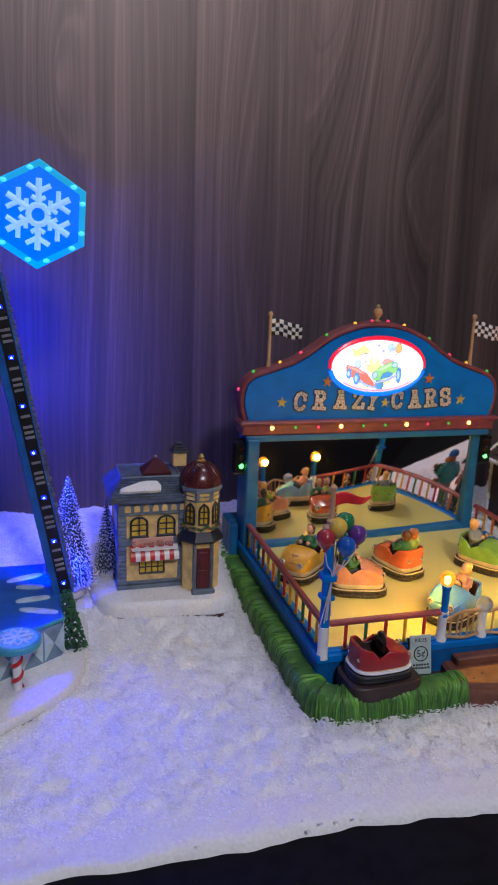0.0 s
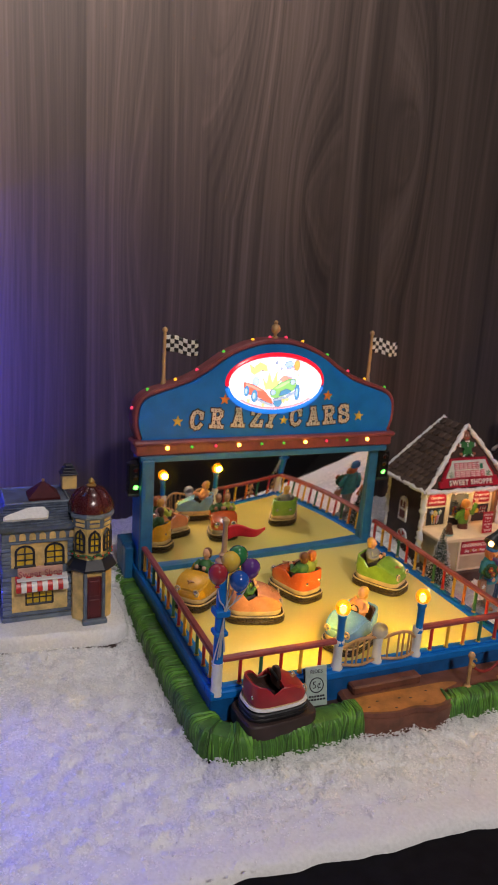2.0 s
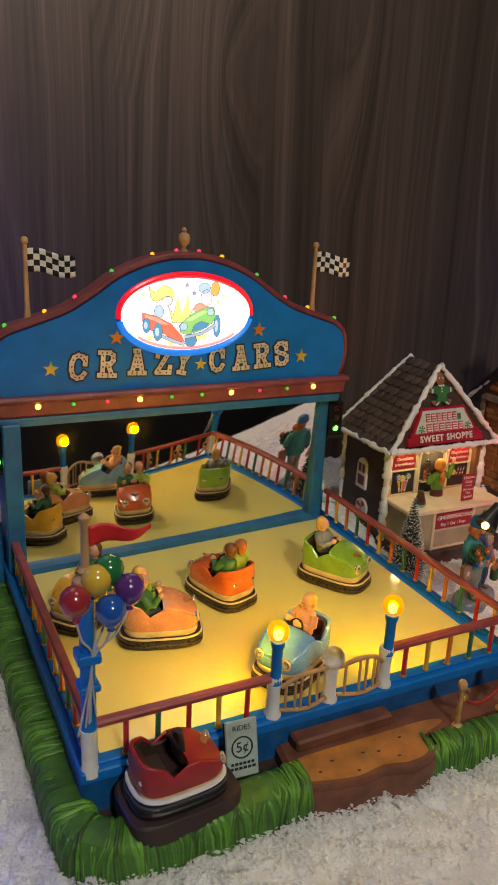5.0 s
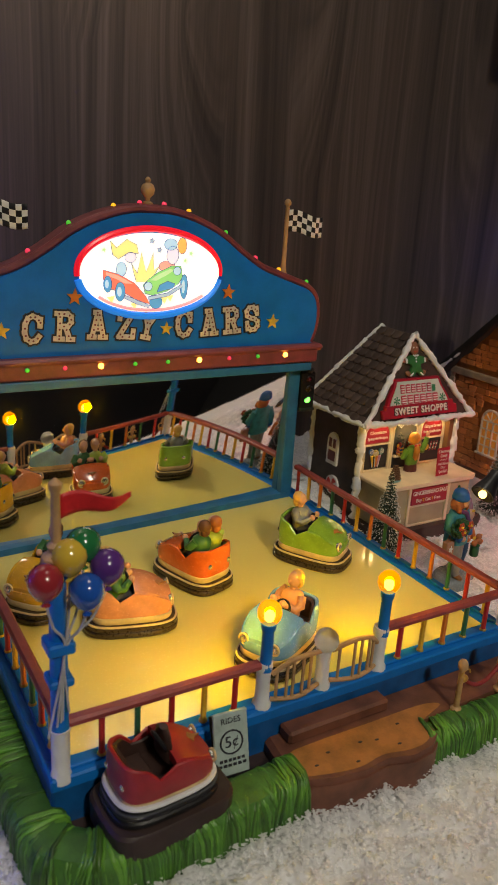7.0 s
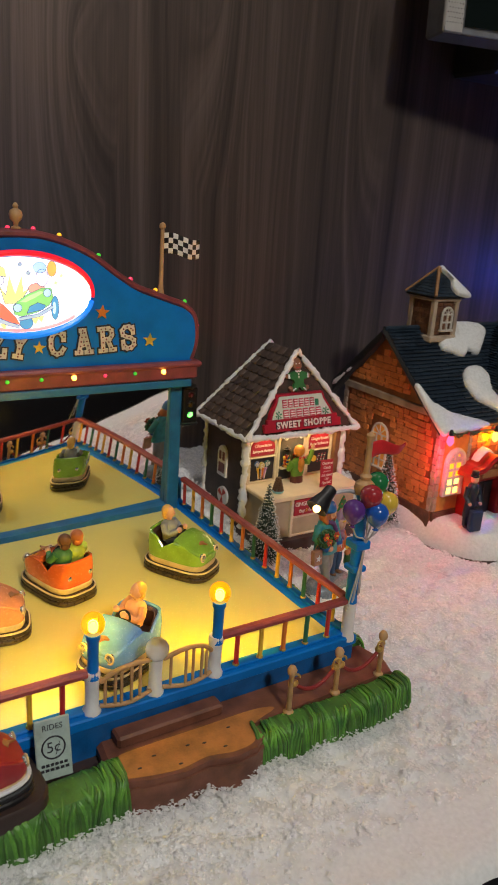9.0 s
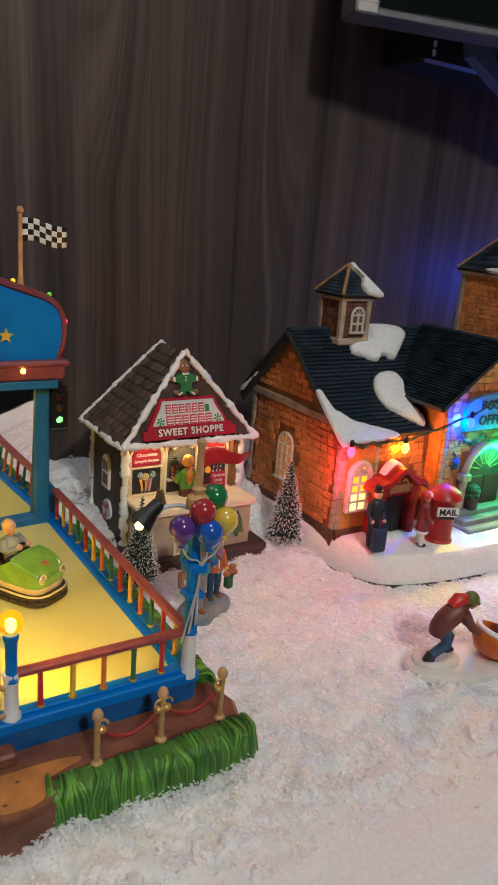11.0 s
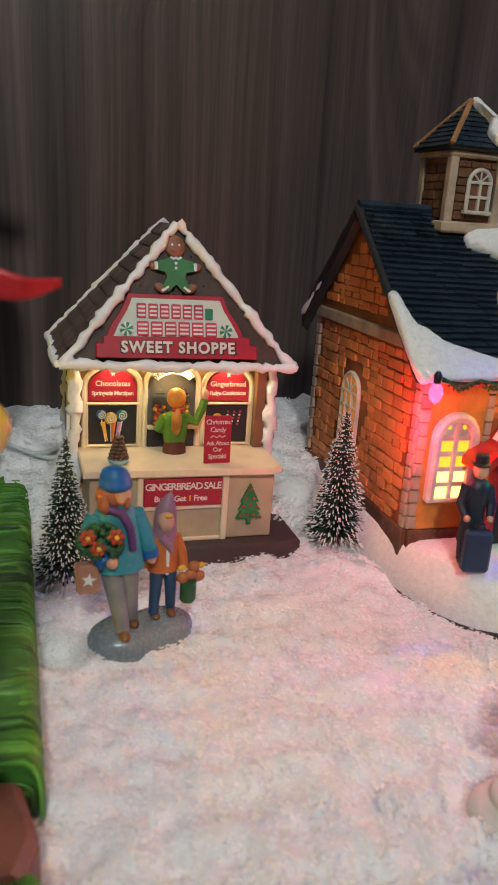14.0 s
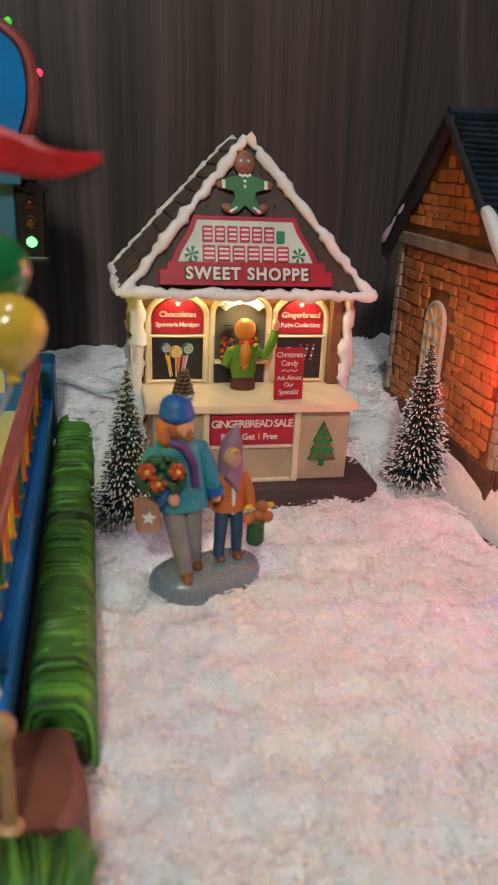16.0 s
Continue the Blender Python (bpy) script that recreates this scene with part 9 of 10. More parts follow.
sky = part("skylight", Geo().rings([[(-0.0985, 0.176, 0.1130), (-0.0740, 0.176, 0.1130), (-0.0740, 0.196, 0.1130), (-0.0985, 0.196, 0.1130)], [(-0.0985, 0.176, 0.1150), (-0.0740, 0.176, 0.1150), (-0.0740, 0.196, 0.1150), (-0.0985, 0.196, 0.1150)], [(-0.0866, 0.1855, 0.1262), (-0.0858, 0.1855, 0.1262), (-0.0858, 0.1865, 0.1262), (-0.0866, 0.1865, 0.1262)]]), paint("skylight_red", (0.07, 0.012, 0.014), 0.6, spec=0.2), roof, "dark red pyramid skylight", smooth=20)
part("skylight_tip", Geo().ball((-0.0862, 0.1860, 0.1268), 0.0014, 8, 6), GOLD, sky)
ch = part("chimney", Geo().box((-0.0700, 0.1930, 0.1150), (-0.0580, 0.2030, 0.1270), 0.0006), YWALL, house)
part("chimney_cap", Geo().box((-0.0714, 0.1915, 0.1270), (-0.0566, 0.2045, 0.1286), 0.0006).box((-0.0700, 0.1930, 0.1286), (-0.0580, 0.2030, 0.1296), 0.0003).box((-0.0698, 0.1930, 0.1296), (-0.0582, 0.2030, 0.1308), 0.0004).box((-0.0686, 0.1938, 0.1308), (-0.0594, 0.2022, 0.1318), 0.0003).box((-0.0688, 0.1936, 0.1318), (-0.0592, 0.2024, 0.1330), 0.0004).box((-0.0672, 0.1955, 0.1330), (-0.0608, 0.2005, 0.1356), 0.0006), WINDARK, ch)


def house_window(cx, cz, w, h, shape, cols, rows, y=HY0, parent=fac, m=None):
    m = m or pose(0, y, 0)
    r = w / 2
    top = {"arch": arc(cx, cz + h / 2 - r * 0.8, r, 0, 180, 10, r * 0.8), "point": [(cx + r, cz + h * 0.18), (cx + r * 0.72, cz + h * 0.34), (cx, cz + h / 2), (cx - r * 0.72, cz + h * 0.34), (cx - r, cz + h * 0.18)], "flat": [(cx + r, cz + h / 2), (cx - r, cz + h / 2)]}[shape]
    out = [(cx + r, cz - h / 2), *top, (cx - r, cz - h / 2)]
    win = part("house_window", Geo().slab(out, -0.0010, 0.0006, m), WINYELLOW, parent)
    part("window_frame", Geo().tube([(m @ Vector((x, -0.0012, z))).to_tuple() for x, z in out + out[:1]], 0.0010, 6), WINDARK, win)
    for k in range(1, cols):
        x = cx - r + w * k / cols
        part("window_bar", Geo().box((x - 0.0005, -0.0018, cz - h / 2), (x + 0.0005, -0.0008, cz + h * (0.5 if cols == 2 or shape == "flat" else 0.4)), 0.0001, m), WINDARK, win)
    for k in range(1, rows):
        z = cz - h / 2 + h * 0.92 * k / rows
        part("window_bar", Geo().box((cx - r, -0.0018, z - 0.0005), (cx + r, -0.0008, z + 0.0005), 0.0001, m), WINDARK, win)
    if shape == "arch":
        part("window_sill", Geo().box((cx - r - 0.0014, -0.0024, cz - h / 2 - 0.0014), (cx + r + 0.0014, 0.0, cz - h / 2 + 0.0002), 0.0003, m), WINDARK, win)
    return win


house_window(-0.1042, 0.0752, 0.0135, 0.0165, "arch", 2, 3)
house_window(-0.0815, 0.0757, 0.0135, 0.0165, "arch", 2, 3)
house_window(-0.0935, 0.0398, 0.0205, 0.0120, "flat", 4, 2)
hs = part("house_sign", Geo().box((-0.1070, HY0 - 0.0032, 0.0553), (-0.0725, HY0, 0.0627), 0.0006), paint("sign_pale_pink", (0.58, 0.34, 0.27), 0.5), fac)
lettering("sign_words", "Sweet Shop", pose(-0.0897, HY0 - 0.0034, 0.0574), 0.0052, paint("sign_rose_ink", (0.36, 0.10, 0.12), 0.5), hs, depth=0.0004)
aw = part("awning", Geo().box((-0.1080, HY0 - 0.0090, 0.0535), (-0.0700, HY0 - 0.0005, 0.0545), 0.0003, pose(0, 0, 0)), WHITE, fac, "red and white striped awning")
for k in range(10):
    x0 = -0.1090 + 0.0040 * k
    mm = RED if k % 2 == 0 else WHITE
    part("awning_stripe", Geo().rings([[(x0, y, z), (x0 + 0.0040, y, z), (x0 + 0.0040, y + 0.0008, z - 0.0008), (x0, y + 0.0008, z - 0.0008)] for y, z in ((HY0 - 0.0002, 0.0560), (HY0 - 0.0050, 0.0540), (HY0 - 0.0092, 0.0500), (HY0 - 0.0098, 0.0466), (HY0 - 0.0098, 0.0452))]), mm, aw)
for ob in fac.children:
    if ob.name.startswith(("awning", "house_sign")):
        ob.matrix_basis = pose(-0.0030, 0, 0.0032) @ ob.matrix_basis
# tower with door, skirt roof and dome
TCX, TCY = -0.0530, 0.1560
tw = part("corner_tower", Geo().lathe([(0.0168, 0.019), (0.0168, 0.0630), (0.0150, 0.0640), (0.0150, 0.1080)], (TCX, TCY, 0), 8, pose(TCX, TCY, 0, 0, 0, 22.5) @ pose(-TCX, -TCY, 0)), YWALL, house, "corner tower with copper dome", smooth=25)
part("tower_cornice", Geo().lathe([(0.0165, 0.1060), (0.0182, 0.1080), (0.0182, 0.1105), (0.0160, 0.1120)], (TCX, TCY, 0), 8, pose(TCX, TCY, 0, 0, 0, 22.5) @ pose(-TCX, -TCY, 0)), GREYSTONE, tw, smooth=25)
part("tower_drum", Geo().lathe([(0.0152, 0.0985), (0.0160, 0.0990), (0.0160, 0.1065)], (TCX, TCY, 0), 8, pose(TCX, TCY, 0, 0, 0, 22.5) @ pose(-TCX, -TCY, 0)), GREYSTONE, tw, smooth=25)
for k in range(8):
    for z in (0.1002, 0.1040):
        part("drum_panel", Geo().box((-0.0040, -0.0006, z), (0.0040, 0.0010, z + 0.0026), 0.0003, pose(TCX, TCY, 0, 0, 0, 45 * k) @ pose(0, -0.0149, 0)), YWALL, tw)
dome = part("dome", Geo().lathe([(0.0172, 0.1115), (0.0170, 0.1150), (0.0150, 0.1205), (0.0110, 0.1255), (0.0055, 0.1290), (0.0020, 0.1300)], (TCX, TCY, 0), 24), COPPER, tw)
for k in range(8):
    a = radians(45 * k + 22.5)
    part("dome_rib", Geo().tube([(TCX + r * math.cos(a), TCY + r * math.sin(a), z) for r, z in ((0.0174, 0.1120), (0.0172, 0.1152), (0.0152, 0.1208), (0.0112, 0.1259), (0.0054, 0.1293))], 0.0007, 5), COPPER, dome)
part("dome_finial", Geo().lathe([(0.0034, 0), (0.0040, 0.0012), (0.0020, 0.0022), (0.0026, 0.0042), (0.0010, 0.0064), (0.0002, 0.0070)], (TCX, TCY, 0.1295), 12), GOLD, dome)
part("skirt_roof", Geo().lathe([(0.0205, 0.0640), (0.0208, 0.0655), (0.0150, 0.0725)], (TCX, TCY, 0), 8, pose(TCX, TCY, 0, 0, 0, 22.5) @ pose(-TCX, -TCY, 0)), WINDARK, tw, smooth=25)
g = Geo()
rnd = random.Random(4)
for k in range(110):
    a = 2 * math.pi * k / 110
    g.ball((TCX + 0.0158 * math.cos(a), TCY + 0.0158 * math.sin(a), 0.0760 + 0.0010 * math.sin(a * 8) + rnd.uniform(-0.0008, 0.0008)), (0.0013, 0.0011, 0.0009), 6, 4)
part("garland", g, LEAFGREEN, tw, "green garland ring with red berries")
for k in range(16):
    a = 2 * math.pi * k / 16
    part("berry", Geo().ball((TCX + 0.0170 * math.cos(a), TCY + 0.0170 * math.sin(a), 0.0764), 0.0008, 6, 4), RED, tw)
for a in (-135, -90, -45, 0):
    house_window(0.0, 0.0885, 0.0078, 0.0175, "point", 2, 3, parent=tw, m=pose(TCX, TCY, 0, 0, 0, a + 90) @ pose(0, -0.0139, 0))
dr = part("house_door", Geo().box((-0.0056, -0.0012, 0.0215), (0.0056, 0.0010, 0.0590), 0.0005, pose(TCX, TCY, 0, 0, 0, 0) @ pose(0, -0.0160, 0)), DOORRED, tw, "dark red panelled door")
part("door_panel", Geo().box((-0.0040, -0.0018, 0.0250), (0.0040, -0.0008, 0.0400), 0.0004, pose(TCX, TCY, 0, 0, 0, 0) @ pose(0, -0.0160, 0)).box((-0.0040, -0.0018, 0.0430), (0.0040, -0.0008, 0.0560), 0.0004, pose(TCX, TCY, 0, 0, 0, 0) @ pose(0, -0.0160, 0)), DOORRED, dr)
part("door_step", Geo().box((-0.0098, -0.0060, 0.0180), (0.0098, 0.0, 0.0235), 0.0008, pose(TCX, TCY, 0, 0, 0, 0) @ pose(0, -0.0150, 0)), GREYSTONE, dr)
for s in (-1, 1):
    part("door_jamb", Geo().box((0.0058 * s, -0.0020, 0.0200), (0.0086 * s, 0.0010, 0.0630), 0.0005, pose(TCX, TCY, 0, 0, 0, 0) @ pose(0, -0.0155, 0)), GREYSTONE, dr)
house.location.z -= 0.0024

# ---- the snowflake ride with its blue light strip ----
flake = thing("snowflake_ride", (-0.235, 0.10, 0.0), "blue winter ride with lit snowflake panels and a light strip", "model ride")
RIDEBLUE = paint("winter_deck_blue", (0.02, 0.12, 0.42), 0.35, vary=0.15)
PALEBLUE = paint("winter_pale_blue", (0.45, 0.60, 0.72), 0.4)
TEALRIM = paint("winter_teal", (0.05, 0.30, 0.36), 0.35)
fb = [(p[0], p[1]) for p in smooth_curve([(x, y, 0) for x, y in [(-0.152, 0.185), (-0.149, 0.122), (-0.1540, 0.074), (-0.1585, 0.055), (-0.168, 0.038), (-0.178, 0.028), (-0.206, 0.007), (-0.250, -0.020), (-0.300, -0.024), (-0.330, 0.01), (-0.335, 0.185)]], 5)]


def fshrink(k):
    return [(x + (-0.25 - x) * k, y + (0.10 - y) * k) for x, y in fb]


part("snow_skirt", Geo().rings([[(x, y, z + (0.0006 * noise.noise(Vector((x * 80, y * 80, 9))) if z > 0.003 else 0)) for x, y in fshrink(k)] for k, z in ((0.03, -0.0022), (0.006, -0.0020), (0.0, -0.0010), (0.0, 0.0034), (0.012, 0.0054), (0.04, 0.0060), (0.4, 0.0061))][::-1]), SNOW_GLITTER, flake)
part("base_rim", Geo().plan(fshrink(0.022), -0.0055, -0.0018, 0.0003), DKBROWN, flake)
deck = [(-0.1680, 0.185), (-0.1690, 0.083), (-0.2150, 0.054), (-0.320, -0.008), (-0.320, 0.185)]
dk = part("deck", Geo().plan(deck, 0.0030, 0.0340, 0.0010), RIDEBLUE, flake, "blue ride deck with pale snowflake relief")
part("deck_rim", Geo().tube([(x, y, 0.0338) for x, y in deck], 0.0016, 6), TEALRIM, dk)
a, b = Vector((-0.1690, 0.083, 0)), Vector((-0.2150, 0.054, 0))
d = (b - a).normalized()
nrm = Vector((-d.y, d.x, 0))
if nrm.y > 0:
    nrm = -nrm
ang = math.degrees(math.atan2(-d.y, -d.x))
md = Matrix.Translation(b) @ pose(0, 0, 0, 0, 0, ang)
L = (b - a).length
part("side_panel", Geo().box((0.002, -0.0012, 0.0045), (L - 0.002, 0.0005, 0.0320), 0.0003, md), paint("panel_slate_blue", (0.16, 0.26, 0.36), 0.45), dk)
for k in range(3):
    cx = L * (k + 0.5) / 3
    w = L / 6 - 0.0008
    part("diamond", Geo().slab([(cx - w, 0.0305), (cx, 0.0185), (cx - w, 0.0065)], -0.0020, -0.0008, md), PALEBLUE, dk)
    part("diamond", Geo().slab([(cx + w, 0.0305), (cx + w, 0.0065), (cx, 0.0185)], -0.0020, -0.0008, md), PALEBLUE, dk)
for k, (x0, y0, ln, tilt) in enumerate(((-0.196, 0.158, 0.030, 20), (-0.192, 0.140, 0.022, -10), (-0.190, 0.118, 0.026, 8), (-0.186, 0.098, 0.030, -20))):
    mm = pose(x0, y0, 0.0338, 0, 0, tilt)
    part("snowflake_relief", Geo().rings([[(mm @ Vector((x * s, y * s, z))).to_tuple() for x, y in rounded(ln / 2, 0.0036, 24, 0.7)] for s, z in ((1, 0), (0.97, 0.0010), (0.85, 0.0014))]), PALEBLUE, dk)
# leaning leg with the light strip
leg0, leg1 = Vector((-0.1640, 0.1215, 0.0340)), Vector((-0.2310, 0.1215, 0.4000))
dirn = (leg1 - leg0).normalized()
tilt = math.degrees(math.atan2(dirn.x, dirn.z))
mleg = Matrix.Translation(leg0) @ pose(0, 0, 0, 0, tilt, 0)
LL = (leg1 - leg0).length
lg = part("leg", Geo().box((-0.0110, 0.0008, 0), (0.0050, 0.0110, LL), 0.0008, mleg), RIDEBLUE, flake)
st = part("led_strip", Geo().box((-0.0052, -0.0008, 0.002), (0.0036, 0.0008, LL), 0.0002, mleg), BLACK, lg, "black strip of blue light chips")
PADGREY = paint("solder_grey", (0.20, 0.20, 0.22), 0.4)
LEDBLUE = glow("led_blue", (0.010, 0.022, 1.0), 4.5)
LEDCORE = glow("led_white_core", (0.45, 0.60, 1.0), 5.0)
z, k = 0.0112, 0
while z < LL - 0.01:
    part("led_chip", Geo().box((-0.0026, -0.0022, z - 0.0013), (0.0008, -0.0006, z + 0.0013), 0.0003, mleg), LEDBLUE, st)
    part("led_core", Geo().box((-0.0016, -0.0026, z - 0.0007), (-0.0002, -0.0021, z + 0.0007), 0.0002, mleg), LEDCORE, st)
    # rear chips are unseen, added so that the wall behind turns blue
    part("led_chip", Geo().box((-0.0030, 0.0110, z - 0.0016), (0.0012, 0.0128, z + 0.0016), 0.0003, mleg), LEDBLUE, lg)
    for dz in (0.0105, 0.0145, 0.0185, 0.0265):
        part("solder_pad", Geo().box((-0.0040, -0.0011, z + dz), (0.0026, -0.0007, z + dz + 0.0020), 0.0001, mleg), PADGREY, st)
    if k < 8:
        lamp("led_light", "SPOT", mleg @ (pose(-0.001, -0.0035, z, -90, 0, 0) if k % 2 else pose(-0.001, 0.0140, z, 90, 0, 2)), 0.75 if k % 2 else 1.5, (0.022, 0.045, 1.0), 0.001, spot=146 if k % 2 else 150, blend=1.0)
    z += 0.0354
    k += 1
g = Geo()
z = 0.004
while z < LL:
    g.box((0.0044, 0.0010, z), (0.0068 + 0.0006 * math.sin(z * 900), 0.0060, z + 0.0034), 0.0006, mleg)
    z += 0.0042
tagged(part("icicle_edge", g, paint("grey_foam_edge", (0.10, 0.10, 0.13), 0.7), lg), kind="stuff")
part("tower_mast", Geo().box((-0.262, 0.125, 0.034), (-0.246, 0.142, 0.52), 0.001), RIDEBLUE, flake)
part("leg", Geo().box((-0.0050, 0.0008, 0), (0.0110, 0.0110, LL), 0.0008, Matrix.Translation((-0.347 + 0.0445, 0.1215, 0.0340)) @ pose(0, 0, 0, 0, -tilt * 0.62, 0)), RIDEBLUE, flake)
# lit hexagon panels
HEXRIM = glow("hex_rim_cyan", (0.025, 0.40, 0.60), 0.52)
HEXFACE = glow("hex_face_blue", (0.015, 0.17, 0.72), 0.60)
HEXFLAKE = glow("hex_flake_pale", (0.30, 0.55, 0.85), 0.60)
HEXSPOT = glow("hex_led_spot", (0.10, 0.72, 0.88), 0.80)


def hexagon(cx, cz, r, turn, y):
    m = pose(cx, y, cz, 0, turn, 0)
    pts = [(r * math.sin(radians(60 * k)), r * math.cos(radians(60 * k))) for k in range(6)]
    hx = part("hexagon_panel", Geo().slab(pts, 0.0, 0.0080, m, 0.0012), HEXRIM, flake, "glowing blue hexagon with pale snowflake")
    part("hexagon_face", Geo().slab([(x * 0.86, z * 0.86) for x, z in pts], -0.0010, 0.0010, m), HEXFACE, hx)
    for k in range(6):
        mm = m @ pose(0, 0, 0, 0, 60 * k, 0)
        part("flake_arm", Geo().tube([(mm @ Vector((0, -0.0012, q))).to_tuple() for q in (0.008, 0.026)], 0.0023, 8), HEXFLAKE, hx)
        for s in (-1, 1):
            part("flake_twig", Geo().tube([(mm @ Vector((0, -0.0012, 0.0165))).to_tuple(), (mm @ Vector((0.0085 * s, -0.0012, 0.0215))).to_tuple()], 0.0019, 8), HEXFLAKE, hx)
            part("flake_twig", Geo().tube([(mm @ Vector((0, -0.0012, 0.0100))).to_tuple(), (mm @ Vector((0.0050 * s, -0.0012, 0.0130))).to_tuple()], 0.0017, 8), HEXFLAKE, hx)
        for q in (-0.3, 0.3):
            part("led_spot", Geo().ball(((mm @ pose(0, 0, 0, 0, 30, 0)) @ Vector((q * r * 0.9, -0.0008, r * 0.80))).to_tuple(), (0.0026, 0.0008, 0.0018), 8, 5), HEXSPOT, hx)
    part("flake_hub", Geo().tube([(m @ Vector((0.0072 * math.cos(t), -0.0013, 0.0072 * math.sin(t)))).to_tuple() for t in (radians(30 * k) for k in range(13))], 0.0024, 8), HEXFLAKE, hx)
    return hx


hexagon(-0.1770, 0.3175, 0.0400, 3, 0.1800)
hexagon(-0.2430, 0.3780, 0.0400, 18, 0.1800)
part("panel_arm", Geo().tube([(-0.254, 0.140, 0.330), (-0.235, 0.175, 0.330), (-0.205, 0.1905, 0.322), (-0.177, 0.1905, 0.3175)], 0.0030, 8), RIDEBLUE, flake)
part("panel_arm", Geo().tube([(-0.254, 0.140, 0.378), (-0.245, 0.170, 0.378), (-0.233, 0.1890, 0.378)], 0.0030, 8), RIDEBLUE, flake)
lamp("hexagon_light", "AREA", look((-0.177, 0.1740, 0.3175), (-0.177, 0.0, 0.30)), 0.05, (0.06, 0.30, 1.0), 0.06, 0.06)
# potted topiary at the foot of the strip
top = thing("topiary", (-0.1595, 0.0900, 0.0045), "small dark green topiary with white dots by the ride", "model plant")
rnd = random.Random(17)
g, w = Geo(), Geo()
for k in range(420):
    u = rnd.random()
    a = rnd.uniform(0, 6.28)
    r = 0.0074 * (1 - 0.62 * u) * rnd.uniform(0.85, 1.08)
    p = (-0.1595 - 0.0065 * u + r * math.cos(a), 0.0900 + r * math.sin(a), 0.0055 + 0.046 * u)
    g.ball(p, (0.0014, 0.0011, 0.0010), 6, 4, pose(0, 0, 0, rnd.uniform(0, 180), rnd.uniform(0, 180), 0))
    if k % 12 == 0:
        part("white_dot", Geo().ball((p[0] + 0.12 * r * math.cos(a), p[1] + 0.12 * r * math.sin(a), p[2]), 0.0008, 6, 4), WHITE, top)
part("foliage", g, LEAFGREEN, top)
part("stem", Geo().tube([(-0.1595, 0.0900, 0.0044), (-0.1655, 0.0900, 0.0480)], 0.0028, 8), DKBROWN, top)
# round snowflake table on a candy-striped pole
tb = thing("snowflake_table", (-0.2010, 0.0430, 0.0046), "round teal snowflake table on a candy-striped pole", "model table")
part("candy_pole", Geo().lathe([(0.0034, -0.0050), (0.0030, -0.0035), (0.0030, 0.030)], (-0.2010, 0.0430, 0.0095), 14), WHITE, tb)
part("candy_stripe", Geo().tube([(-0.2010 + 0.0028 * math.cos(k * 0.45), 0.0430 + 0.0028 * math.sin(k * 0.45), 0.0062 + 0.00079 * k) for k in range(40)], 0.0016, 8), RED, tb)
rt = part("round_top", Geo().lathe([(0.0150, 0), (0.0166, 0.0010), (0.0166, 0.0042), (0.0154, 0.0052), (0.0140, 0.0050)], (-0.2010, 0.0430, 0.0385), 28), TEALRIM, tb)
part("top_face", Geo().lathe([(0.0142, 0), (0.0140, 0.0010), (0.0010, 0.0012)], (-0.2010, 0.0430, 0.0430), 28), paint("table_ice_blue", (0.15, 0.45, 0.62), 0.35), rt)
for k in range(6):
    a = radians(60 * k + 12)
    part("flake_arm", Geo().tube([(-0.2010, 0.0430, 0.0443), (-0.2010 + 0.0115 * math.cos(a), 0.0430 + 0.0115 * math.sin(a), 0.0443)], 0.0010, 6), PALEBLUE, rt)
    for s in (-0.5, 0.5):
        part("flake_twig", Geo().tube([(-0.2010 + 0.0060 * math.cos(a), 0.0430 + 0.0060 * math.sin(a), 0.0443), (-0.2010 + 0.0105 * math.cos(a + s), 0.0430 + 0.0105 * math.sin(a + s), 0.0443)], 0.0008, 6), PALEBLUE, rt)

# ---- monitor on its wall arm, the device behind it, loose cables ----
SILVER = paint("silver_plastic", (0.55, 0.53, 0.52), 0.35, metal=0.5, vary=0.05)
SCREEN = paint("dark_screen_glass", (0.006, 0.010, 0.010), 0.06, vary=0.1, bump=0.0, coat=1.0)
DKPLASTIC = paint("black_plastic", (0.015, 0.015, 0.017), 0.4)
# bracket grey tinted blue; the blue light on it is in the colour
BLUELITPLASTIC = paint("blue_grey_plastic", (0.10, 0.14, 0.26), 0.35)
mon = thing("monitor", (0.620, 0.345, 0.47), "silver-edged monitor with dark glass held on a wall arm", "monitor")
mm = pose(0.5010, 0.2500, 0.4125, -4, 0, -14)
case = part("case", Geo().box((0, 0, 0), (0.42, 0.0300, 0.2600), 0.0020, mm), paint("case_dark_grey", (0.10, 0.10, 0.11), 0.35), mon)
part("speaker_strip", Geo().box((0.0002, -0.0008, 0.0004), (0.0200, 0.0280, 0.2595), 0.0015, mm), SILVER, case)
part("screen", Geo().box((0.0205, -0.0012, 0.0065), (0.3995, 0.0010, 0.2500), 0.0003, mm), SCREEN, case, "black glossy screen")
part("lower_edge", Geo().box((0.0010, -0.0006, 0.0006), (0.4190, 0.0010, 0.0050), 0.0003, mm), paint("grey_edge", (0.16, 0.17, 0.20), 0.35), case)
g = Geo()
for i in range(6):
    for k in range(60):
        g.ball((mm @ Vector((0.0030 + 0.0028 * i + (0.0014 if k % 2 else 0), -0.0009, 0.0085 + 0.0038 * k))).to_tuple(), (0.0006, 0.0003, 0.0006), 6, 3)
tagged(part("speaker_holes", g, DKPLASTIC, case), kind="stuff")
part("wall_arm", Geo().box((0.606, 0.24, 0.50), (0.634, 0.3445, 0.53), 0.002), DKPLASTIC, mon)
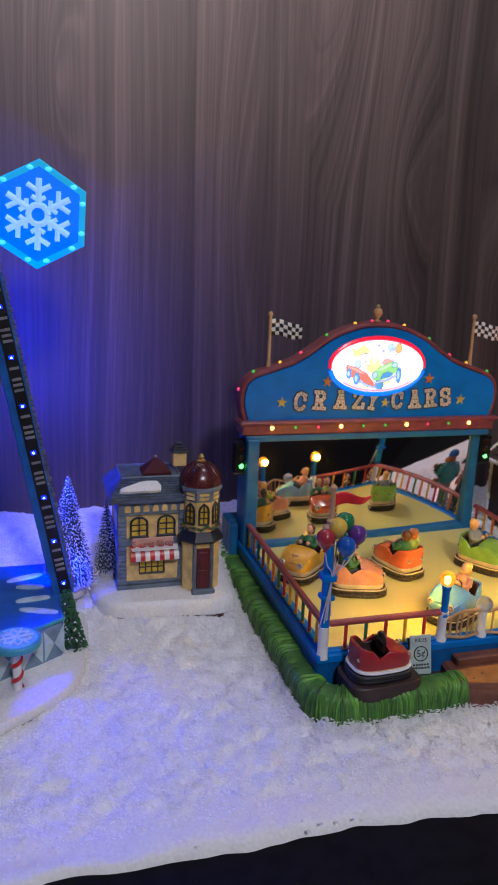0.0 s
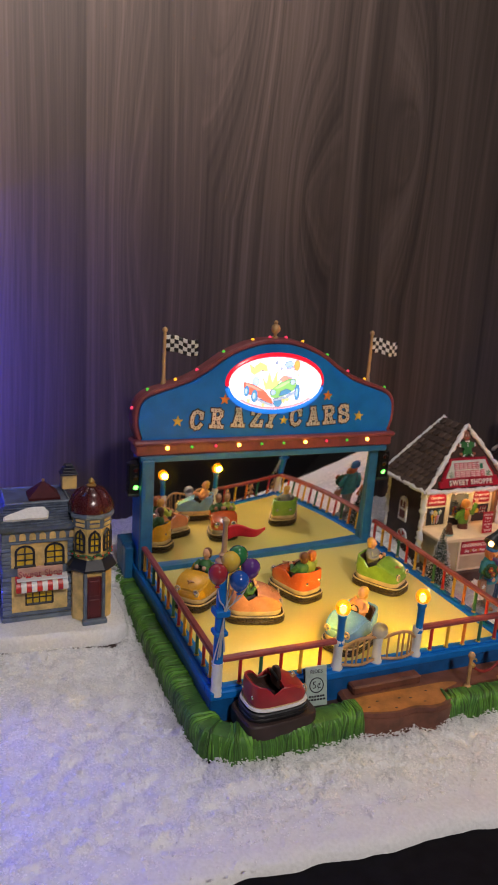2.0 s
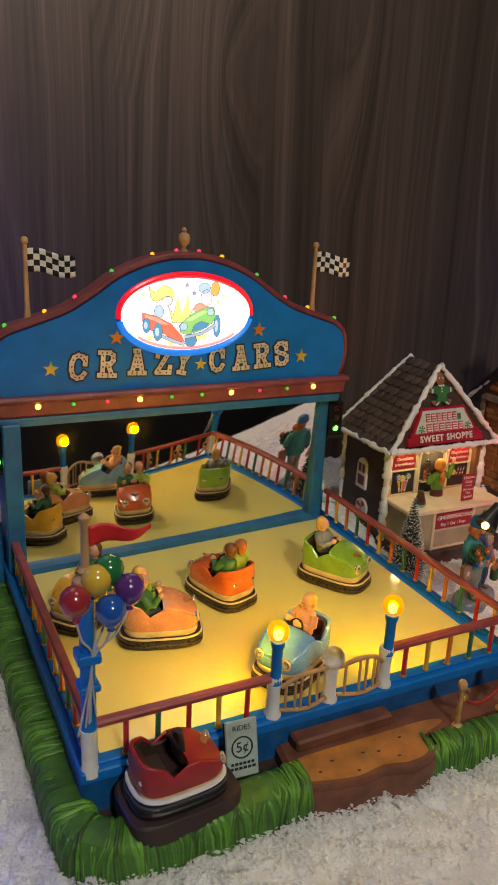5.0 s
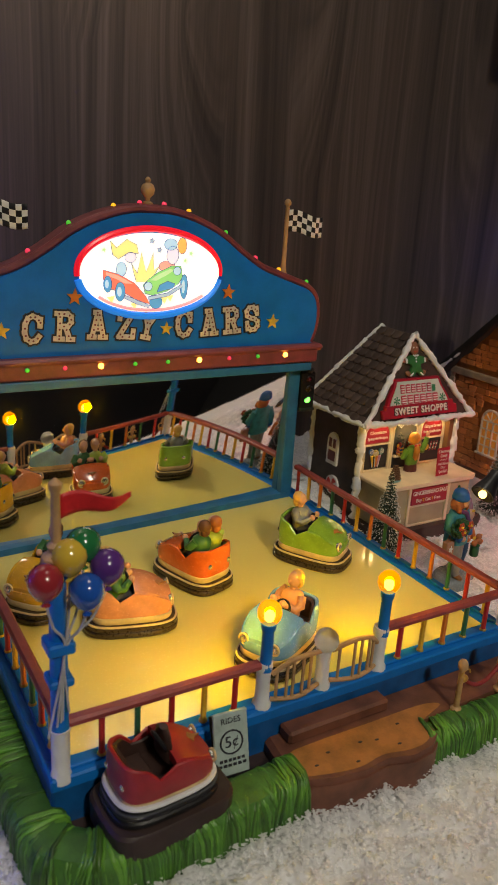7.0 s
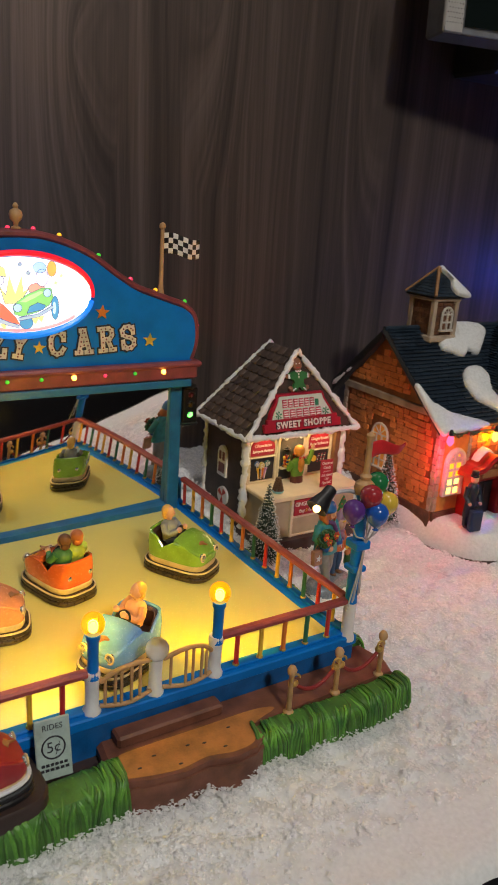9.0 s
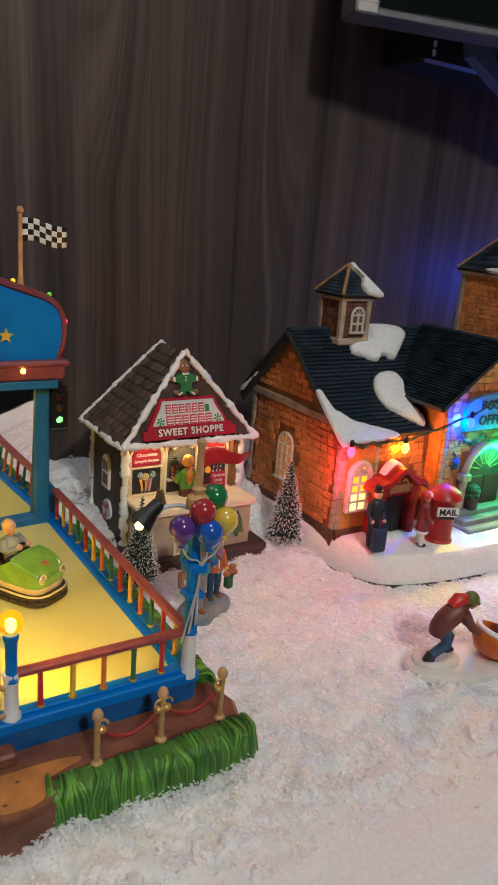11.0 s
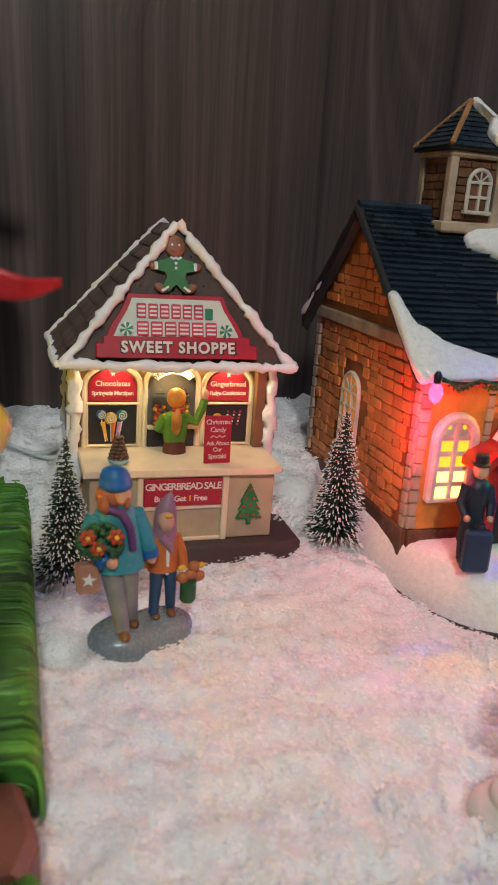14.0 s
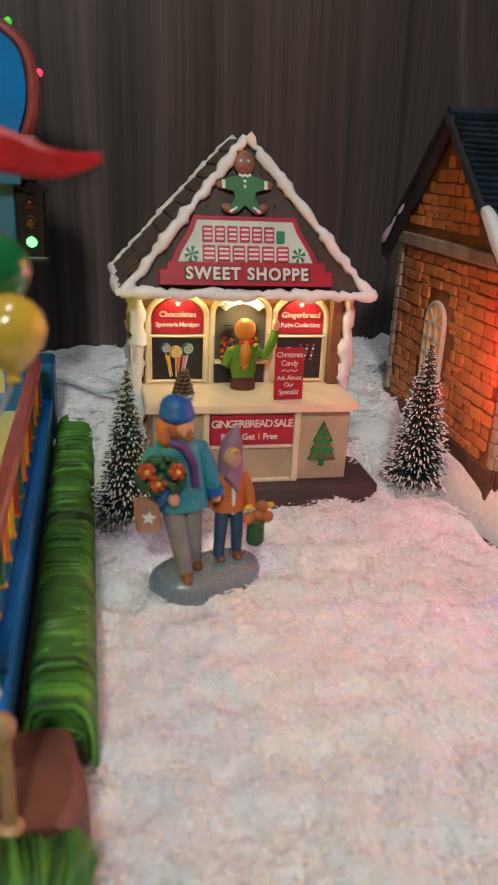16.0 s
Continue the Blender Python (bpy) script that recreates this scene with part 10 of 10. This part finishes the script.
part("wall_plate", Geo().box((0.58, 0.337, 0.46), (0.66, 0.3448, 0.57), 0.002), DKPLASTIC, mon)
dev = thing("wall_device", (0.700, 0.345, 0.400), "black wall device with a blue-grey slotted bracket", "device")
part("device_body", Geo().box((0.0, 0.0, 0.0), (0.200, 0.0595, 0.060), 0.003, pose(0.612, 0.285, 0.398)), DKPLASTIC, dev)
g = Geo()
for k in range(3):
    g.box((0.6220 + 0.0, 0.2842, 0.4040 + 0.0075 * k), (0.6262, 0.2852, 0.4095 + 0.0075 * k), 0.0006)
part("white_mark", g, WHITE, dev)
br = part("bracket", Geo().slab([(0.655, 0.430), (0.662, 0.408), (0.740, 0.370), (0.800, 0.360), (0.800, 0.440)], 0.2700, 0.2840), BLUELITPLASTIC, dev)
for k in range(8):
    part("slot", Geo().box((0.690 + 0.008 * k, 0.2690, 0.4080), (0.6935 + 0.008 * k, 0.2702, 0.4200), 0.0005), DKPLASTIC, br)
# cables lying on the snow behind the ride
CABLE = paint("pale_cable", (0.50, 0.55, 0.58), 0.4)
for k, pts in enumerate((((0.243, 0.282), (0.256, 0.268), (0.268, 0.254), (0.280, 0.246), (0.287, 0.252)), ((0.243, 0.276), (0.258, 0.262), (0.272, 0.250), (0.284, 0.256)))):
    path3 = smooth_curve([(x, y, ground_z(x, y) + 0.0034 + 0.0012 * k) for x, y in pts], 6)
    g = Geo().tube(path3, 0.0012, 8)
    ob = part("cable", g, CABLE)
    tagged(ob, "pale thin cable lying on the snow", "cable", "cables behind the ride")
# heaped snow against the stall and the post office
for cx, cy, r, h in ((0.405, 0.205, 0.022, 0.026), (0.398, 0.235, 0.028, 0.032), (0.412, 0.182, 0.014, 0.018), (0.275, 0.200, 0.020, 0.012)):
    g = Geo()
    rings = []
    for k in range(8):
        u = k / 7
        rings.append([(cx + r * math.cos(t) * (1 - u ** 2.2) * (1 + 0.15 * noise.noise(Vector((math.cos(t) * 2, math.sin(t) * 2, cx * 90)))), cy + 0.8 * r * math.sin(t) * (1 - u ** 2.2), -0.002 + h * math.sin(u * math.pi / 2) * (1 + 0.1 * noise.noise(Vector((math.cos(t) * 3, u * 4, cy * 70))))) for t in (2 * math.pi * i / 26 for i in range(26))])
    g.rings(rings)
    tagged(part("snow_heap", g, SNOW, smooth=180), "soft heap of white artificial snow", "snow", kind="stuff")
